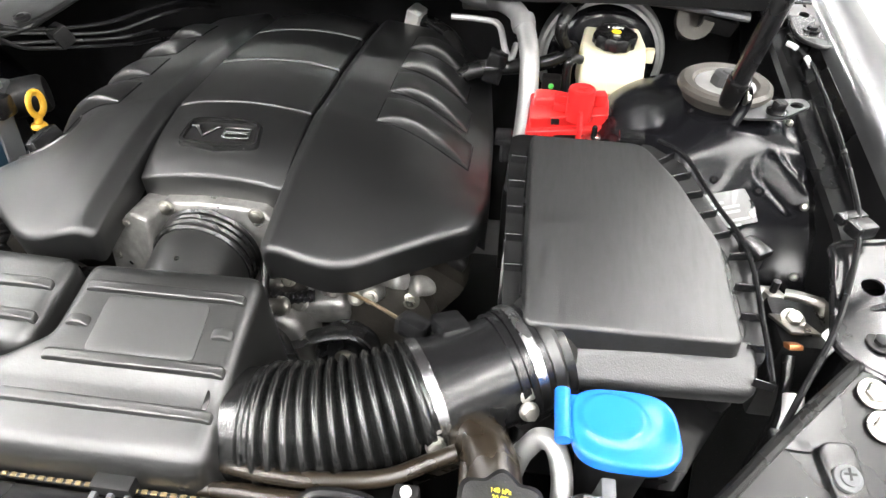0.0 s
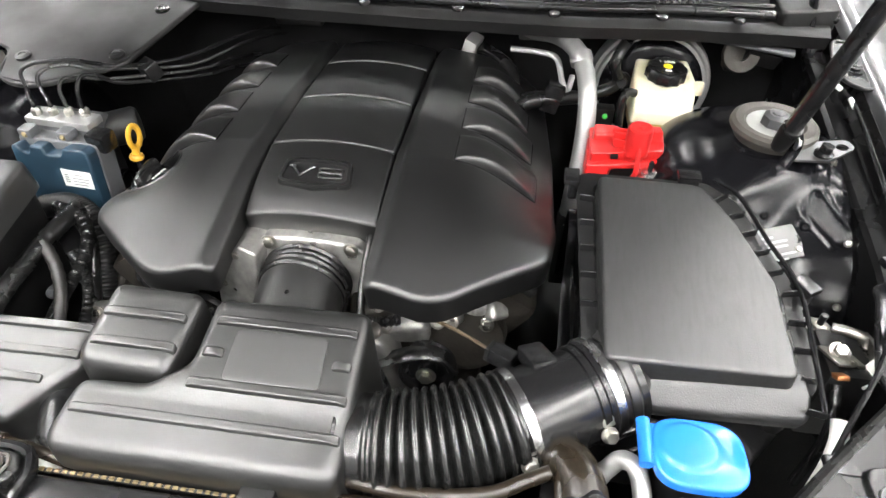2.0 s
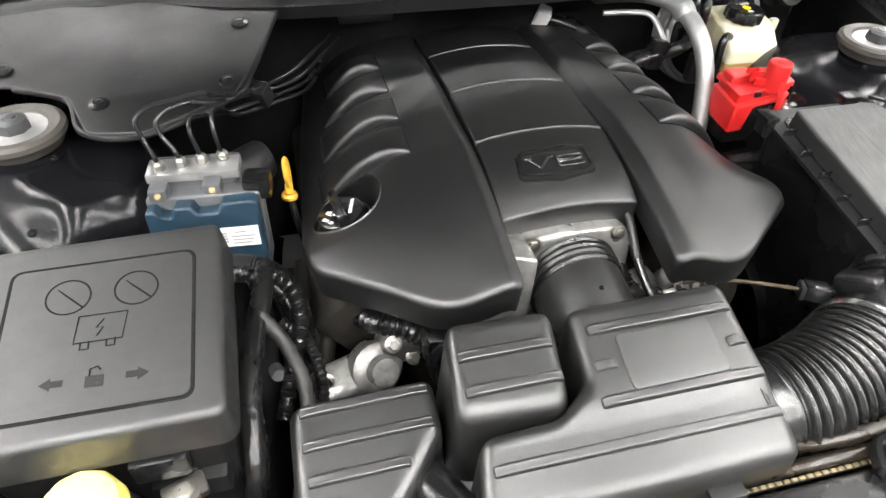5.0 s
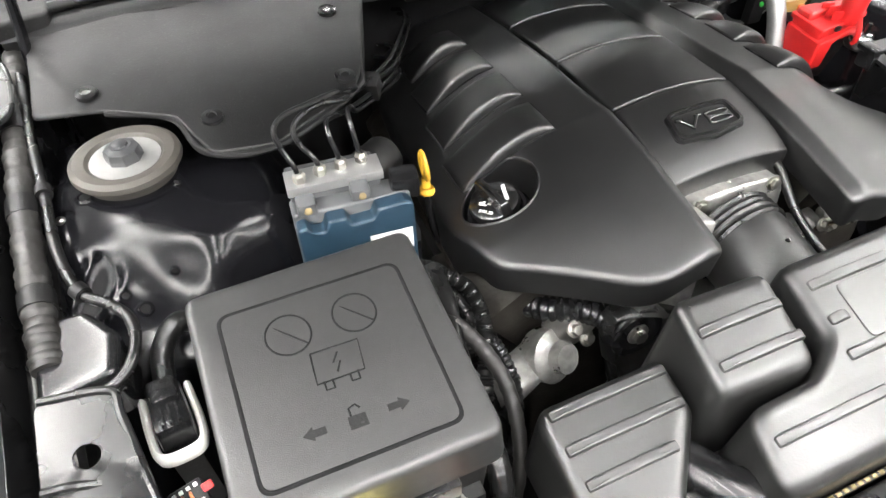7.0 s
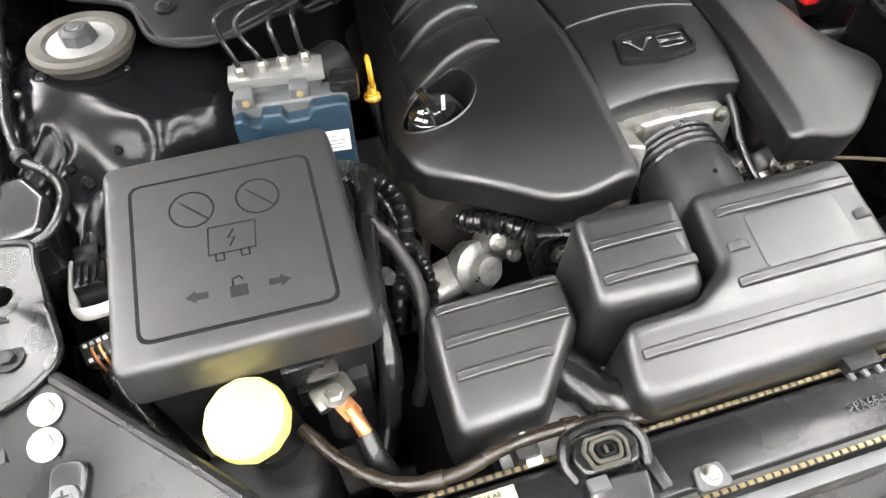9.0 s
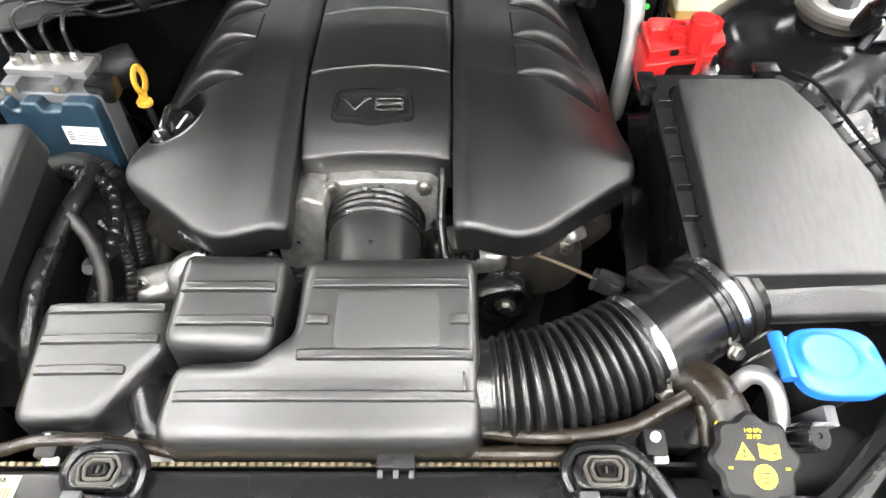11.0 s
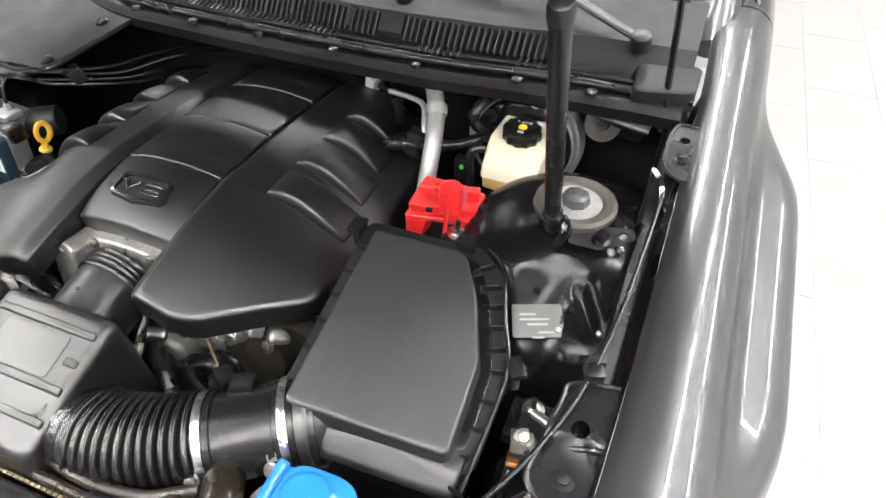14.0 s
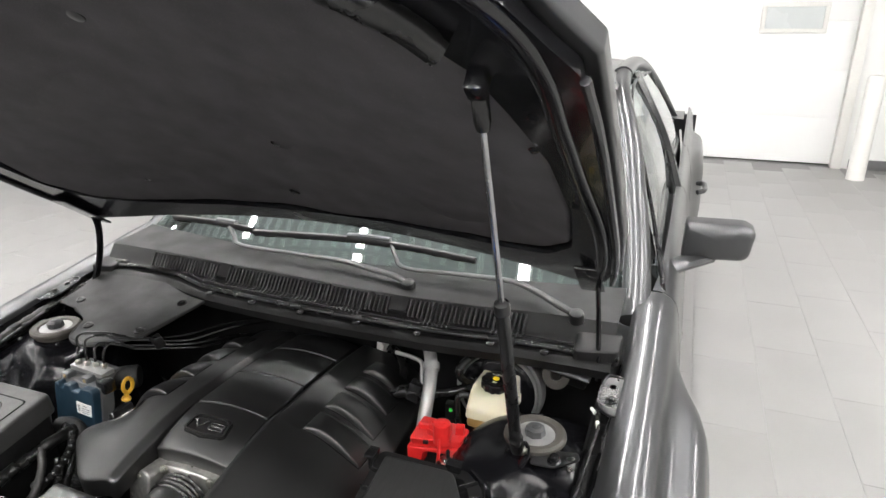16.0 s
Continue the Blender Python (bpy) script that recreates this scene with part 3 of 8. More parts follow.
    for s in (1, -1):
        out = rounded([(s * 0.735, 0.30), (s * 0.50, 0.10), (s * 0.44, 0.17), (s * 0.56, 0.30), (s * 0.72, 0.385)], 0.02)
        lamp = part("headlight", pillow(out, lambda x, y: 0.755 + 0.22 * (y - 0.1), lambda x, y: 0.60, 0.02, 8), GLASS, body, "clear headlight lens")
        part("lamp_housing", pillow([(q[0] * 0.995 + s * 0.003, q[1] + 0.004) for q in out], lambda x, y: 0.735 + 0.22 * (y - 0.1), 0.605, 0.015, 4), GREYP, lamp)
        # bay side panels, painted in the body colour
        part("bay_side", sheet(90, 180, lambda u, v: bay_point(0.36 + 0.36 * u, 0.36 + 0.72 * v, s), 0.0015), ENAMEL, body, "gloss black painted inner wing and strut tower")
        for hx, hy, hr in ((0.612, 0.702, 0.0038), (0.664, 0.690, 0.0045), (0.650, 0.676, 0.0062), (0.678, 0.794, 0.0075), (0.586, 0.785, 0.0035)):
            bm = lathe([(hr * 0.75, -0.003), (hr * 0.8, 0.0018), (hr, 0.0026), (hr * 1.35, 0.0016), (hr * 1.45, 0.0005)], on_tower(hx, hy, s), 20)
            part("punched_hole", bm, ENAMEL, body)
            # Flat black disc stands in for the shade inside the open hole.
            part("hole_shade", lathe([(0, 0.0018), (hr * 0.8, 0.0018), (hr * 0.8, 0)], on_tower(hx, hy, s), 14), DEAD, body)
        for hx, hy in ((0.705, 0.775), (0.708, 0.66), (0.70, 0.60)):
            part("rivet", lathe([(0, 0.005), (0.003, 0.0045), (0.005, 0.002), (0.0052, 0)], on_tower(hx, hy, s), 12), ZINC, body)
        part("wing_gutter", sheet(50, 16, lambda u, v: gutter_point(0.36 + 0.76 * u, v, s), 0.0012), PANELG, body)
    part("bulkhead", sheet(30, 12, lambda u, v: ((u - 0.5) * 1.46, 1.13 + 0.03 * math.sin(u * 40) * math.sin(v * 9), 0.40 + 0.56 * v), 0.003), DEAD, body)
    part("undertray", boxy((1.40, 1.0, 0.01), Matrix.Translation((0, 0.66, 0.26)), 0), MATT, body)
    hood(body)
    gas_strut(body)


def pressed(x, y, s):
    """The pressed steel of the inner wing: a strut tower that falls away to a broad ledge, with a long crease over a sloping front."""
    r = math.hypot((x - 0.625) * (1.0 if x < 0.625 else 0.55), (y - 0.822) * (0.95 if y > 0.822 else 0.62))
    tower = 0.884 - 0.020 * step(0.050, 0.064, r) - 1.9 * max(0.0, r - 0.060) ** 2 - 0.26 * step(0.14, 0.27, r)
    crease = between(x, (0.50, 0.56, 0.60, 0.64, 0.68, 0.72), (0.660, 0.690, 0.712, 0.724, 0.722, 0.706))
    ledge = between(x, (0.50, 0.56, 0.60, 0.64, 0.68, 0.72), (0.790, 0.816, 0.828, 0.836, 0.850, 0.862))
    z = max(tower, ledge - 0.30 * max(0.0, y - crease) ** 1.2) if y < 0.80 else tower
    if y < crease:
        d = crease - y
        z = ledge - between(d, (0, 0.006, 0.045, 0.075, 0.12, 0.36), (0, 0.001, 0.026, 0.034, 0.085, 0.55))
    z -= 0.12 * step(0.565, 0.52, x) * step(0.74, 0.66, y)
    return z


def swage(x, y):
    """A bead running down and outwards from the crease."""
    ax, ay, bx, by = 0.680, 0.722, 0.712, 0.668
    k = ((x - ax) * (bx - ax) + (y - ay) * (by - ay)) / ((bx - ax) ** 2 + (by - ay) ** 2)
    q = ((x - ax) * (by - ay) - (y - ay) * (bx - ax)) / math.hypot(bx - ax, by - ay)
    return step(-0.15, 0.1, k) * step(1.2, 0.9, k) * (0.006 * math.exp(-(q / 0.007) ** 2) - 0.006 * math.exp(-((q - 0.016) / 0.007) ** 2))


BAY_X, BAY_Y = np.linspace(0.34, 0.74, 101), np.linspace(0.34, 1.10, 191)


def pressed_grid():
    """The pressed steel with its creases rounded, as heights over a grid."""
    g = np.array([[pressed(x, y, 1) for y in BAY_Y] for x in BAY_X])
    for axis in (0, 1):
        k = np.exp(-0.5 * (np.arange(-14, 15) / 4.4) ** 2)
        k /= k.sum()
        pad = [(14, 14) if i == axis else (0, 0) for i in (0, 1)]
        g = np.apply_along_axis(lambda v: np.convolve(v, k, "valid"), axis, np.pad(g, pad, mode="edge"))
    return g


BAY_Z = []


def bay_point(x, y, s):
    """A point of the smoothed steel."""
    if not BAY_Z:
        BAY_Z.append(pressed_grid())
    g = BAY_Z[0]
    u = min(99.999, max(0.0, (x - BAY_X[0]) / (BAY_X[1] - BAY_X[0])))
    v = min(189.999, max(0.0, (y - BAY_Y[0]) / (BAY_Y[1] - BAY_Y[0])))
    i, j = int(u), int(v)
    p, q = u - i, v - j
    z = (g[i, j] * (1 - p) + g[i + 1, j] * p) * (1 - q) + (g[i, j + 1] * (1 - p) + g[i + 1, j + 1] * p) * q
    return (s * x, y, max(float(z) + swage(x, y), 0.33))


def on_tower(x, y, s):
    """A frame that sits on the pressed steel."""
    p, a, b = (Vector(bay_point(*q, s)) for q in ((x, y), (x + 0.004, y), (x, y + 0.004)))
    n = (a - p).cross(b - p) * s
    return basis(p, n, (1, 0, 0))


def gutter_point(y, v, s):
    """The flange between inner wing and wing edge."""
    inner = between(y, (0.36, 0.6, 1.1), (0.690, 0.712, 0.722))
    outer = between(y, (0.3, 0.6, 1.1, 1.3), (0.735, 0.752, 0.762, 0.80)) + 0.002
    ze = edge_z(y)
    zs = (0.70, ze - 0.055, ze - 0.048, ze - 0.050, ze - 0.052, ze - 0.012)
    xs = (inner - 0.002, inner, inner + 0.005, inner + 0.02, outer - 0.008, outer)
    ks = (0, 0.35, 0.42, 0.6, 0.8, 1)
    return (s * between(v, ks, xs), y, between(v, ks, zs))


def mirror_shell(s):
    out = rounded([(0.0, -0.050), (0.172, -0.050, 0.030), (0.190, 0.034, 0.035), (0.160, 0.052, 0.035), (0.012, 0.058, 0.012)], 0.012, 8)
    m = Matrix.Translation((s * 0.852, 1.665, 1.052)) @ Matrix(((s, 0, 0, 0), (0, 0, -1, 0), (0, 1, 0, 0), (0, 0, 0, 1))) @ pose(0, 0, 0, 0, 0, 4)
    return pillow(out, lambda x, y: 0.082 - 1.1 * (x - 0.07) ** 2 - 4 * y * y, 0.0, 0.016, 12, m=m)


# ---- the raised bonnet ----
TIP = 37.4
HOOD = Matrix.Translation((0, 1.0955, 1.102)) @ Matrix(((1, 0, 0, 0), (0, -math.cos(radians(TIP)), -math.sin(radians(TIP)), 0), (0, math.sin(radians(TIP)), -math.cos(radians(TIP)), 0), (0, 0, 0, 1)))


def crown(x, d):
    return -0.085 * (1 - (x / 0.76) ** 2) - 0.02 * math.sin(math.pi * min(1, d / 1.1)) * (1 - (x / 0.76) ** 2)


def hood(body):
    half = [(0.0, -0.005), (0.35, -0.005), (0.60, 0.0), (0.712, 0.012), (0.745, 0.12), (0.757, 0.30), (0.757, 0.52), (0.753, 0.73), (0.750, 0.838, 0.012), (0.72, 0.878), (0.688, 0.925), (0.60, 0.990), (0.42, 1.065), (0.20, 1.10), (0.0, 1.115)]
    out = rounded(half + [(-q[0], *q[1:]) for q in reversed(half[1:-1])], 0.03, 3)
    out = dense(out, 0.05)
    lid = part("bonnet", pillow(out, crown, lambda x, d: crown(x, d) - 0.028, 0.008, 14, m=HOOD, core=(0, 0.52)), PAINT, body, "raised bonnet lid", 50)
    # inner frame: a raised band round the pad
    inset = [(0 + x * 0.975, 0.53 + (d - 0.53) * 0.965) for x, d in out]
    ph = [(0.0, 0.075), (0.35, 0.085), (0.50, 0.108, 0.05), (0.605, 0.150, 0.09), (0.662, 0.25, 0.07), (0.680, 0.42, 0.05), (0.668, 0.60, 0.04), (0.634, 0.71, 0.02), (0.605, 0.785, 0.02), (0.54, 0.85, 0.03), (0.40, 0.915), (0.20, 0.95), (0.0, 0.965)]
    pad = dense(rounded(ph + [(-q[0], *q[1:]) for q in reversed(ph[1:-1])], 0.06, 4), 0.04)
    bm = plate(dense(inset, 0.03), [pad], 0.018, None, lambda x, d: crown(x, d) + 0.002)
    bmesh.ops.subdivide_edges(bm, edges=[e for e in bm.edges if e.calc_length() > 0.09], cuts=2)
    bmesh.ops.transform(bm, matrix=HOOD, verts=bm.verts[:])
    part("inner_frame", bm, UNDER, lid, "black painted pressed inner frame", 25)
    bm = tube([(*q, crown(*q) + 0.022) for q in ((0.728, 0.10), (0.744, 0.28), (0.746, 0.52), (0.743, 0.72), (0.736, 0.825))], 0.006, 8)
    bmesh.ops.transform(bm, matrix=HOOD, verts=bm.verts[:])
    part("edge_bead", bm, UNDER, lid)
    for s in (1, -1):
        bm = tube([(s * q[0], q[1], crown(*q) + 0.02) for q in ((0.690, 0.07), (0.716, 0.22), (0.722, 0.40), (0.708, 0.56), (0.698, 0.70), (0.690, 0.82), (0.655, 0.90), (0.58, 0.955), (0.42, 1.015), (0.15, 1.05))], 0.013, 12, flat=0.6)
        bmesh.ops.transform(bm, matrix=HOOD, verts=bm.verts[:])
        part("stiffening_rib", bm, UNDER, lid)
    def padz(x, d):
        return crown(x, d) + 0.014 + 0.006 * math.sin(9 * x + 2 * d) * math.sin(8 * d) - 0.009 * sum(math.exp(-((x - a) ** 2 + (d - b) ** 2) / 0.0016) for a, b in CLIPS) + 0.003 * math.sin(23 * x - 5 * d) * math.sin(17 * d + 4 * x)
    CLIPS = [(0.402, 0.221), (-0.390, 0.210), (0.0, 0.16), (0.347, 0.609), (-0.177, 0.609), (-0.485, 0.458), (0.534, 0.468), (0.0, 0.781), (0.10, 0.40), (-0.20, 0.40)]
    part("insulation_pad", pillow([(x * 0.995, 0.5 + (d - 0.5) * 0.995) for x, d in pad], padz, lambda x, d: crown(x, d) + 0.002, 0.012, 26, m=HOOD, core=(0, 0.5)), FELT, lid, "black felt insulation pad", 50)
    for a, b in CLIPS:
        part("pad_clip", lathe([(0.0, 0.0), (0.014, 0.0), (0.013, 0.002), (0.004, 0.0035), (0, 0.0035)], HOOD @ Matrix.Translation((a, b, padz(a, b) + 0.0005)), 16), RUBBER, lid)
    bm = tube([(q[0], q[1], crown(*q) + 0.03) for q in ((-0.59, 0.832), (-0.545, 0.880), (-0.45, 0.928), (-0.30, 0.965), (0, 0.985), (0.30, 0.965), (0.45, 0.928), (0.545, 0.880), (0.59, 0.832))], 0.018, 10)
    bmesh.ops.transform(bm, matrix=HOOD, verts=bm.verts[:])
    part("front_seal", bm, RUBBER, lid, "rubber bulb seal")
    for s in (1, -1):
        for q in ((0.698, 0.50), (0.690, 0.47), (0.666, 0.715), (0.653, 0.63), (0.672, 0.87)):
            part("fixing_bolt", bolt(HOOD @ Vector((s * q[0], q[1], crown(*q) + 0.021)), HOOD.to_3x3() @ Vector((0, 0, 1)), 0.005, 0.004), UNDER, lid)
        h = part("hinge", tube([(s * 0.716, 1.02, 0.92), (s * 0.708, 1.05, 1.0), (s * 0.70, 1.06, 1.08), (s * 0.695, 1.05, 1.13), (s * 0.69, 1.03, 1.17)], 0.0055, 8, flat=1.8), ENAMEL, lid)
        bm = boxy((0.05, 0.16, 0.006), HOOD @ Matrix.Translation((s * 0.685, 0.10, 0.012)), 0.002)
        part("hinge_plate", bm, UNDER, lid)


def gas_strut(body):
    for s in (1,):
        foot, knee, head = Vector((s * 0.613, 0.742, 0.925)), Vector((s * 0.6145, 0.609, 1.263)), Vector((s * 0.621, 0.478, 1.558))
        g = part("gas_strut", tube([foot, foot.lerp(knee, 0.5), knee], 0.0108, 14, 3), SMOOTH, body, "black gas strut holding the bonnet")
        part("collar", lathe([(0, -0.012), (0.012, -0.012), (0.0122, 0), (0.0108, 0.006), (0.006, 0.009), (0, 0.009)], basis(knee, knee - foot), 16), RUBBER, g)
        part("piston_rod", tube([knee, knee.lerp(head, 0.5), head], 0.0048, 10, 3), make("chromed_rod", (0.38, 0.38, 0.39), 0.2, metal=1.0, var=0.1), g)
        part("end_socket", lathe([(0, -0.03), (0.008, -0.03), (0.010, -0.02), (0.010, 0.012), (0.006, 0.02), (0, 0.02)], basis(head, head - knee), 14), SMOOTH, g)
        part("foot_socket", lathe([(0, -0.012), (0.010, -0.012), (0.012, 0), (0.0135, 0.03), (0, 0.03)], basis(foot, knee - foot), 14), RUBBER, g)
        part("strut_bracket", boxy((0.022, 0.028, 0.040), basis(head + Vector((0, -0.010, 0.028)), HOOD.to_3x3() @ Vector((0, 0, 1))), 0.006), UNDER, g)


# ---- engine cover ----
def cover_z(xr, y):
    """Height of the cover's banks over the distance from the centre line."""
    z = between(y, (0.46, 0.52, 0.60, 0.70, 0.84, 0.98, 1.09), (0.852, 0.863, 0.879, 0.893, 0.889, 0.876, 0.86))
    a = max(0.0, abs(xr) - 0.09)
    z += 0.008 * step(0.075, 0.0, a) * step(0.80, 0.62, y)
    z -= 0.004 * (max(0.0, 0.560 - y) / 0.09) ** 2
    z -= 0.011 * step(0.020, 0.002, a)
    return z - 0.15 * a - 0.9 * max(0.0, a - 0.07) ** 2 - 0.05 * step(0.10, 0.245, a) * step(0.59, 0.72, y)


OIL, NOTCH = (-0.245, 0.667), 0.0435


def cover_lobe(bank, s, k):
    """One arched runner lobe: a crescent front face and a back that sinks into the bank, with a dark seam round it."""
    x0, x1 = 0.173, 0.288 - 0.010 * k
    y0 = 0.702 + 0.0835 * k
    nu, prof = 28, ((0.0, 0.0), (0.0008, 0.45), (0.0022, 0.80), (0.0045, 0.95), (0.0075, 1.0), (0.016, 1.0), (0.028, 0.96), (0.042, 0.85), (0.055, 0.66), (0.064, 0.45), (0.0655, 0.25), (0.066, 0.0))

    def place(u, dy):
        xr = x0 + (x1 - x0) * u
        y = y0 + 0.080 * (xr - x0) + dy - 0.004 * math.sin(math.pi * u)
        return xr, y

    bm = bmesh.new()
    rows = []
    for i in range(nu + 1):
        u = i / nu
        rise = 0.0028 + 0.0150 * math.sin(math.pi * u) ** 0.8
        col = []
        for dy, h in prof:
            xr, y = place(u, dy)
            col.append(bm.verts.new((EX + s * xr, y, cover_z(xr, y) + rise * h - (0.0005 if h == 0 else 0.0))))
        low = [bm.verts.new((v.co.x, v.co.y, cover_z(v.co.x - EX, v.co.y) - 0.006)) for v in (col[0], col[-1])]
        rows.append([low[0]] + col + [low[1]])
    for p, q in zip(rows, rows[1:]):
        for j in range(len(p) - 1):
            bm.faces.new((p[j], p[j + 1], q[j + 1], q[j]))
    bm.faces.new(rows[0])
    bm.faces.new(rows[-1])
    part("runner_lobe", bm, SATIN, bank, "", 50)
    ring_line = [place(i / 20, -0.0008) for i in range(21)] + [place(1.006, dy) for dy in (0.015, 0.03, 0.045, 0.060)] + [place(-0.008, dy) for dy in (0.060, 0.045, 0.03, 0.015, 0.0)]
    front = ring_line[:25]
    side = ring_line[25:] + ring_line[:1]
    for line in (front, side):
        part("lobe_seam", tube([(EX + s * xr, y, cover_z(xr, y) + 0.0006) for xr, y in line], 0.0015, 6, 1, flat=0.6, smooth=False), DEAD, bank, "dark seam round the lobe")


def engine_cover():
    cover = thing("engine_cover", (EX, 0.75, 0.80), "satin black moulded plastic engine cover with an embossed badge", "engine cover")
    half = [(0.0905, 0.479, 0.014), (0.180, 0.474, 0.085), (0.313, 0.580, 0.045), (0.322, 0.66, 0.05), (0.314, 0.85, 0.1), (0.292, 1.09, 0.02), (0.0925, 1.09, 0.022)]
    for s in (1, -1):
        out = dense(rounded([(EX + s * q[0], q[1], q[2]) for q in half], 0.02, 7), 0.010)
        bm = pillow(out, lambda x, y: cover_z(x - EX, y), lambda x, y: cover_z(x - EX, y) - 0.044 - 0.07 * step(0.60, 0.72, y), 0.0068, 30, -0.003, core=(EX + s * 0.19, 0.70))
        if s < 0:
            # the oil filler's opening
            gone = [f for f in bm.faces if (f.calc_center_median().xy - Vector(OIL)).length < NOTCH - 0.003 and f.calc_center_median().z > cover_z(f.calc_center_median().x - EX, f.calc_center_median().y) - 0.02]
            bmesh.ops.delete(bm, geom=gone, context="FACES")
            for v in bm.verts:
                off = v.co.xy - Vector(OIL)
                if v.is_boundary and off.length < NOTCH + 0.02:
                    q = Vector(OIL) + off.normalized() * NOTCH
                    v.co = (q.x, q.y, cover_z(q.x - EX, q.y))
        bank = part("cover_bank", bm, SATIN, cover, "", 40)
        for k in range(4):
            cover_lobe(bank, s, k)
    rows = ((0.580, 0.7005), (0.7035, 0.8355), (0.8385, 0.9735), (0.9765, 1.085))
    for i, (a, b) in enumerate(rows):
        out = dense(rounded([(EX - 0.0885, a), (EX + 0.0885, a), (EX + 0.0885, b), (EX - 0.0885, b)], 0.004, 4), 0.012)

        def panel_z(x, y, front=(i == 0)):
            z = cover_z(0.12, y) - 0.0045 - 0.005 * step(0.80, 0.62, y) + 0.011 * (1 - ((x - EX) / 0.0885) ** 2)
            if front:
                z -= 0.013 * (max(0.0, 0.66 - y) / 0.08) ** 2
            return z
        p = part("cover_panel", pillow(out, panel_z, lambda x, y: cover_z(0.12, y) - 0.06, 0.0034, 14), SATIN, cover, "", 32)
        if i == 0:
            badge(p, panel_z)
    # dark seat under the panels
    part("cover_base", sheet(6, 20, lambda u, v: (EX + (u - 0.5) * 0.19, 0.575 + 0.51 * v, cover_z(0.12, 0.575 + 0.51 * v) - 0.028 - 0.035 * step(0.66, 0.575, 0.575 + 0.51 * v)), 0.004), MATT, cover)
    well(cover)


def badge(panel, z_at):
    bx = EX - 0.004
    w, y0, y1 = 0.0485, 0.6165, 0.659
    shape = [(-w, 0.6245), (-w + 0.006, y0 + 0.003), (0, y0 - 0.004), (w - 0.006, y0 + 0.003), (w, 0.6245), (w - 0.004, y1 - 0.003), (w - 0.012, y1), (-w + 0.012, y1), (-w + 0.004, y1 - 0.003)]
    out = dense(rounded([(bx + q[0], q[1]) for q in shape], 0.006, 4), 0.006)
    mid = (bx, 0.638)
    inner = [(mid[0] + (x - mid[0]) * 0.915, mid[1] + (y - mid[1]) * 0.83) for x, y in out]
    part("badge_rim", plate(out, [inner], 0.0062, None, lambda x, y: z_at(x, y) + 0.0005), BADGE, panel, "raised badge frame", 30)
    part("badge_field", plate([(mid[0] + (x - mid[0]) * 0.995, mid[1] + (y - mid[1]) * 0.99) for x, y in inner], [], 0.0008, None, lambda x, y: z_at(x, y) + 0.0012), MATT, panel)
    # A slightly larger flat black plate paints the shadow gap round the badge.
    gap = [(mid[0] + (x - mid[0]) * 1.035, mid[1] + (y - mid[1]) * 1.07) for x, y in out]
    part("badge_gap_shade", plate(gap, [], 0.0010, None, lambda x, y: z_at(x, y) - 0.0002), DEAD, panel, "flat black plate for the shadow gap round the badge")
    tilt = math.degrees(math.atan2(z_at(EX, 0.65) - z_at(EX, 0.62), 0.03))
    m = pose(bx, 0.638, z_at(bx, 0.638) + 0.0026, tilt, 0, 0) @ Matrix.Diagonal((0.83, 0.80, 1, 1))
    bm = bmesh.new()
    for a, b in (((-0.046, 0.010), (-0.034, 0.010)), ((-0.040, 0.010), (-0.024, -0.010)), ((-0.026, -0.010), (-0.008, 0.010)), ((-0.012, 0.010), (-0.002, 0.010))):
        bm = tube([m @ Vector((*a, 0)), m @ Vector((*b, 0))], 0.0022, 8, 2, bm, 0.9)
    for cy, h in ((0.0058, 0.0045), (-0.0056, 0.0050)):
        line = [m @ Vector((0.024 + 0.019 * max(-1, min(1, 1.45 * math.cos(t))), cy + h * math.sin(t), 0)) for t in (2 * math.pi * i / 24 for i in range(25))]
        bm = tube(line, 0.0018, 8, 1, bm, 0.9, False)
    part("badge_letters", bm, BADGE, panel, "embossed V8 lettering", 50)


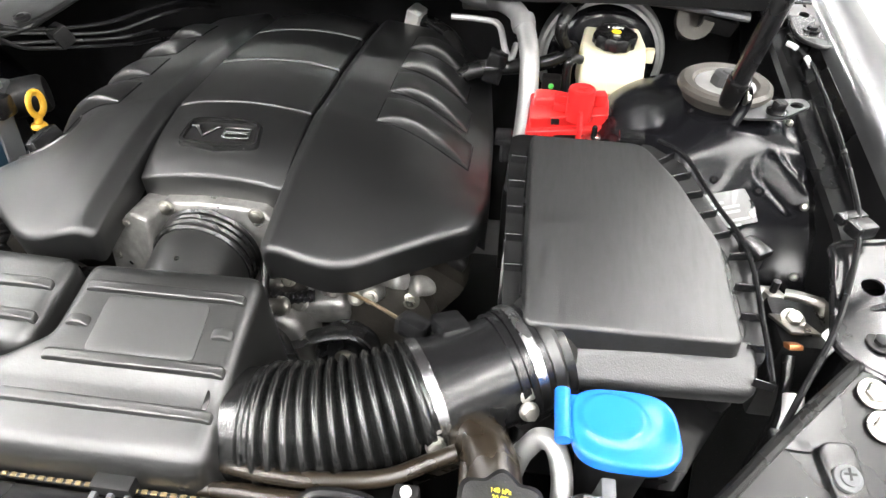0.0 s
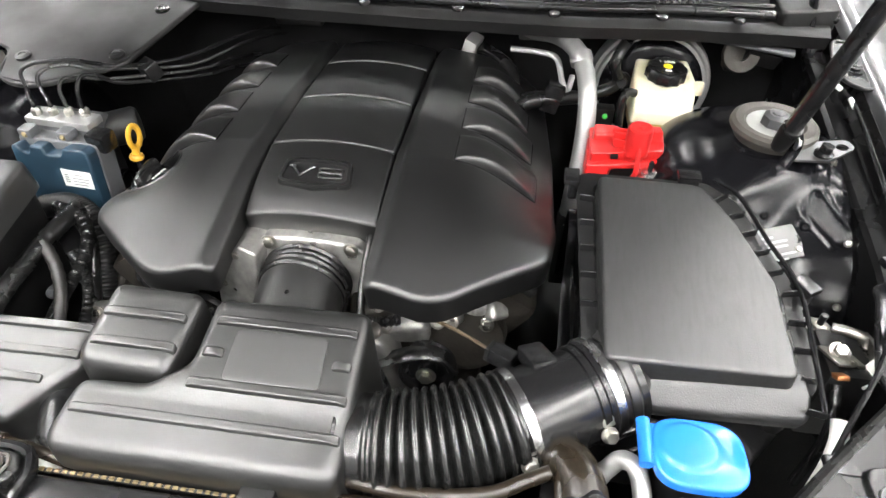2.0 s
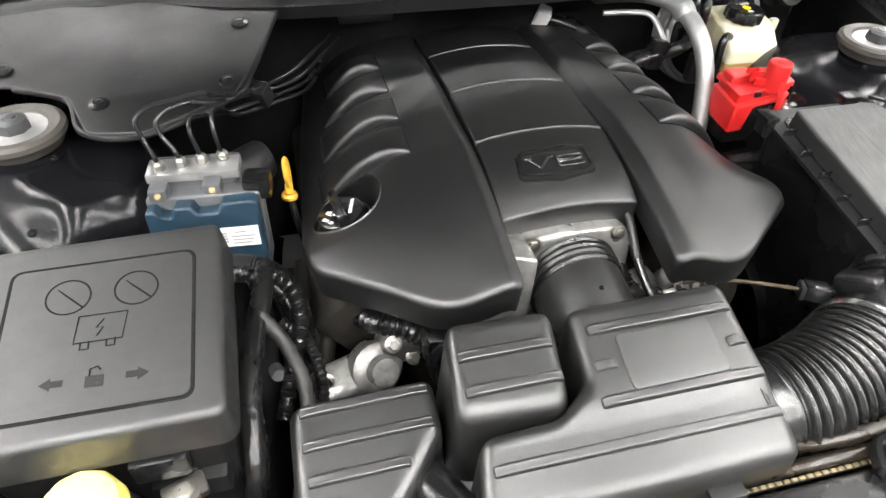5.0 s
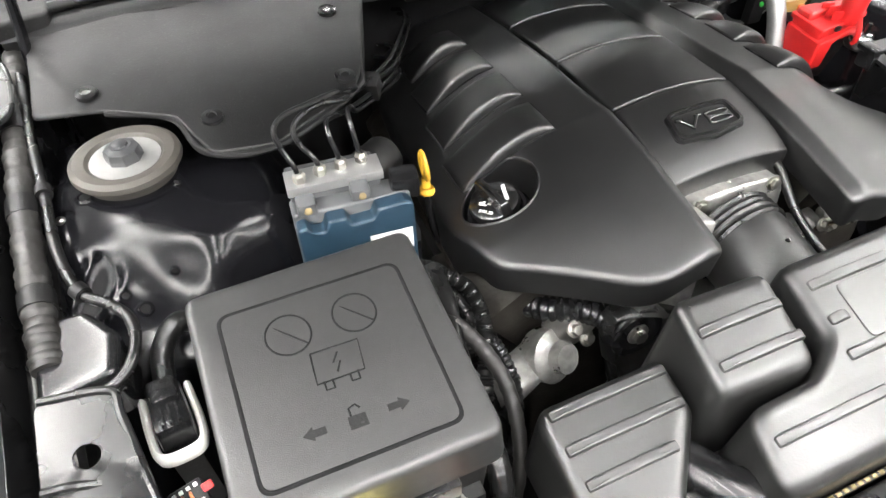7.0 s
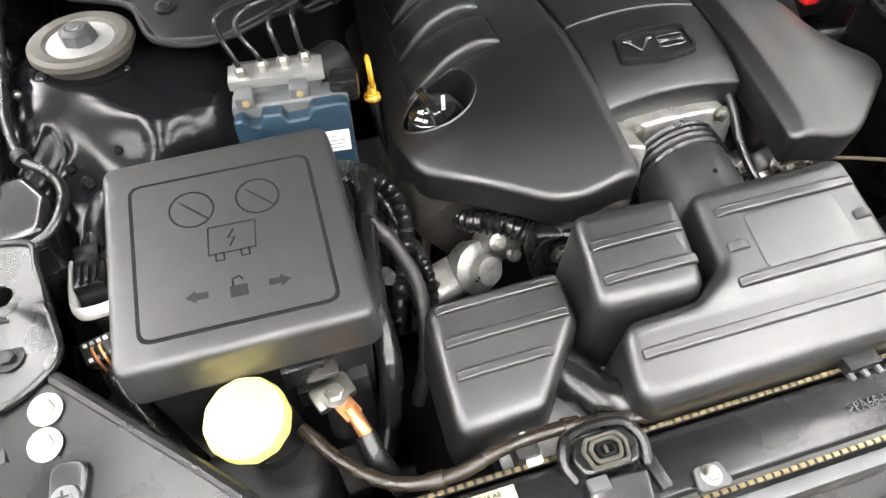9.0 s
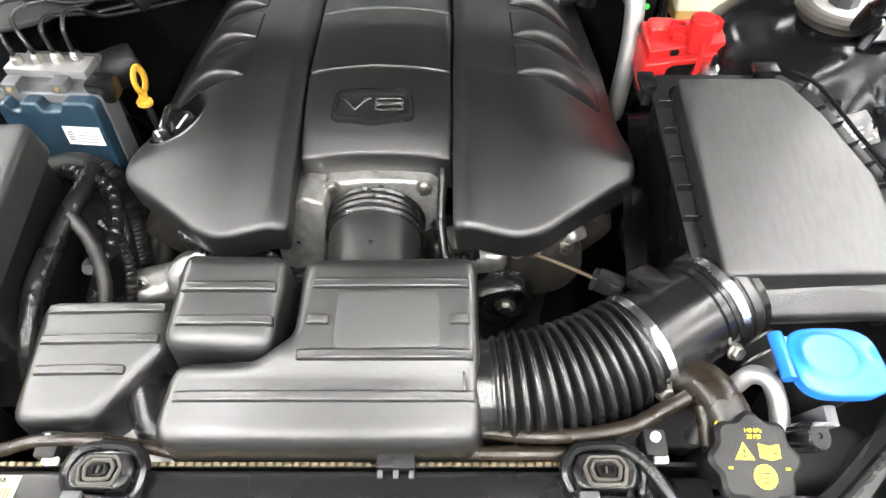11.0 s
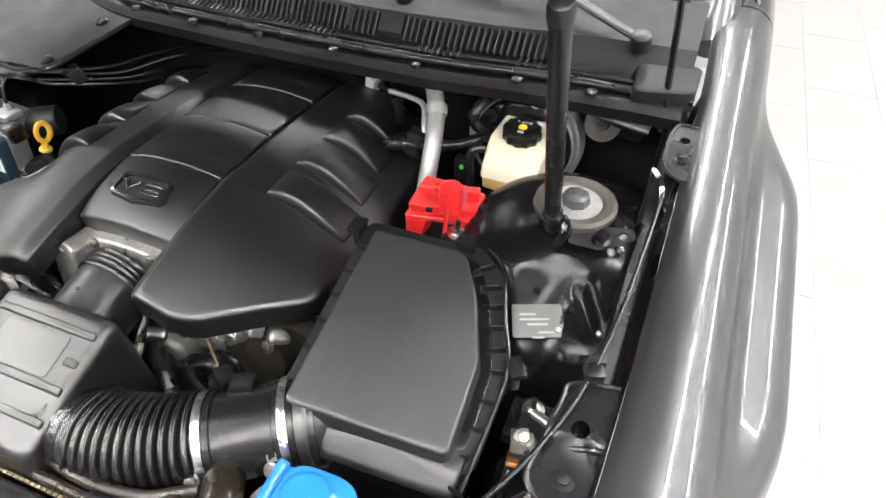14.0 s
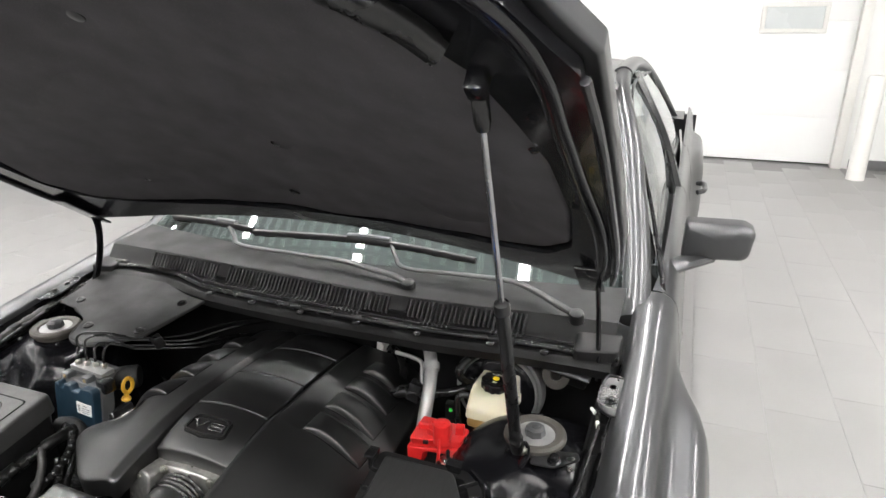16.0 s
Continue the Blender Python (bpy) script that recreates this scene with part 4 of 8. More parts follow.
def well(cover):
    x, y = OIL
    z = cover_z(x - EX, y)
    def wall(u, v):
        a = 2 * math.pi * u
        r = NOTCH + 0.002 - 0.003 * step(0.0, 0.12, v)
        px, py = x + r * math.cos(a), y + r * math.sin(a)
        return px, py, cover_z(px - EX, py) + 0.0022 * step(0.0, 0.06, v) - 0.055 * max(0.0, v - 0.1)
    part("filler_well", sheet(48, 16, wall, 0.0015), SATIN, cover, "", 50)
    part("filler_neck", lathe([(0, -0.06), (0.036, -0.06), (0.036, -0.03), (0, -0.03)], pose(x - 0.006, y, z - 0.006, 0, -17, 0), 40), MATT, cover)
    cap = thing("oil_filler_cap", (x, y, z - 0.012), "ribbed black plastic oil filler cap with white print", "oil cap")
    m = pose(x - 0.006, y - 0.002, z - 0.012, -3, -17, 0) @ Matrix.Scale(0.90, 4)
    part("cap_body", lathe([(0, -0.02), (0.034, -0.02), (0.0345, 0.0), (0.0335, 0.007), (0.031, 0.009), (0, 0.0095)], m, 44), BADGE, cap)
    part("grip", pillow(rounded([(-0.033, -0.0062), (0.033, -0.0062), (0.033, 0.0062), (-0.033, 0.0062)], 0.0035), lambda q, w: 0.030 - 5.0 * q * q, 0.007, 0.003, 8, 0.002, m=m @ pose(0, 0, 0, 0, 0, 98)), BADGE, cap)
    part("seal_ring", lathe([(0.035, -0.016), (0.036, -0.010), (0.0405, -0.010), (0.042, -0.013), (0.042, -0.026), (0.035, -0.026)], m, 40), SMOOTH, cap)
    lettering("cap_print", "5W-30", 0.0072, m @ pose(-0.0185, -0.0145, 0.0098, 0, 0, -52), WINK, cap)
    bars("cap_print", [(-0.006, 0.0, 0.011), (-0.007, 0.003, 0.008), (-0.002, 0.005, 0.003), (0.005, 0.003, 0.005)], m @ pose(-0.0155, -0.001, 0.0098, 0, 0, -52), WINK, cap, 0.0021)
    bars("cap_print", [(-0.014, 0.0, 0.005), (-0.0075, 0.0, 0.005), (-0.001, 0.0, 0.005), (0.0055, 0.0, 0.005), (0.0115, 0.0, 0.004)], m @ pose(0.0175, 0.000, 0.0098, 0, 0, 76), WINK, cap, 0.0052)


# ---- throttle body, resonator and intake duct ----
def throttle():
    TX = 0.013
    t = thing("throttle_unit", (TX, 0.56, 0.76), "cast aluminium throttle body between cover and intake duct", "throttle body")
    c = Vector((TX + 0.001, 0.570, 0.778))
    out = rounded([(-0.090, -0.06), (0.080, -0.06), (0.082, 0.040, 0.012), (0.066, 0.054, 0.010), (0.034, 0.057, 0.02), (-0.012, 0.058, 0.02), (-0.054, 0.055, 0.010), (-0.072, 0.042, 0.012), (-0.090, 0.036)], 0.012)
    m = basis(c, (0, -0.985, 0.17), (1, 0, 0))
    bm = pillow(out, 0.018, -0.03, 0.006, 4, 0.002, m=m)
    part("flange", bm, ROUGHCAST, t, "cast aluminium flange", 40)
    bm = pillow(rounded([(-0.128, -0.075), (-0.066, -0.075), (-0.054, 0.050), (-0.080, 0.054), (-0.124, 0.014)], 0.008), lambda x, y: 0.044 + 0.25 * (x + 0.09), -0.05, 0.005, 5, 0.004, m=m)
    for q in ((-0.112, -0.01), (-0.085, 0.040)):
        part("housing_screw", bolt(m @ Vector((q[0], q[1], 0.044 + 0.25 * (q[0] + 0.09))), m.to_3x3() @ Vector((0, 0, 1)), 0.004, 0.004, 1.5), ZINC, t)
    part("motor_housing", bm, ROUGHCAST, t, "", 40)
    for x in (-0.050, 0.060):
        part("flange_bolt", bolt(m @ Vector((x, 0.048, 0.018)), m.to_3x3() @ Vector((0, 0, 1)), 0.0075, 0.007, 1.35), ZINC, t)
    duct = thing("throttle_duct", (TX, 0.50, 0.74), "black rubber duct from resonator to throttle body", "intake duct")
    a = c + Vector((0, -0.018, 0.003))
    bm = tube([a, a + Vector((0, -0.035, -0.002)), a + Vector((0.001, -0.085, -0.012)), a + Vector((0.002, -0.125, -0.022)), a + Vector((0.002, -0.165, -0.034))], lambda s: 0.0555 + 0.022 * step(0.45, 1.0, s), 40, 8)
    part("duct", bm, MOULD, duct, "", 60)
    for k, off in enumerate((0.004, 0.013, 0.021, 0.031)):
        p = a + Vector((0, -off, -0.0006 * k))
        part("clamp_ridge", lathe([(0.050, -0.003), (0.0580, -0.0032), (0.0602, 0), (0.0580, 0.0032), (0.050, 0.003)], basis(p, (0, -1, 0.0)), 40), RUBBER, duct)
    part("mould_pip", lathe([(0, 0), (0.003, 0), (0.002, 0.0015), (0, 0.002)], basis(a + Vector((0.002, -0.075, 0.0482)), (0, -0.2, 1)), 10), RUBBER, duct)
    hose = thing("breather_hose", (0.10, 0.52, 0.78), "thin black breather hose beside the throttle body", "hose")
    part("hose", tube([(0.093, 0.60, 0.838), (0.096, 0.575, 0.832), (0.094, 0.53, 0.80), (0.100, 0.485, 0.775), (0.108, 0.46, 0.765)], 0.0055, 10), RUBBER, hose)
    part("connector", lathe([(0, -0.012), (0.006, -0.012), (0.0075, 0), (0.006, 0.012), (0, 0.012)], basis((0.112, 0.452, 0.762), (0.3, -1, -0.3)), 12), ZINC, hose)


def resonator():
    r = thing("intake_resonator", (-0.08, 0.35, 0.72), "black blow-moulded plastic intake resonator with ribbed chambers", "resonator")
    slope = lambda x, y: 0.8465 + 0.27 * (y - 0.395)
    low = lambda x, y: 0.705
    out = dense(rounded([(-0.182, 0.258, 0.024), (0.134, 0.258, 0.022), (0.132, 0.445, 0.018), (-0.046, 0.441, 0.018), (-0.052, 0.362, 0.02), (-0.088, 0.336, 0.03), (-0.168, 0.333, 0.024)], 0.014, 6), 0.008)
    def shoulder(x, y):
        # the front part lies a little lower than the rear one
        return slope(x, y) - 0.004 * step(0.340, 0.316, y) - 0.014 * step(0.425, 0.455, y)
    part("main_chamber", pillow(out, shoulder, low, 0.014, 22, 0.006, core=(0.045, 0.315)), MOULD, r, "", 40)
    out = dense(rounded([(-0.184, 0.347, 0.02), (-0.072, 0.342, 0.02), (-0.062, 0.442, 0.016), (-0.174, 0.445, 0.016)], 0.014, 6), 0.012)
    part("second_chamber", pillow(out, lambda x, y: slope(x, y) - 0.002, low, 0.014, 10, 0.010), MOULD, r, "", 40)
    left = lambda x, y: 0.806 + 0.20 * (y - 0.40) + 0.03 * (x + 0.27)
    out = dense(rounded([(-0.338, 0.286, 0.02), (-0.252, 0.290, 0.02), (-0.192, 0.362, 0.02), (-0.192, 0.418, 0.014), (-0.336, 0.418, 0.02)], 0.014, 6), 0.012)
    part("left_chamber", pillow(out, left, lambda x, y: 0.705, 0.014, 10, 0.004, core=(-0.275, 0.365)), MOULD, r, "", 40)
    bm = tube([(-0.222, 0.345, 0.755), (-0.205, 0.315, 0.758), (-0.190, 0.292, 0.758), (-0.165, 0.285, 0.757)], 0.024, 18)
    part("link_pipe", bm, SMOOTH, r)
    bm = tube([(-0.13, 0.425, 0.76), (-0.09, 0.455, 0.765), (-0.055, 0.462, 0.768), (-0.03, 0.445, 0.765)], 0.020, 14)
    part("link_pipe", bm, SMOOTH, r)
    # cross ribs: a raised lip with a shallow step in front of it
    def rib(x0, x1, y, top, w=0.0095, h=0.0052):
        line = dense(rounded([(x0, y - w / 2), (x1, y - w / 2), (x1, y + w / 2), (x0, y + w / 2)], 0.003, 3), 0.006)
        fade = lambda x, y: top(x, y) + h * min(1.0, (x - x0) / 0.008, (x1 - x) / 0.008) ** 0.5 if x0 < x < x1 else top(x, y) - 0.001
        part("rib", pillow(line, fade, lambda x, y: top(x, y) - 0.004, 0.0014, 3, steps=3), MOULD, r, "", 30)
    top2 = lambda x, y: slope(x, y) - 0.002
    for y in (0.405, 0.371):
        rib(-0.170, -0.072, y, top2)
    for x0, x1, y in ((-0.036, 0.124, 0.407), (-0.040, -0.016, 0.371), (0.103, 0.124, 0.371), (-0.046, 0.127, 0.337)):
        rib(x0, x1, y, slope)
    rib(-0.162, 0.128, 0.300, lambda x, y: slope(x, y) - 0.004)
    for x0, x1, y in ((-0.326, -0.198, 0.404), (-0.326, -0.199, 0.371), (-0.324, -0.228, 0.339)):
        rib(x0, x1, y, left)
    out = dense(rounded([(-0.010, 0.343), (0.095, 0.344), (0.093, 0.400), (-0.009, 0.399)], 0.007, 5), 0.01)
    part("label_panel", pillow(out, lambda x, y: slope(x, y) + 0.0012, lambda x, y: slope(x, y) - 0.002, 0.0008, 4), SATINPAD, r, "smooth blank label panel")
    foil = thing("heat_foil", (-0.21, 0.31, 0.70), "crinkled silver heat foil under the resonator", "heat shield")
    part("foil", sheet(14, 14, lambda u, v: (-0.30 + 0.17 * u, 0.265 + 0.13 * v, 0.728 + 0.003 * math.sin(31 * u) * math.sin(27 * v)), 0.001), SHIELD, foil)
    part("foil_support", boxy((0.17, 0.13, 0.05), Matrix.Translation((-0.215, 0.33, 0.700)), 0.01), MATT, foil)


def intake_duct():
    d = thing("intake_duct", (0.25, 0.33, 0.72), "black corrugated rubber intake duct with steel band clamps", "intake duct")
    line = curve([(0.118, 0.330, 0.765), (0.150, 0.330, 0.766), (0.195, 0.334, 0.769), (0.240, 0.346, 0.772), (0.285, 0.365, 0.776), (0.305, 0.376, 0.778)], 8)
    L = [0.0]
    for a, b in zip(line, line[1:]):
        L.append(L[-1] + (b - a).length)
    total = L[-1]

    def at(s):
        for i in range(len(L) - 1):
            if s <= L[i + 1]:
                return line[i].lerp(line[i + 1], (s - L[i]) / max(1e-9, L[i + 1] - L[i]))
        return line[-1]

    n = 280
    pts = [at(total * i / n) for i in range(n + 1)]

    def radius(q):
        s = q * total
        if s < 0.040:
            return 0.0535 + 0.006 * step(0.012, 0.0, s) + 0.003 * math.exp(-((s - 0.034) / 0.003) ** 2)
        if s > total - 0.012:
            return 0.0545
        return 0.0515 + 0.0095 * abs(math.sin(math.pi * (s - 0.040) / 0.0122)) ** 0.75
    part("bellows", tube(pts, radius, 48, 1, smooth=False), BELLOWS, d, "corrugated rubber bellows", 70)
    a, b = Vector((0.300, 0.373, 0.777)), Vector((0.400, 0.430, 0.786))
    way = (b - a).normalized()
    part("sensor_tube", tube([a - way * 0.004, a.lerp(b, 0.3), a.lerp(b, 0.7), b + way * 0.02], 0.0545, 40, 6), SMOOTH, d, "smooth black sensor housing")
    for q, r in ((0.10, 0.057), (0.72, 0.057), (0.80, 0.0575), (0.93, 0.057)):
        part("collar", lathe([(0.050, -0.005), (r, -0.004), (r, 0.004), (0.050, 0.005)], basis(a.lerp(b, q), way), 44), SMOOTH, d)
    for q, sc in ((0.02, Vector((0.318, 0.322, 0.788))), (0.865, Vector((0.398, 0.364, 0.795)))):
        p = a.lerp(b, q)
        c = part("hose_clamp", lathe([(0.0565, -0.0048), (0.0596, -0.0048), (0.0598, 0), (0.0596, 0.0048), (0.0565, 0.0048)], basis(p, way), 56), STEEL, d, "bright steel worm-drive band", 30)
        part("screw_housing", boxy((0.014, 0.012, 0.016), basis(sc + Vector((-0.004, 0.010, 0.006)), (0.15, -0.6, 0.5), way), 0.003), ZINC, c)
        part("clamp_screw", bolt(sc + Vector((0, -0.003, -0.002)), (0.25, -0.75, 0.5), 0.0075, 0.009, 1.25), ZINC, c)
    s = part("airflow_sensor", boxy((0.030, 0.045, 0.020), basis((0.318, 0.428, 0.818), (-0.1, 0.35, 0.9), way), 0.005), SMOOTH, d)
    plug = thing("sensor_plug", (0.295, 0.45, 0.83), "grey and black wiring plug with purple lock", "wiring plug")
    part("plug_body", boxy((0.030, 0.022, 0.020), basis((0.280, 0.440, 0.800), (0.1, 0.2, 1), (1, -0.5, 0)), 0.004), SMOOTH, plug)
    part("plug_lock", boxy((0.006, 0.020, 0.018), basis((0.265, 0.448, 0.798), (0.1, 0.2, 1), (1, -0.5, 0)), 0.002), MATT, plug)
    part("wire", tube([(0.263, 0.450, 0.798), (0.24, 0.468, 0.792), (0.212, 0.489, 0.783), (0.18, 0.51, 0.77), (0.15, 0.54, 0.73)], 0.0022, 8), make("tan_wire_sleeve", (0.07, 0.05, 0.03), 0.5), plug)


# ---- engine block and front accessories ----
def engine():
    e = thing("engine", (EX, 0.75, 0.45), "grimy aluminium engine block with belt pulleys and hoses", "engine")
    part("block", pillow(rounded([(-0.23, 0.55), (0.25, 0.55), (0.23, 1.06), (-0.21, 1.06)], 0.03), lambda x, y: 0.74 - 0.3 * abs(x - EX), 0.30, 0.02, 6), DIRTY, e)
    part("timing_cover", pillow(rounded([(-0.13, 0.0), (0.14, 0.0), (0.11, 0.30, 0.05), (-0.10, 0.30, 0.05)], 0.03), 0.06, -0.02, 0.015, 5, m=basis((EX, 0.56, 0.42), (0, -1, 0.0), (1, 0, 0))), CAST, e, "cast aluminium front cover")
    for x in (-0.22, 0.235):
        s = 1 if x > 0 else -1
        part("cylinder_head", boxy((0.14, 0.46, 0.12), pose(x, 0.80, 0.72, 0, s * 35, 0), 0.02), DIRTY, e)
    def pulley(name, x, y, z, r, h=0.03, label="", nut=True):
        p = part(name, lathe([(0, 0), (r * 0.98, 0), (r, 0.003), (r * 0.93, 0.008), (r * 0.93, h - 0.008), (r, h - 0.003), (r * 0.97, h), (r * 0.72, h - 0.001), (r * 0.66, h - 0.010), (r * 0.32, h - 0.010), (r * 0.28, h - 0.002), (0, h - 0.002)], basis((x, y, z), (0, -1, 0.12)), 36), SMOOTH, e, label)
        if nut:
            part("pulley_bolt", bolt((x, y - h + 0.001, z + 0.003), (0, -1, 0.12), 0.0095, 0.010), ZINC, p)
        return p
    pulley("idler_pulley", 0.178, 0.530, 0.655, 0.040, label="smooth black idler pulley")
    pulley("tensioner_pulley", -0.141, 0.525, 0.715, 0.036, label="black belt tensioner pulley")
    pulley("water_pump_pulley", 0.03, 0.50, 0.60, 0.065)
    pulley("crank_pulley", 0.013, 0.49, 0.42, 0.09)
    part("drive_belt", tube([(0.218, 0.512, 0.655), (0.178, 0.512, 0.697), (0.03, 0.49, 0.668), (-0.141, 0.507, 0.752), (-0.177, 0.507, 0.715), (-0.08, 0.48, 0.42), (0.013, 0.475, 0.33), (0.10, 0.48, 0.42), (0.218, 0.512, 0.655)], 0.011, 6, 6, flat=0.25), RUBBER, e)
    def lump(name, at, size, mat=DIRTY, rot=(0, 0, 0), bev=0.012, label=""):
        return part(name, boxy(size, pose(*at, *rot), bev, 3), mat, e, label)
    # left of the front cover: pump and its pipes
    p = part("power_steering_pump", lathe([(0, 0), (0.030, 0), (0.034, 0.008), (0.034, 0.030), (0.028, 0.036), (0.020, 0.038), (0.018, 0.052), (0, 0.055)], basis((-0.245, 0.545, 0.675), (0.3, -0.7, 0.5)), 24), ROUGHCAST, e, "pale cast pump body")
    lump("pump_bracket", (-0.275, 0.53, 0.67), (0.10, 0.05, 0.05), ROUGHCAST, (20, 10, 25), 0.015)
    lump("front_bracket", (-0.205, 0.545, 0.71), (0.05, 0.035, 0.05), CAST, (10, 30, 0), 0.012)
    for q in ((-0.215, 0.522, 0.735), (-0.190, 0.525, 0.700), (-0.30, 0.51, 0.70)):
        part("bracket_bolt", bolt(q, (0.1, -0.7, 0.6), 0.007, 0.010), ZINC, e)
    for k in range(3):
        part("exhaust_pipe", tube([(-0.27 - 0.02 * k, 0.70, 0.72), (-0.275 - 0.022 * k, 0.63, 0.715 - 0.005 * k), (-0.30 - 0.02 * k, 0.575, 0.66), (-0.315 - 0.02 * k, 0.55, 0.55)], 0.013, 10), DIRTY, e)
    part("ribbed_pipe", tube([(-0.165, 0.52, 0.73), (-0.20, 0.535, 0.748), (-0.235, 0.56, 0.74), (-0.25, 0.60, 0.72)], lambda q: 0.014 + 0.002 * math.sin(q * 90), 12, 16), SMOOTH, e)
    # right of the front cover
    lump("alternator_bracket", (0.13, 0.555, 0.70), (0.10, 0.045, 0.05), ROUGHCAST, (15, -8, 0), 0.014)
    for x, y, z, w in ((0.160, 0.548, 0.742, 25), (0.205, 0.545, 0.738, -20), (0.115, 0.545, 0.752, 10), (0.265, 0.565, 0.735, 40), (0.235, 0.552, 0.755, -35)):
        lump("cast_lug", (x, y, z), (0.034, 0.026, 0.022), ROUGHCAST, (w, w * 0.6, w), 0.008)
    for x, y, z in ((0.165, 0.530, 0.748), (0.210, 0.528, 0.745), (0.112, 0.530, 0.760)):
        part("lug_bolt", bolt((x, y, z), (0.1, -0.8, 0.5), 0.006, 0.010), ZINC, e)
    part("sensor_barrel", lathe([(0, 0), (0.011, 0), (0.012, 0.006), (0.009, 0.010), (0.009, 0.024), (0.007, 0.03), (0, 0.03)], basis((0.112, 0.500, 0.745), (-0.3, -0.6, 0.6)), 16), ZINC, e)
    lump("thermostat_housing", (0.095, 0.55, 0.735), (0.055, 0.06, 0.05), DIRTY, (0, 15, 20), 0.016)
    a = part("alternator", lathe([(0, 0), (0.045, 0), (0.055, 0.01), (0.057, 0.05), (0.052, 0.075), (0.038, 0.082), (0, 0.083)], basis((0.225, 0.615, 0.675), (0.05, -1, 0.25)), 30), DIRTY, e, "grimy cast alternator body")
    for q in ((0.255, 0.548, 0.725), (0.19, 0.535, 0.735), (0.275, 0.56, 0.66), (0.12, 0.528, 0.722)):
        part("bracket_bolt", bolt(q, (0.1, -0.8, 0.5), 0.007, 0.010), ZINC, e)
    part("coolant_hose", tube([(0.07, 0.54, 0.70), (0.085, 0.50, 0.69), (0.12, 0.46, 0.66), (0.15, 0.42, 0.60), (0.15, 0.38, 0.50)], 0.020, 14), RUBBER, e)
    part("ribbed_conduit", tube([(0.085, 0.575, 0.78), (0.09, 0.54, 0.765), (0.10, 0.52, 0.74), (0.14, 0.53, 0.735)], lambda q: 0.0075 + 0.0012 * math.sin(q * 120), 10, 20), RUBBER, e)
    part("dipstick_tube", tube([(-0.312, 0.730, 0.815), (-0.305, 0.722, 0.75), (-0.28, 0.71, 0.66)], 0.005, 8), SMOOTH, e)
    lump("coil_rail", (0.30, 0.80, 0.745), (0.03, 0.42, 0.03), MATT, (0, 30, 0), 0.006)
    d = thing("dipstick", (-0.312, 0.73, 0.815), "yellow plastic oil dipstick with a ring handle", "dipstick")
    m = basis((-0.3115, 0.7385, 0.848), (0.995, -0.08, 0.06), (0.0, 0.25, 1))
    line = [m @ Vector((0.0165 * math.cos(t), 0.0125 * math.sin(t), 0)) for t in (2 * math.pi * i / 28 for i in range(29))]
    part("ring_handle", tube(line, 0.0035, 10, 1, flat=1.4, smooth=False), YELLOW, d)
    part("stem", tube([(-0.312, 0.7335, 0.834), (-0.3125, 0.731, 0.826), (-0.313, 0.729, 0.818)], 0.0055, 10), YELLOW, d)
    part("stopper", lathe([(0, -0.004), (0.010, -0.004), (0.011, 0), (0.009, 0.004), (0, 0.005)], basis((-0.313, 0.729, 0.818), (0.1, 0.2, 1)), 16), YELLOW, d)
    # wiring across the rear of the cover
    h = thing("rear_wiring_plug", (0.155, 1.11, 0.84), "white wiring plug on a black lead behind the cover", "wiring plug")
    part("plug_body", boxy((0.026, 0.032, 0.036), pose(0.170, 1.108, 0.856, 10, 20, -20), 0.004), WHITEP, h)
    part("lead", tube([(0.163, 1.118, 0.848), (0.20, 1.10, 0.85), (0.245, 1.06, 0.838), (0.255, 1.02, 0.82), (0.25, 0.98, 0.79)], 0.011, 10), RUBBER, h)


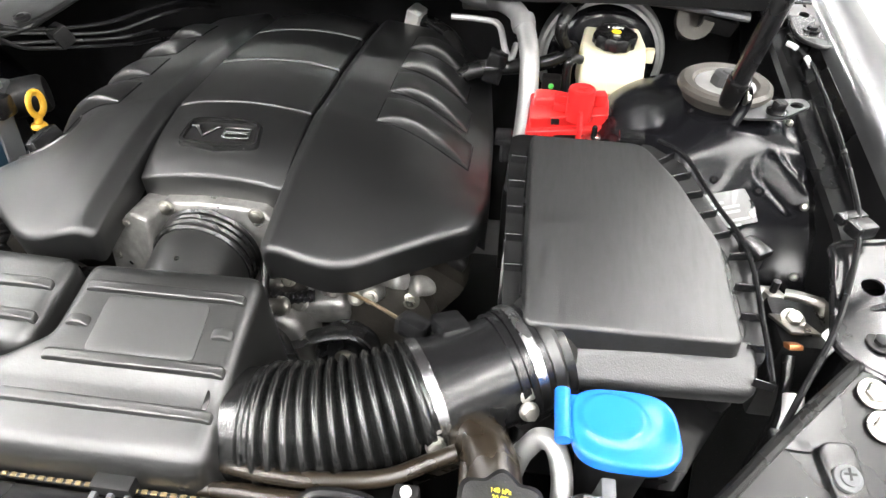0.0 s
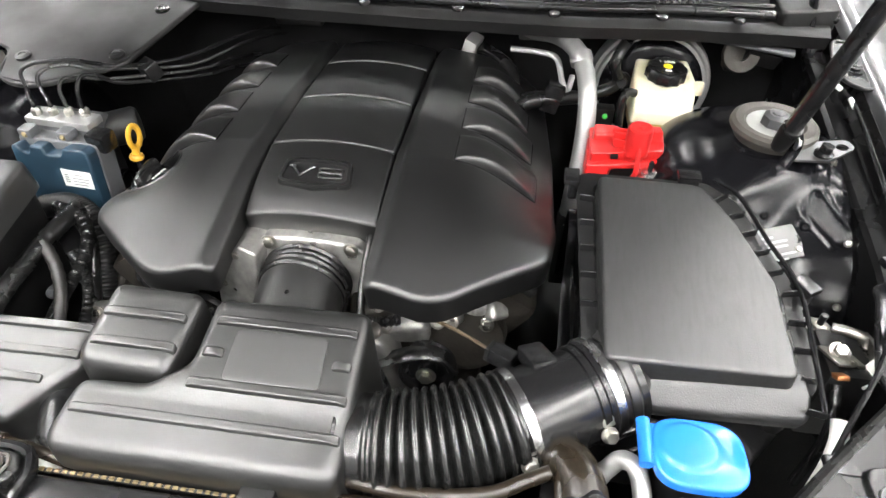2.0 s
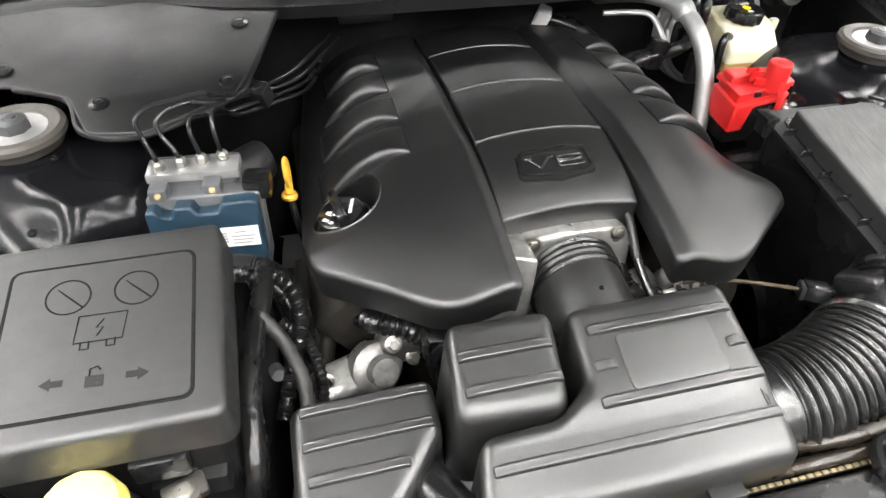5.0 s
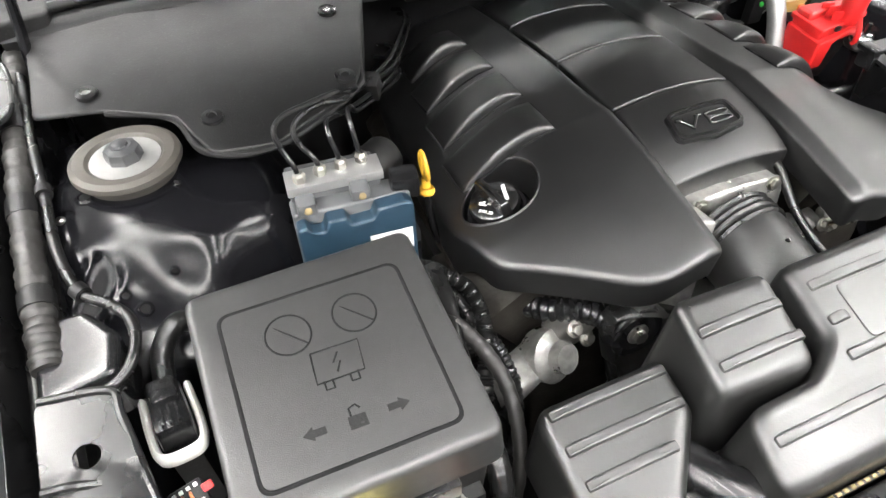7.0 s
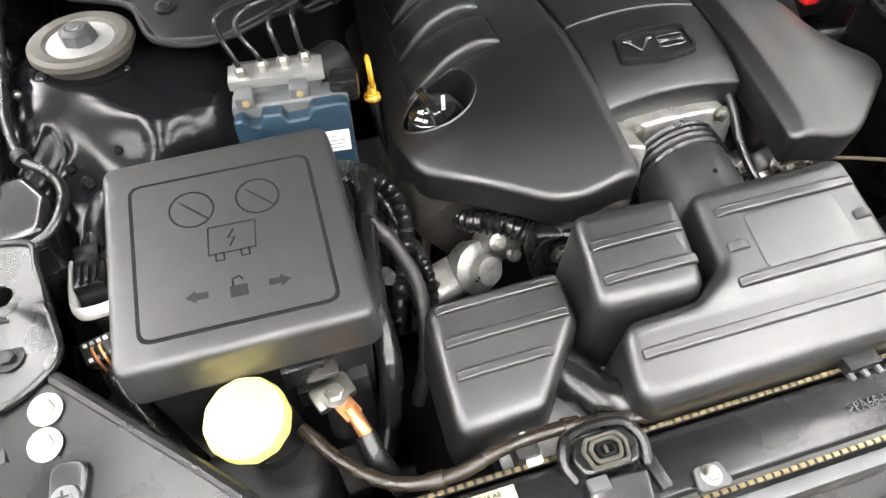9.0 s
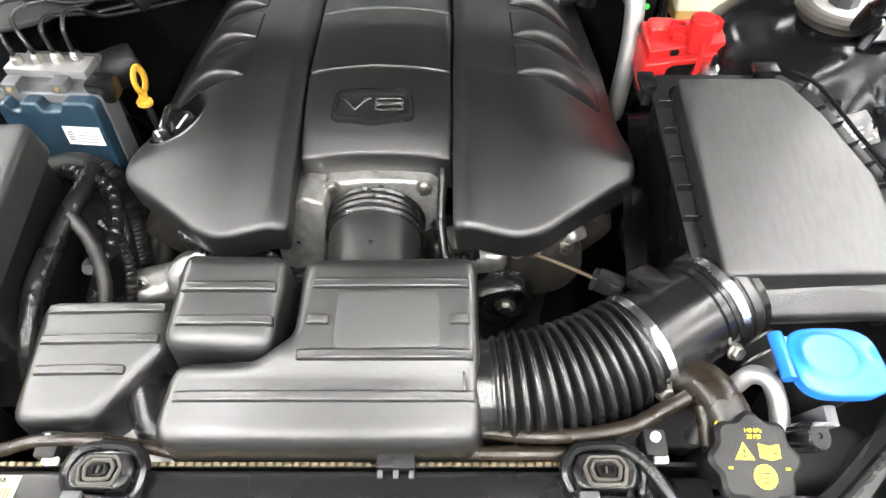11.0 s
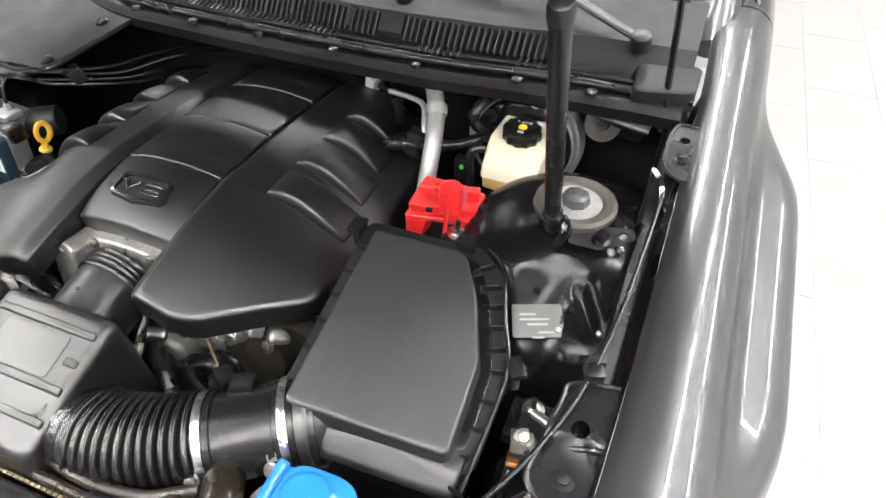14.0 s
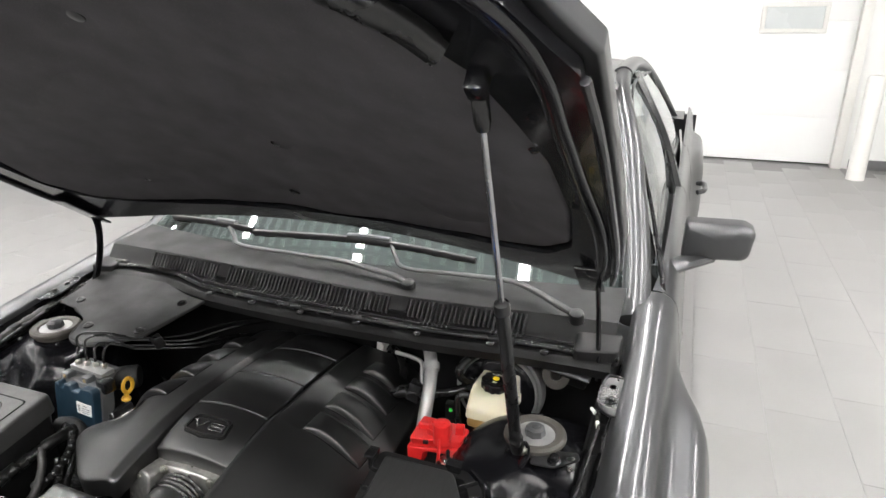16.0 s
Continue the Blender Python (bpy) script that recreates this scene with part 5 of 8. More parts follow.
# ---- air cleaner ----
def air_box():
    a = thing("air_cleaner", (0.49, 0.55, 0.62), "black plastic air cleaner box with a sloping grained lid", "air cleaner")
    top = lambda x, y: 0.846 + 0.168 * (y - 0.422) - 0.04 * (x - 0.39)
    lid = [(0.386, 0.420, 0.010), (0.588, 0.427, 0.012), (0.583, 0.545, 0.02), (0.549, 0.630, 0.03), (0.514, 0.687, 0.028), (0.382, 0.682, 0.008)]
    out = dense(rounded(lid, 0.012, 7), 0.014)
    p = part("lid", pillow(out, top, lambda x, y: top(x, y) - 0.040, 0.0042, 30, 0.003), WIPED, a, "grained lid", 36)
    ledge = dense(rounded([(0.380, 0.455), (0.604, 0.445), (0.600, 0.552), (0.566, 0.642), (0.530, 0.702), (0.376, 0.697)], 0.02, 6), 0.014)
    # Skirt and lower box are darker than the lid: wall shade in the colour.
    part("lid_skirt", pillow(ledge, lambda x, y: top(x, y) - 0.024, lambda x, y: top(x, y) - 0.050, 0.004, 16, 0.002), PANELG, a, "", 40)
    # stepped shoulder in front of the lid
    out = dense(rounded([(0.412, 0.394, 0.006), (0.604, 0.400, 0.010), (0.606, 0.450), (0.448, 0.450)], 0.006, 6), 0.012)
    part("front_shoulder", pillow(out, lambda x, y: 0.801 + 0.85 * min(0.022, max(-0.01, y - 0.40)), 0.782, 0.005, 12, -0.004), GRAIN, a, "", 40)
    low = [(0.378, 0.410), (0.600, 0.408), (0.606, 0.552), (0.556, 0.688), (0.52, 0.708), (0.364, 0.703)]
    out = dense(rounded(low, 0.02, 6), 0.02)
    part("lower_box", pillow(out, lambda x, y: top(x, y) - 0.034, 0.58, 0.003, 4, -0.012), PANELG, a)
    flange = dense(rounded([(0.366, 0.432), (0.616, 0.424), (0.620, 0.556), (0.566, 0.690), (0.53, 0.718), (0.356, 0.712)], 0.02, 6), 0.02)
    part("flange", plate(flange, [], 0.005, None, lambda x, y: top(x, y) - 0.030), MATT, a)
    # stiffening webs along the flange
    path = [((0.597, 0.405), (0.616, 0.40)), ((0.597, 0.44), (0.617, 0.44)), ((0.597, 0.475), (0.618, 0.475)), ((0.597, 0.51), (0.618, 0.51)), ((0.597, 0.548), (0.618, 0.552)),
            ((0.582, 0.572), (0.606, 0.582)), ((0.570, 0.600), (0.594, 0.610)), ((0.558, 0.628), (0.583, 0.638)), ((0.546, 0.654), (0.572, 0.666)), ((0.528, 0.674), (0.556, 0.698)),
            ((0.380, 0.66), (0.361, 0.662)), ((0.380, 0.62), (0.361, 0.62)), ((0.380, 0.58), (0.361, 0.58)), ((0.381, 0.54), (0.362, 0.54)), ((0.382, 0.50), (0.363, 0.50))]
    for q, w in path:
        q, w = Vector(q), Vector(w)
        d, c = (w - q), (q + w) / 2
        part("web", boxy((d.length, 0.0014, 0.011), pose(c.x, c.y, top(c.x, c.y) - 0.020, 0, 0, math.degrees(math.atan2(d.y, d.x))), 0.0008, 1), SMOOTH, a)
    rail = [(0.612, 0.402), (0.615, 0.45), (0.616, 0.552), (0.592, 0.618), (0.567, 0.688), (0.537, 0.714)]
    part("flange_rim", tube([(x, y, top(x, y) - 0.014) for x, y in rail], 0.0028, 8, 6), SMOOTH, a)
    for x, y, w in ((0.622, 0.558, 30), (0.505, 0.713, 0), (0.352, 0.690, 90), (0.615, 0.345, 0), (0.47, 0.350, 0)):
        m = pose(x, y, top(x, y) - 0.028, 0, 0, -58 if w == 30 else w)
        bm = boxy((0.026, 0.012, 0.030), m, 0.003)
        boxy((0.030, 0.020, 0.008), m @ Matrix.Translation((0, 0.003, 0.014)), 0.002, bm=bm)
        part("clip", bm, SMOOTH, a)
    # outlet to the intake duct
    way = Vector((0.100, 0.057, 0.009)).normalized()
    m = basis(Vector((0.398, 0.429, 0.786)), way)
    bm = bmesh.new()
    for r, dz in ((0.0568, 0.0), (0.0568, 0.010)):
        for i in range(40):
            bm.verts.new(m @ Vector((r * math.cos(i * math.pi / 20), r * math.sin(i * math.pi / 20), dz)))
    for q in ((0.400, 0.470, 0.834), (0.402, 0.432, 0.833), (0.450, 0.436, 0.812), (0.450, 0.430, 0.802), (0.419, 0.402, 0.797), (0.421, 0.405, 0.725), (0.47, 0.47, 0.73), (0.40, 0.52, 0.73), (0.40, 0.52, 0.82), (0.46, 0.48, 0.82)):
        bm.verts.new(q)
    hull = bmesh.ops.convex_hull(bm, input=bm.verts[:])
    bmesh.ops.delete(bm, geom=[v for v in bm.verts if not v.link_faces], context="VERTS")
    bmesh.ops.recalc_face_normals(bm, faces=bm.faces[:])
    part("outlet_fairing", bm, MOULD, a, "", 24)
    part("outlet_rib", boxy((0.045, 0.004, 0.018), pose(0.432, 0.385, 0.772, 10, 0, 28), 0.001), SMOOTH, a)
    part("outlet_rib", boxy((0.045, 0.004, 0.012), pose(0.436, 0.372, 0.755, 10, 0, 28), 0.001), SMOOTH, a)


def washer_filler():
    w = thing("washer_filler", (0.47, 0.335, 0.60), "bright blue flip cap on the washer bottle neck", "washer cap")
    shape = [(0.4745 + 0.0445 * math.copysign(abs(math.cos(t)) ** 0.62, math.cos(t)) - 0.03 * 0.036 * math.sin(t), 0.3305 + 0.0365 * math.copysign(abs(math.sin(t)) ** 0.62, math.sin(t))) for t in (math.pi * i / 30 for i in range(60))]
    out = dense(shape, 0.006)
    def dome(x, y):
        r = ((x - 0.465) / 0.030) ** 2 + ((y - 0.335) / 0.026) ** 2
        return 0.832 + 0.004 * step(1.1, 0.7, r) - 0.004 * math.exp(-((x - 0.507) / 0.010) ** 2 - ((y - 0.337) / 0.012) ** 2)
    cap = part("cap", pillow(out, dome, lambda x, y: 0.818, 0.004, 16, -0.001), BLUE, w, "bright blue moulded cap", 45)
    bm = tube([(0.4235, 0.312, 0.829), (0.4235, 0.335, 0.830), (0.4235, 0.360, 0.830)], 0.007, 12)
    boxy((0.018, 0.044, 0.006), Matrix.Translation((0.430, 0.336, 0.827)), 0.002, bm=bm)
    part("hinge", bm, BLUE, cap)
    part("neck", lathe([(0.020, 0), (0.023, 0.07), (0.030, 0.16), (0.034, 0.20), (0.034, 0.217), (0, 0.217)], Matrix.Translation((0.472, 0.332, 0.602)), 24), MATT, w)
    bm = boxy((0.02, 0.004, 0.09), pose(0.452, 0.286, 0.765, 12, 0, 0), 0.001)
    boxy((0.012, 0.02, 0.09), pose(0.462, 0.294, 0.765, 12, 0, 0), 0.002, bm=bm)
    part("bracket", bm, GREYP, w)
    part("bottle", pillow(rounded([(0.40, 0.24), (0.58, 0.26), (0.60, 0.34), (0.42, 0.345)], 0.03), 0.66, 0.40, 0.02, 5), MATT, w)


# ---- brake and electrical pieces on the right of the bay ----
def jump_post():
    j = thing("jump_start_post", (0.43, 0.80, 0.78), "red plastic jump-start terminal cover with a round knob", "terminal cover")
    top = lambda x, y: 0.853 + 0.05 * (y - 0.80) + 0.05 * (x - 0.43)
    out = dense(rounded([(0.380, 0.790), (0.486, 0.803), (0.489, 0.846), (0.452, 0.858), (0.380, 0.858)], 0.005, 5), 0.01)
    lid = part("cover", pillow(out, top, lambda x, y: top(x, y) - 0.007, 0.002, 6), RED, j, "red hinged cover")
    out = dense(rounded([(0.3815, 0.793), (0.4845, 0.806), (0.486, 0.844), (0.386, 0.856)], 0.005, 5), 0.01)
    part("upper_skirt", pillow(out, lambda x, y: top(x, y) - 0.006, lambda x, y: top(x, y) - 0.020, 0.002, 4), RED, j)
    out = dense(rounded([(0.376, 0.784), (0.402, 0.786), (0.488, 0.798), (0.489, 0.846), (0.380, 0.858)], 0.005, 5), 0.008)
    part("skirt", pillow(out, lambda x, y: top(x, y) - 0.017, lambda x, y: 0.788 + 0.040 * step(0.402, 0.412, x) - 0.012 * step(0.462, 0.472, x), 0.003, 6), RED, j)
    part("raised_panel", pillow(dense(rounded([(0.384, 0.822), (0.424, 0.826), (0.424, 0.852), (0.386, 0.854)], 0.006, 5), 0.01), lambda x, y: 0.864, 0.850, 0.005, 6), RED, lid)
    m = pose(0.446, 0.804, 0.868, 0, 0, 0)
    k = part("knob", lathe([(0, -0.02), (0.0178, -0.02), (0.0182, 0.020), (0.0172, 0.0235), (0.0150, 0.0245), (0.0142, 0.0235), (0, 0.0235)], m, 36), RED, lid)
    bm = boxy((0.014, 0.0028, 0.0015), m @ pose(0, 0, 0.0236, 0, 0, 20), 0.0005)
    boxy((0.0028, 0.014, 0.0015), m @ pose(0, 0, 0.0236, 0, 0, 20), 0.0005, bm=bm)
    part("plus_mark", bm, RED, k)
    for qy, h in ((0.806, 0.012), (0.818, 0.017), (0.830, 0.017)):
        part("rib", boxy((0.020, 0.0035, h), pose(0.422, qy, 0.855 + h / 2, 0, 0, -12), 0.001), RED, lid)
    part("hinge_block", boxy((0.018, 0.018, 0.022), pose(0.474, 0.832, 0.862, 0, 0, 10), 0.003), RED, lid)
    part("strap", tube([(0.446, 0.788, 0.866), (0.447, 0.785, 0.856), (0.448, 0.779, 0.842), (0.447, 0.777, 0.826), (0.445, 0.779, 0.820)], 0.0042, 8, flat=0.7), RED, j)
    part("latch", boxy((0.011, 0.006, 0.007), pose(0.415, 0.7925, 0.8465, 0, 0, 7), 0.001), MATT, j)
    part("latch", boxy((0.011, 0.006, 0.007), pose(0.488, 0.822, 0.850, 0, 0, 95), 0.001), MATT, j)
    part("post_base", boxy((0.095, 0.052, 0.075), Matrix.Translation((0.434, 0.826, 0.79)), 0.008), MATT, j)
    s = thing("stud_nut", (0.468, 0.779, 0.812), "plated stud nut on a rubber isolator", "nut")
    part("isolator", lathe([(0, 0), (0.024, 0), (0.026, 0.005), (0.022, 0.012), (0, 0.014)], Matrix.Translation((0.468, 0.779, 0.812)), 22), RUBBER, s)
    part("nut", bolt((0.468, 0.779, 0.826), (0, 0, 1), 0.0115, 0.009), STEEL, s)
    part("stud", lathe([(0, 0), (0.004, 0), (0.004, 0.018), (0.003, 0.020), (0, 0.020)], Matrix.Translation((0.468, 0.779, 0.831)), 12), SMOOTH, s)


def brake_unit():
    b = thing("brake_booster", (0.51, 1.04, 0.84), "round black brake servo with polished rim", "brake servo")
    m = basis((0.492, 1.088, 0.822), (0, -1, 0.12))
    part("shell", lathe([(0, 0), (0.102, 0), (0.102, 0.030), (0.096, 0.036), (0.088, 0.048), (0.07, 0.055), (0.045, 0.06), (0.040, 0.085), (0, 0.085)], m, 48), ENAMEL, b)
    for r, z in ((0.103, 0.010), (0.103, 0.022), (0.102, 0.032), (0.094, 0.042)):
        part("rim", lathe([(r - 0.006, z - 0.005), (r, z - 0.005), (r + 0.003, z), (r, z + 0.005), (r - 0.006, z + 0.005)], m, 56), ALLOY, b, "polished rim")
    part("vacuum_valve", lathe([(0, 0), (0.016, 0), (0.016, 0.012), (0.010, 0.016), (0.008, 0.030), (0, 0.030)], basis((0.440, 1.030, 0.845), (-0.1, -1, 0.3)), 20), MATT, b)
    v = thing("vacuum_hose", (0.42, 1.0, 0.85), "black rubber vacuum hose with green paint dot", "hose")
    part("hose", tube([(0.438, 1.03, 0.853), (0.428, 1.0, 0.868), (0.418, 0.985, 0.895), (0.425, 1.00, 0.915), (0.45, 1.05, 0.925)], 0.0095, 10), RUBBER, v)
    part("hose", tube([(0.438, 1.02, 0.845), (0.40, 0.985, 0.842), (0.36, 0.96, 0.845), (0.30, 0.95, 0.84), (0.25, 0.95, 0.82)], 0.0115, 12), RUBBER, v)
    part("paint_dot", lathe([(0, 0), (0.0045, 0), (0.0042, 0.0015), (0, 0.002)], basis((0.412, 0.9445, 0.822), (0, -0.9, 0.4)), 16), GREEN, v, "green paint mark")
    part("dot_carrier", boxy((0.03, 0.02, 0.05), Matrix.Translation((0.412, 0.956, 0.81)), 0.004), MATT, v)
    r = thing("brake_reservoir", (0.50, 0.95, 0.80), "cream translucent brake fluid reservoir with black cap", "fluid reservoir")
    out = dense(rounded([(0.453, 0.928, 0.008), (0.546, 0.925, 0.008), (0.552, 0.985, 0.012), (0.545, 1.045), (0.460, 1.050), (0.451, 0.985)], 0.012, 5), 0.01)
    def top(x, y):
        return between(y, (0.92, 0.934, 0.955, 0.972, 1.05), (0.842, 0.852, 0.868, 0.876, 0.884))
    t = part("tank", pillow(out, top, lambda x, y: 0.829, 0.006, 14, 0.002), CREAM, r, "", 50)
    part("seam", pillow([(0.50 + (x - 0.50) * 1.03, 0.97 + (y - 0.97) * 1.03) for x, y in out], 0.832, 0.825, 0.002, 2), CREAM, t)
    out2 = [(0.50 + (x - 0.50) * 0.97, 0.97 + (y - 0.97) * 0.97) for x, y in out]
    part("tank_base", pillow(out2, 0.825, lambda x, y: 0.800 + 0.1 * abs(x - 0.5), 0.002, 4), make("amber_plastic", (0.42, 0.27, 0.09), 0.4, sub=0.2), t, "fluid-stained amber lower half")
    part("tank_ear", boxy((0.014, 0.012, 0.022), Matrix.Translation((0.556, 0.975, 0.868)), 0.003), CREAM, t)
    part("feed_elbow", tube([(0.452, 0.945, 0.868), (0.440, 0.938, 0.872), (0.432, 0.932, 0.858), (0.436, 0.93, 0.80)], 0.007, 10), RUBBER, r)
    m = pose(0.502, 0.991, 0.876, 3, 2, 0)
    cap = part("cap", lathe([(0.029, 0), (0.0325, 0.002), (0.0325, 0.015), (0.030, 0.0195), (0.027, 0.0205), (0.026, 0.0200), (0, 0.0200)], m, 60, lobes=12, depth=0.0014), SMOOTH, r, "black scalloped screw cap", 30)
    lettering("cap_print", "DOT 4", 0.0085, m @ pose(0, 0.015, 0.0203, 0, 0, 180), WINK, cap)
    part("cap_mark", lathe([(0, 0), (0.0075, 0), (0.0075, 0.0004), (0, 0.0005)], m @ pose(0, 0.0, 0.0203), 20), YINK, cap, "yellow warning mark")
    bars("cap_print", [(-0.005, 0, 0.010), (-0.005, -0.003, 0.010)], m @ pose(0, -0.012, 0.0203), WINK, cap, 0.0018)
    part("master_cylinder", tube([(0.505, 1.05, 0.80), (0.505, 0.97, 0.795), (0.505, 0.90, 0.79)], 0.024, 18), CAST, r)
    part("level_plug", boxy((0.014, 0.03, 0.012), pose(0.492, 0.915, 0.808, 0, 0, 0), 0.003), ORANGE, r, "orange wiring plug")
    part("brake_line", tube([(0.505, 0.905, 0.80), (0.52, 0.88, 0.806), (0.51, 0.855, 0.80), (0.47, 0.85, 0.76)], 0.004, 8), ZINC, r)
    part("brake_line", tube([(0.515, 0.90, 0.792), (0.54, 0.875, 0.80), (0.52, 0.84, 0.79), (0.48, 0.84, 0.75)], 0.004, 8), ZINC, r)


def cooling_pipes():
    a = thing("air_conditioning_pipe", (0.36, 0.90, 0.80), "silver aluminium air conditioning pipe", "pipe")
    part("pipe", tube([(0.300, 1.07, 0.905), (0.325, 1.03, 0.917), (0.349, 0.985, 0.920), (0.364, 0.950, 0.908), (0.373, 0.915, 0.885), (0.376, 0.885, 0.850), (0.375, 0.862, 0.80), (0.371, 0.845, 0.75), (0.366, 0.83, 0.68)], 0.0145, 18), ALLOY, a)
    part("collar", lathe([(0.012, -0.010), (0.0175, -0.009), (0.0185, 0), (0.0175, 0.009), (0.012, 0.010)], basis((0.360, 0.962, 0.913), (0.2, -0.6, -0.5)), 24), ALLOY, a)
    part("rear_pipe", tube([(0.225, 1.10, 0.915), (0.255, 1.075, 0.914), (0.285, 1.068, 0.905), (0.32, 1.05, 0.91)], 0.013, 14), ALLOY, a)
    part("thin_pipe", tube([(0.245, 1.02, 0.895), (0.29, 1.01, 0.897), (0.322, 0.995, 0.895), (0.335, 0.965, 0.87), (0.345, 0.96, 0.855), (0.352, 0.985, 0.87)], 0.005, 8), ALLOY, a)
    part("valve", lathe([(0, 0), (0.009, 0), (0.009, 0.018), (0.006, 0.02), (0, 0.02)], basis((0.315, 1.055, 0.922), (0.3, -0.5, 0.7)), 14), SMOOTH, a)
    part("support_block", boxy((0.05, 0.03, 0.03), Matrix.Translation((0.28, 1.09, 0.90)), 0.005), CAST, a)
    part("pipe_bracket", boxy((0.03, 0.03, 0.16), Matrix.Translation((0.366, 0.832, 0.62)), 0.004), MATT, a)
    h = thing("heater_connector", (0.335, 0.93, 0.86), "black pipe clip block by the bulkhead", "pipe clip")
    part("clip", boxy((0.03, 0.025, 0.05), pose(0.322, 0.955, 0.845, 0, 15, 0), 0.004), SMOOTH, h)
    part("hose", tube([(0.322, 0.955, 0.845), (0.28, 0.97, 0.83), (0.24, 0.98, 0.80)], 0.012, 10), RUBBER, h)


def strut_mounts():
    first = None
    for s in (1, -1):
        at = Vector((s * 0.629, 0.822, 0.886))
        if first is None:
            first = thing("strut_mount", at, "rubber strut top mount with a grey plastic dust cap", "strut mount", "strut top mounts")
            m = Matrix.Translation(at)
            part("rubber_ring", lathe([(0.034, -0.004), (0.050, -0.003), (0.053, 0.005), (0.047, 0.008)], m, 44), AGED, first)
            part("top_disc", lathe([(0.030, 0.006), (0.056, 0.007), (0.0595, 0.012), (0.0585, 0.018), (0.053, 0.0215), (0.042, 0.020), (0.0385, 0.0160), (0.030, 0.016)], m, 52), AGED, first, "dull grey steel and rubber disc")
            part("white_ring", lathe([(0.0, 0.013), (0.0388, 0.0135), (0.0375, 0.0168), (0.022, 0.0172), (0.0, 0.018)], m, 40), ALLOY, first)
            part("dust_cap", lathe([(0.0, 0.014), (0.0200, 0.014), (0.0200, 0.024), (0.0185, 0.030), (0.0120, 0.0335), (0.009, 0.0335), (0.008, 0.035), (0, 0.0375)], m, 8), SLATE, first, "", 25)
        else:
            copy_thing(first, Matrix.Translation(at))
    b = thing("strut_bracket", (0.66, 0.75, 0.89), "stamped steel gas strut bracket bolted to the tower", "bracket")
    out = rounded([(0.636, 0.745), (0.680, 0.742), (0.722, 0.772, 0.012), (0.716, 0.792, 0.010), (0.640, 0.786)], 0.008)
    part("bracket_plate", plate(out, [ring(0.705, 0.774, 0.008, 12)], 0.003, None, lambda x, y: 0.895 + 0.10 * (x - 0.66)), PRESSED, b)
    part("bracket_arm", tube([(0.623, 0.735, 0.892), (0.632, 0.742, 0.915), (0.628, 0.744, 0.935), (0.615, 0.742, 0.928)], 0.008, 8, flat=0.6), ENAMEL, b)
    part("bracket_bolt", bolt((0.678, 0.758, 0.898), (0.05, 0, 1), 0.009, 0.016, 1.4), SMOOTH, b)
    part("ball_stud", bolt((0.628, 0.738, 0.926), (1, 0, 0), 0.006, 0.006), ZINC, b)


def id_plate():
    p = thing("identification_plate", (0.61, 0.65, 0.84), "grey printed metal plate riveted to the inner wing", "plate")
    m = basis((0.632, 0.664, 0.8150), (0.10, -0.42, 0.9), (1, 0.38, 0))
    part("plate", pillow(rounded([(-0.040, -0.020), (0.030, -0.020), (0.026, 0.026), (-0.040, 0.026)], 0.003, 3), 0.001, -0.0003, 0.0004, 3, m=m), FOIL, p)
    part("rivet", lathe([(0, 0), (0.0045, 0), (0.003, 0.002), (0, 0.0025)], m @ Matrix.Translation((0.020, -0.010, 0.001)), 14), ZINC, p)
    bars("print", [(-0.030, 0.012, 0.022), (-0.030, 0.005, 0.040), (-0.020, -0.002, 0.028), (-0.006, -0.013, 0.022), (-0.014, -0.020, 0.016)], m @ Matrix.Translation((0, 0, 0.0011)), GINK, p, 0.0028)
    part("backing", boxy((0.064, 0.040, 0.012), m @ Matrix.Translation((-0.006, 0.003, -0.007)), 0.004), ENAMEL, p)


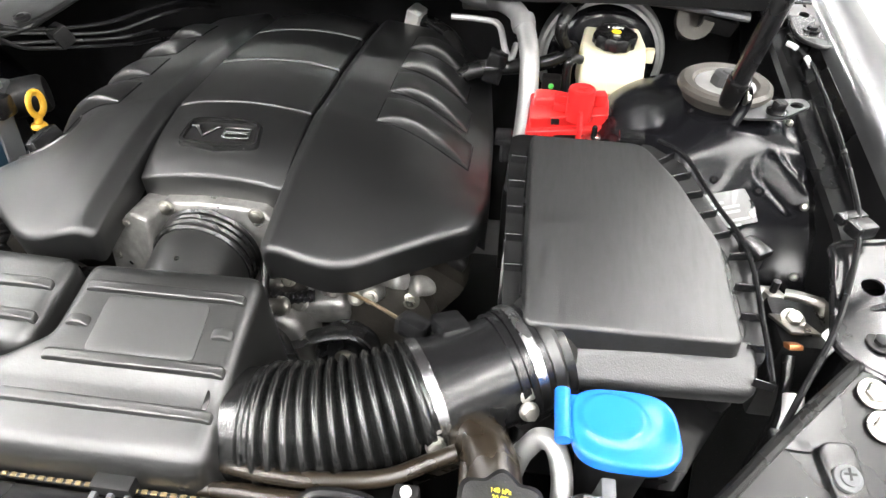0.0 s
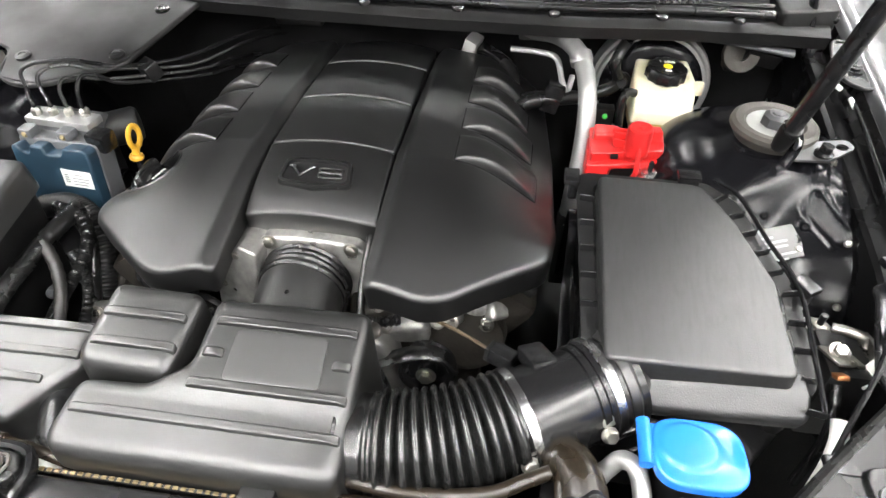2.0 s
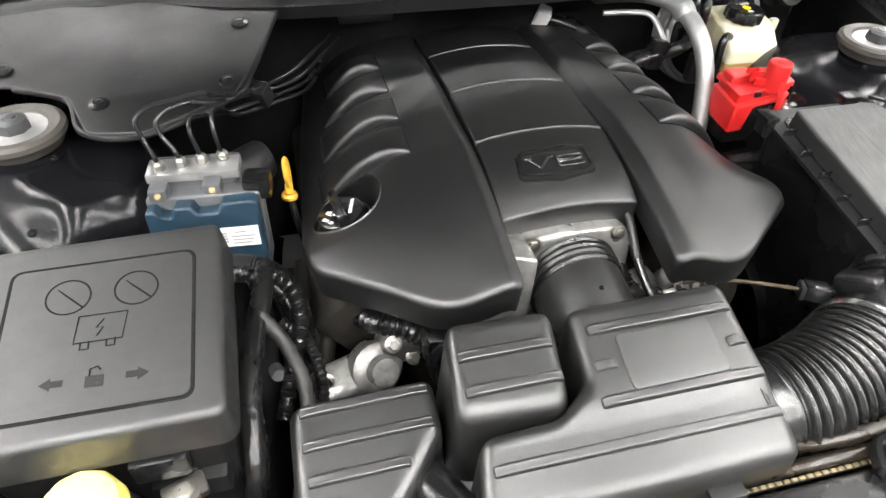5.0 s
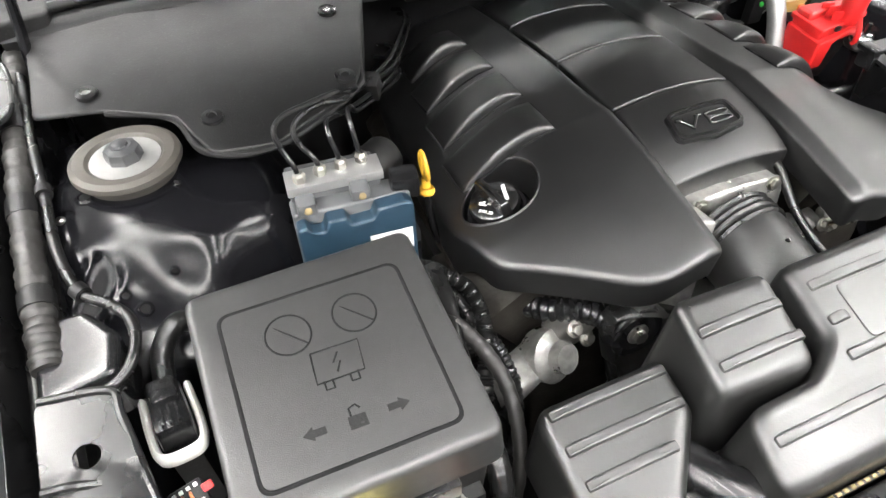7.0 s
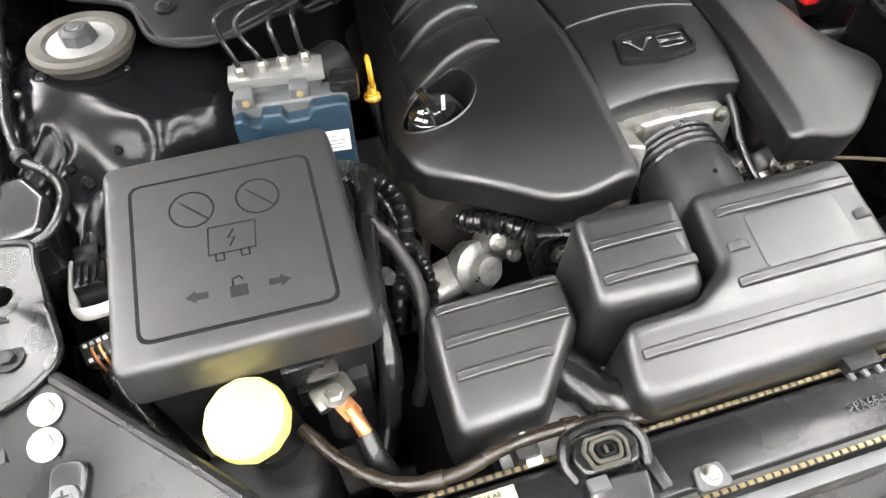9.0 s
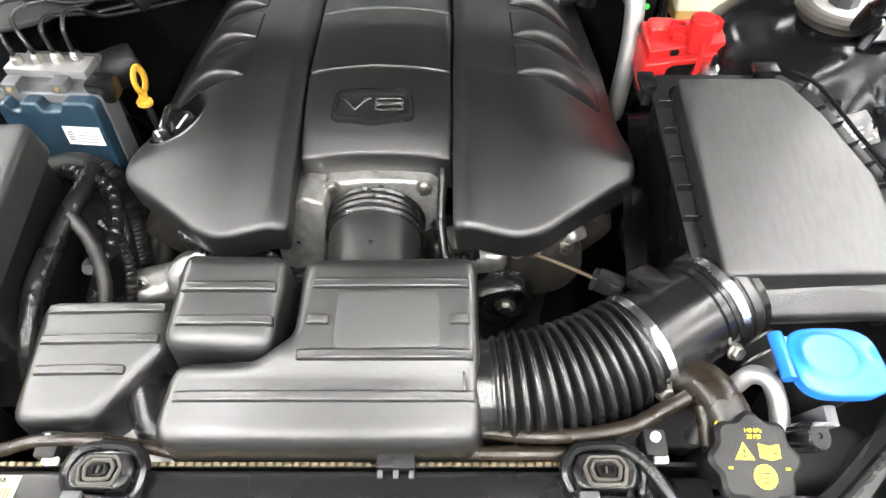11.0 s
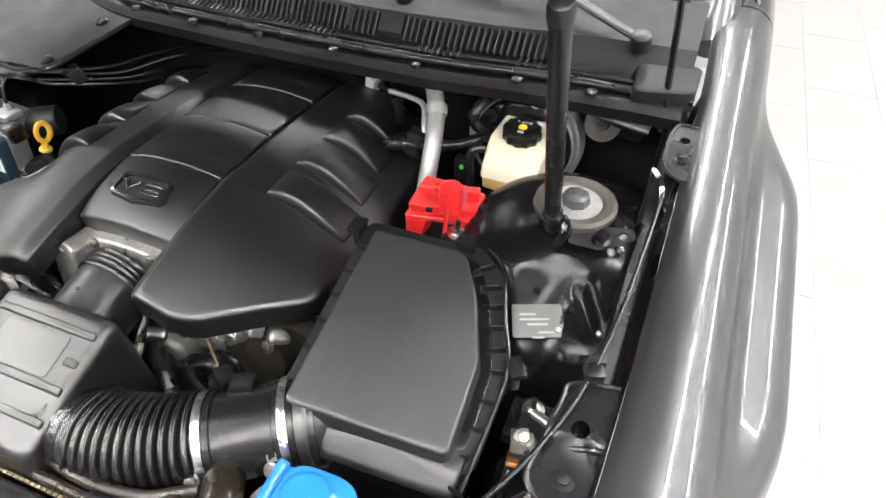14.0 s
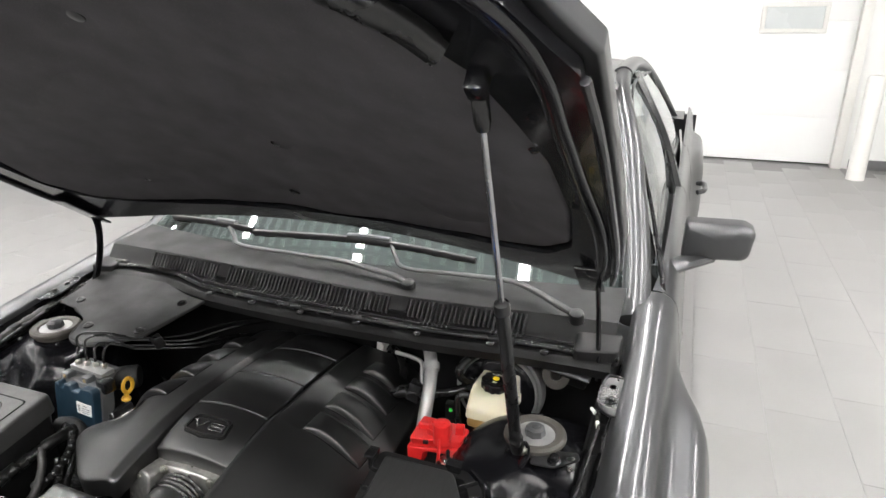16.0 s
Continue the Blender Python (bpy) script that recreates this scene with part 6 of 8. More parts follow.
# ---- left of the bay ----
def fuse_box():
    f = thing("fuse_box", (-0.50, 0.50, 0.62), "black plastic fuse and battery box with a square lid", "fuse box")
    top = lambda x, y: 0.8605 + 0.142 * (y - 0.40) - 0.055 * (x + 0.39)
    quad = [(-0.597, 0.380), (-0.381, 0.387), (-0.383, 0.609), (-0.600, 0.594)]
    out = dense(rounded(quad, 0.014, 6), 0.015)
    lid = part("lid", pillow(out, top, lambda x, y: top(x, y) - 0.042, 0.007, 14, 0.004), BOXLID, f, "square grained lid", 36)
    inner = rounded([(-0.572, 0.406), (-0.411, 0.409), (-0.411, 0.570), (-0.573, 0.562)], 0.010, 5)
    c = Vector((-0.492, 0.487))
    groove = lambda k: [(c.x + (x - c.x) * k, c.y + (y - c.y) * k) for x, y in inner]
    part("lid_panel", plate(dense(groove(1.0), 0.02), [], 0.0016, None, lambda x, y: top(x, y) - 0.0006), BOXLID, lid)
    # The groove is not cut: a flat black line paints its shade.
    line = dense(groove(1.018), 0.012)
    part("lid_groove_shade", tube([(x, y, top(x, y) + 0.0001) for x, y in line + line[:1]], 0.0022, 6, 1, flat=0.35, smooth=False), DEAD, lid, "flat black line for the shade in the moulded groove")
    n = (0, -0.13, 1)
    for x, y in ((-0.522, 0.528), (-0.462, 0.531)):
        bm = tube([(x + 0.0195 * math.cos(t), y + 0.0195 * math.sin(t), top(x + 0.0195 * math.cos(t), y + 0.0195 * math.sin(t)) + 0.0011) for t in (2 * math.pi * i / 30 for i in range(31))], 0.0009, 6, 1, flat=0.6, smooth=False)
        tube([(x - 0.014, y + 0.014, top(x, y + 0.014) + 0.0011), (x + 0.014, y - 0.014, top(x, y - 0.014) + 0.0011)], 0.0009, 6, 1, bm, 0.6, False)
        part("warning_emblem", bm, DEAD, lid, "embossed prohibition ring")
    def stroke(pts, name="emblem"):
        part(name, tube([(x, y, top(x, y) + 0.0011) for x, y in pts], 0.0009, 6, 1, flat=0.6, smooth=False), DEAD, lid)
    stroke([(-0.510, 0.504), (-0.468, 0.505), (-0.471, 0.476), (-0.512, 0.475), (-0.510, 0.504)])
    stroke([(-0.506, 0.476), (-0.506, 0.468), (-0.499, 0.468), (-0.499, 0.476)])
    stroke([(-0.484, 0.476), (-0.484, 0.469), (-0.477, 0.469), (-0.477, 0.477)])
    stroke([(-0.488, 0.499), (-0.494, 0.490), (-0.488, 0.490), (-0.493, 0.481)])
    for x, s in ((-0.525, -1), (-0.456, 1)):
        bm = plate([(x - s * 0.009, 0.4335), (x + s * 0.001, 0.4335), (x + s * 0.001, 0.4305), (x + s * 0.010, 0.4365), (x + s * 0.001, 0.4425), (x + s * 0.001, 0.4395), (x - s * 0.009, 0.4395)], [], 0.0007, None, lambda x, y: top(x, y) + 0.0009)
        part("arrow_emblem", bm, MATT, lid)
    bm = plate([(-0.498, 0.429), (-0.483, 0.429), (-0.483, 0.440), (-0.498, 0.440)], [], 0.0007, None, lambda x, y: top(x, y) + 0.0009)
    part("lock_emblem", bm, MATT, lid)
    stroke([(-0.495, 0.440), (-0.495, 0.447), (-0.489, 0.449), (-0.486, 0.445)])
    out = dense(rounded([(-0.590, 0.384), (-0.388, 0.390), (-0.387, 0.606), (-0.597, 0.593)], 0.014, 5), 0.02)
    part("case", pillow(out, lambda x, y: top(x, y) - 0.043, 0.56, 0.003, 4, -0.012), MATT, f)
    part("lid_catch", boxy((0.05, 0.014, 0.03), Matrix.Translation((-0.45, 0.383, 0.80)), 0.003), SMOOTH, f)
    # fused link connector with its white collar
    k = thing("power_connector", (-0.643, 0.545, 0.70), "black power connector in a white plastic collar", "connector")
    m = pose(-0.643, 0.545, 0.797, -12, 4, 8)
    part("body", boxy((0.032, 0.066, 0.05), m, 0.006), SMOOTH, k)
    bm = boxy((0.024, 0.030, 0.012), m @ Matrix.Translation((0, 0.012, 0.027)), 0.003)
    for q in (-0.007, 0, 0.007):
        boxy((0.003, 0.026, 0.006), m @ Matrix.Translation((q, -0.018, 0.026)), 0.001, bm=bm)
    part("lever", bm, SMOOTH, k)
    wc = tube([m @ Vector(q) for q in ((-0.021, 0.034, 0.004), (-0.022, -0.010, 0.0), (-0.018, -0.040, 0.0), (0.0, -0.046, 0.0), (0.018, -0.040, 0.0), (0.022, -0.010, 0.0), (0.021, 0.034, 0.004))], 0.0040, 8, flat=2.2)
    part("white_collar", wc, WHITEP, k, "white plastic collar")
    part("cable", tube([(-0.645, 0.585, 0.80), (-0.640, 0.615, 0.815), (-0.618, 0.632, 0.83), (-0.59, 0.64, 0.80)], 0.011, 12), RUBBER, k)
    part("foot", boxy((0.03, 0.05, 0.12), Matrix.Translation((-0.643, 0.545, 0.725)), 0.004), MATT, k)
    p = thing("wiring_plug", (-0.640, 0.475, 0.74), "small black wiring plug with a red lock tab", "wiring plug")
    part("plug_body", boxy((0.030, 0.024, 0.030), pose(-0.643, 0.474, 0.778, 25, 0, 15), 0.003), MATT, p)
    bm = bmesh.new()
    for i in range(4):
        for j in (-0.0075, 0.0075):
            boxy((0.0035, 0.0035, 0.003), pose(-0.643, 0.474, 0.778, 25, 0, 15) @ Matrix.Translation((-0.0095 + 0.0063 * i, j, 0.0155)), 0.0006, bm=bm)
    part("terminal_row", bm, WHITEP, p, "white terminal pins")
    for i in (-0.004, 0.003):
        part("lead", tube([pose(-0.643, 0.474, 0.778, 25, 0, 15) @ Vector(q) for q in ((i, 0.004, 0.014), (i, 0.0, 0.021), (i + 0.001, -0.012, 0.020), (i + 0.002, -0.022, 0.010))], 0.0014, 6), COPPER, p)
    part("lock_tab", boxy((0.010, 0.008, 0.008), pose(-0.625, 0.474, 0.790, 25, 0, 15), 0.002), RED, p, "red lock tab")
    part("harness", tube([(-0.640, 0.465, 0.775), (-0.630, 0.435, 0.76), (-0.610, 0.40, 0.72), (-0.59, 0.37, 0.66)], 0.009, 10), RUBBER, p)


def battery_lead():
    b = thing("battery_lead", (-0.432, 0.365, 0.74), "copper battery lug bolted down on a black cable", "battery lead")
    part("post", lathe([(0, -0.06), (0.014, -0.06), (0.012, 0.0), (0.012, 0.01), (0, 0.01)], Matrix.Translation((-0.434, 0.363, 0.765)), 18), MATT, b)
    m = pose(-0.428, 0.352, 0.776, 0, 0, -62)
    part("lug", boxy((0.034, 0.018, 0.004), m, 0.002), COPPER, b)
    part("lug_barrel", tube([(-0.423, 0.345, 0.776), (-0.418, 0.332, 0.772), (-0.414, 0.322, 0.765)], 0.007, 12), COPPER, b)
    part("clamp", boxy((0.040, 0.026, 0.010), pose(-0.436, 0.368, 0.772, 0, 0, 20), 0.004), ZINC, b)
    part("nut", bolt((-0.434, 0.362, 0.779), (0, 0, 1), 0.009, 0.009), ZINC, b)
    part("cable", tube([(-0.415, 0.323, 0.766), (-0.408, 0.30, 0.75), (-0.39, 0.28, 0.70), (-0.37, 0.28, 0.62)], 0.010, 12), RUBBER, b)
    s = thing("isolator_nut", (-0.437, 0.398, 0.74), "plated nut on a black base by the fuse box", "nut")
    part("base", boxy((0.07, 0.04, 0.03), Matrix.Translation((-0.434, 0.398, 0.752)), 0.004), MATT, s)
    part("nut", bolt((-0.437, 0.398, 0.768), (0, 0, 1), 0.009, 0.008, 1.4), ZINC, s)
    # harness beside the box
    h = thing("wiring_harness", (-0.36, 0.50, 0.70), "thick taped black wiring harness beside the fuse box", "wiring harness")
    part("main_loom", tube([(-0.352, 0.62, 0.80), (-0.357, 0.57, 0.800), (-0.368, 0.52, 0.79), (-0.376, 0.45, 0.775), (-0.375, 0.40, 0.75), (-0.385, 0.37, 0.70), (-0.40, 0.36, 0.62)], lambda q: 0.0125 + 0.0003 * math.sin(q * 160), 12, 14), RUBBER, h)
    part("side_loom", tube([(-0.395, 0.628, 0.79), (-0.360, 0.615, 0.79), (-0.330, 0.59, 0.765), (-0.320, 0.55, 0.72), (-0.315, 0.50, 0.65)], lambda q: 0.010 + 0.0006 * math.sin(q * 220), 10, 20), RUBBER, h)
    part("braided_sleeve", tube([(-0.43, 0.642, 0.775), (-0.385, 0.640, 0.785), (-0.345, 0.625, 0.775), (-0.325, 0.595, 0.74), (-0.325, 0.56, 0.68)], lambda q: 0.018 + 0.0008 * math.sin(q * 300), 14, 24), MATT, h)
    part("convoluted_tube", tube([(-0.372, 0.60, 0.795), (-0.345, 0.605, 0.800), (-0.322, 0.585, 0.79), (-0.318, 0.55, 0.765), (-0.335, 0.51, 0.735), (-0.352, 0.47, 0.70)], lambda q: 0.0090 + 0.0010 * math.sin(q * 420), 10, 30), RUBBER, h, "ribbed loom tube")
    part("convoluted_tube", tube([(-0.342, 0.560, 0.765), (-0.312, 0.535, 0.745), (-0.305, 0.490, 0.705), (-0.330, 0.445, 0.66)], lambda q: 0.0075 + 0.0009 * math.sin(q * 330), 10, 26), RUBBER, h, "ribbed loom tube")
    part("taped_branch", tube([(-0.360, 0.545, 0.800), (-0.336, 0.520, 0.770), (-0.322, 0.480, 0.735), (-0.330, 0.43, 0.69), (-0.35, 0.40, 0.63)], lambda q: 0.0085 + 0.0005 * math.sin(q * 95), 10, 14), TAPE, h, "cloth-taped branch")
    part("tape_end", lathe([(0, -0.008), (0.008, -0.008), (0.009, 0.0), (0.008, 0.008), (0, 0.008)], basis((-0.352, 0.512, 0.735), (0.3, -1, 0.3)), 12), GREYP, h)
    part("loom_clip", boxy((0.02, 0.02, 0.02), pose(-0.318, 0.474, 0.70, 20, 10, 30), 0.004), SMOOTH, h)


def abs_unit():
    a = thing("brake_control_unit", (-0.42, 0.72, 0.70), "brake control unit with slate blue case and alloy valve block", "control unit")
    out = [(-0.066, -0.10), (0.066, -0.10), (0.066, 0.012, 0.012), (0.056, 0.016, 0.004), (0.024, 0.014, 0.004), (0.019, 0.002, 0.004), (-0.006, 0.001, 0.004), (-0.011, 0.012, 0.004), (-0.032, 0.012, 0.004), (-0.037, -0.001, 0.004), (-0.050, 0.0, 0.004), (-0.055, 0.010, 0.004), (-0.066, 0.008, 0.006)]
    m = basis((-0.414, 0.686, 0.843), (-0.08, -1, 0.14), (1, -0.10, 0))
    part("case", pillow(dense(rounded(out, 0.004, 3), 0.01), 0.008, -0.012, 0.004, 3, m=m), NAVY, a, "slate blue plastic case", 30)
    out2 = [(x * 1.02, y + 0.006) for x, y in ((-0.066, -0.10), (0.066, -0.10), (0.066, 0.010), (-0.066, 0.010))]
    part("case_back", pillow(rounded(out2, 0.006), -0.012, -0.045, 0.004, 3, m=m), GREYP, a)
    lab = part("label", boxy((0.050, 0.028, 0.0008), m @ pose(0.036, -0.034, 0.0085, 0, 0, 0), 0), LABEL, a, "white printed label")
    bars("print", [(-0.004, 0.007, 0.014), (-0.008, 0.001, 0.028), (-0.008, -0.004, 0.026), (-0.008, -0.009, 0.024)], m @ Matrix.Translation((0.036, -0.034, 0.0090)), GINK, lab, 0.0016)
    bars("print", [(-0.021, 0.006 - 0.004 * i, 0.008) for i in range(4)], m @ Matrix.Translation((0.036, -0.034, 0.0090)), GINK, lab, 0.0026)
    part("valve_block", boxy((0.104, 0.050, 0.042), pose(-0.421, 0.752, 0.845, 0, 0, -5), 0.003), GREYP, a)
    part("block_top", boxy((0.110, 0.034, 0.012), pose(-0.421, 0.742, 0.868, 0, 0, -5), 0.0015), ALLOY, a, "bright alloy valve block face")
    part("pump_motor", lathe([(0, 0), (0.026, 0), (0.028, 0.004), (0.028, 0.05), (0.024, 0.056), (0, 0.058)], basis((-0.385, 0.768, 0.832), (0.9, 0.55, 0.05)), 28), MATT, a, "round motor can")
    for x in (-0.462, -0.400):
        part("bracket", boxy((0.022, 0.022, 0.016), pose(x, 0.712, 0.862, 0, 0, -5), 0.004), GREYP, a)
        part("bracket_bolt", bolt((x, 0.703, 0.862), (-0.05, -0.8, 0.5), 0.0042, 0.004, 1.3), GOLD, a)
    part("connector", boxy((0.034, 0.03, 0.03), pose(-0.347, 0.712, 0.856, 0, 0, -10), 0.006), SMOOTH, a)
    part("mounting", boxy((0.10, 0.08, 0.20), Matrix.Translation((-0.42, 0.735, 0.72)), 0.01), MATT, a)
    ends = [((-0.460, 0.740), [(-0.470, 0.753, 0.900), (-0.473, 0.760, 0.921), (-0.458, 0.770, 0.930), (-0.43, 0.776, 0.933), (-0.398, 0.784, 0.934), (-0.382, 0.80, 0.922), (-0.35, 0.84, 0.900), (-0.29, 0.91, 0.885), (-0.24, 0.99, 0.885), (-0.215, 1.06, 0.872), (-0.21, 1.125, 0.845)]),
            ((-0.435, 0.744), [(-0.449, 0.757, 0.897), (-0.452, 0.764, 0.914), (-0.438, 0.776, 0.922), (-0.41, 0.787, 0.923), (-0.388, 0.80, 0.912), (-0.35, 0.85, 0.890), (-0.285, 0.915, 0.870), (-0.235, 0.99, 0.872), (-0.205, 1.06, 0.860), (-0.20, 1.125, 0.835)]),
            ((-0.410, 0.746), [(-0.416, 0.754, 0.900), (-0.414, 0.768, 0.910), (-0.40, 0.785, 0.904), (-0.38, 0.81, 0.89), (-0.34, 0.85, 0.878), (-0.28, 0.92, 0.858), (-0.25, 0.99, 0.845), (-0.24, 1.06, 0.82), (-0.24, 1.125, 0.79)]),
            ((-0.385, 0.748), [(-0.389, 0.758, 0.902), (-0.387, 0.775, 0.913), (-0.378, 0.795, 0.904), (-0.365, 0.82, 0.88), (-0.33, 0.86, 0.865), (-0.275, 0.925, 0.845), (-0.255, 0.99, 0.828), (-0.25, 1.06, 0.80), (-0.25, 1.125, 0.77)])]
    for (x, y), rest in ends:
        p = part("brake_pipe", tube([(x, y, 0.868), (x - 0.002, y + 0.002, 0.892)] + [(q[0], q[1], q[2] + 0.012) for q in rest], 0.0030, 8), SMOOTH, a, "black brake pipe")
        part("union_nut", lathe([(0, 0), (0.0075, 0), (0.0075, 0.010), (0.005, 0.013), (0, 0.013)], Matrix.Translation((x, y, 0.873)), 6), ZINC, p, "", 20)
    part("pipe_clip", boxy((0.03, 0.025, 0.03), pose(-0.335, 0.865, 0.893, 20, 0, -30), 0.004), MATT, a)


def left_shield():
    s = thing("plenum_shield", (-0.50, 0.93, 0.88), "dull black plastic plenum shield held by push clips", "shield")
    z = lambda x, y: 0.915 + 0.15 * (y - 0.84) + 0.05 * max(0, x + 0.55) + 0.06 * max(0, y - 0.98)
    out = dense(rounded([(-0.715, 0.905, 0.01), (-0.640, 0.893, 0.012), (-0.568, 0.858, 0.02), (-0.540, 0.785, 0.02), (-0.470, 0.772, 0.03), (-0.362, 0.822, 0.02), (-0.338, 0.868, 0.02), (-0.288, 1.02, 0.02), (-0.30, 1.10), (-0.715, 1.10)], 0.012, 5), 0.025)
    part("panel", pillow(out, z, lambda x, y: z(x, y) - 0.004, 0.003, 16, core=(-0.48, 0.96)), MATT, s, "", 40)
    rim = [(-0.640, 0.895), (-0.572, 0.862), (-0.545, 0.795), (-0.470, 0.775), (-0.365, 0.825), (-0.340, 0.870), (-0.292, 1.02)]
    part("edge_lip", tube([(x, y, z(x, y) - 0.006) for x, y in rim], 0.0045, 8), MATT, s)
    for x, y in ((-0.529, 0.837), (-0.368, 0.845), (-0.655, 0.925), (-0.350, 0.975)):
        part("push_clip", lathe([(0, 0), (0.0125, 0), (0.012, 0.0035), (0.006, 0.005), (0.005, 0.0035), (0, 0.0035)], basis((x, y, z(x, y) + 0.0005), (0, -0.15, 1)), 20), SMOOTH, s, "round push clip")
    g = thing("bulkhead_connector", (-0.15, 1.10, 0.90), "two small yellow-green terminals on the bulkhead", "terminal")
    for x in (-0.175, -0.135):
        part("terminal", boxy((0.016, 0.014, 0.014), pose(x, 1.096, 0.905, 0, 30, 20), 0.003), GOLD if x < -0.15 else ZINC, g)
        part("clip_wire", tube([(x - 0.014, 1.09, 0.913), (x, 1.084, 0.915), (x + 0.014, 1.09, 0.913)], 0.002, 6), ZINC, g)
    part("base", boxy((0.09, 0.05, 0.02), Matrix.Translation((-0.155, 1.11, 0.892)), 0.004), MATT, g)


def left_side_details():
    c = thing("washer_hose", (-0.70, 0.70, 0.85), "thin black hose looping along the inner wing", "hose")
    part("hose", tube([(-0.727, 1.0, 0.93), (-0.722, 0.90, 0.915), (-0.712, 0.80, 0.900), (-0.706, 0.72, 0.885), (-0.690, 0.665, 0.875), (-0.665, 0.64, 0.872), (-0.650, 0.615, 0.868), (-0.652, 0.585, 0.862), (-0.668, 0.565, 0.855), (-0.70, 0.553, 0.852)], 0.0055, 10), RUBBER, c)
    for p, way in (((-0.712, 0.80, 0.900), (0.1, -1, -0.1)), ((-0.690, 0.665, 0.875), (0.5, -0.8, -0.1))):
        part("hose_clip", lathe([(0.004, -0.006), (0.0085, -0.006), (0.0085, 0.006), (0.004, 0.006)], basis(p, way), 16), MATT, c, "black plastic hose clip")
    t = thing("taped_harness", (-0.74, 0.80, 0.87), "thick tape-wrapped black harness along the wing edge", "wiring harness")
    part("loom", tube([(-0.735, 1.06, 0.925), (-0.738, 0.95, 0.912), (-0.736, 0.85, 0.900), (-0.733, 0.75, 0.885), (-0.728, 0.66, 0.87), (-0.725, 0.60, 0.855)], lambda q: 0.0145 + 0.0010 * math.sin(q * 210) + 0.0010 * math.sin(q * 73), 14, 20), TAPE, t)
    for k, (p, q) in enumerate((((-0.7375, 0.93, 0.910), (-0.737, 0.905, 0.907)), ((-0.7345, 0.80, 0.893), (-0.734, 0.775, 0.889)), ((-0.729, 0.68, 0.873), (-0.728, 0.66, 0.870)))):
        part("tape_wrap", tube([p, Vector(p).lerp(Vector(q), 0.5), q], 0.0165, 14, 2), MATT, t, "tight tape wrap")
    b = thing("horn_cover", (-0.70, 0.60, 0.80), "black pressed cover plate beside the strut tower", "cover plate")
    out = dense(rounded([(-0.735, 0.560), (-0.668, 0.572), (-0.664, 0.615), (-0.690, 0.650), (-0.735, 0.650)], 0.012), 0.012)
    part("cover", pillow(out, lambda x, y: 0.862 + 0.10 * (y - 0.6), 0.80, 0.008, 6), SMOOTH, b)
    part("cover_lip", tube([(-0.736, 0.553, 0.842), (-0.70, 0.558, 0.845), (-0.667, 0.566, 0.848)], 0.005, 8), SMOOTH, b)


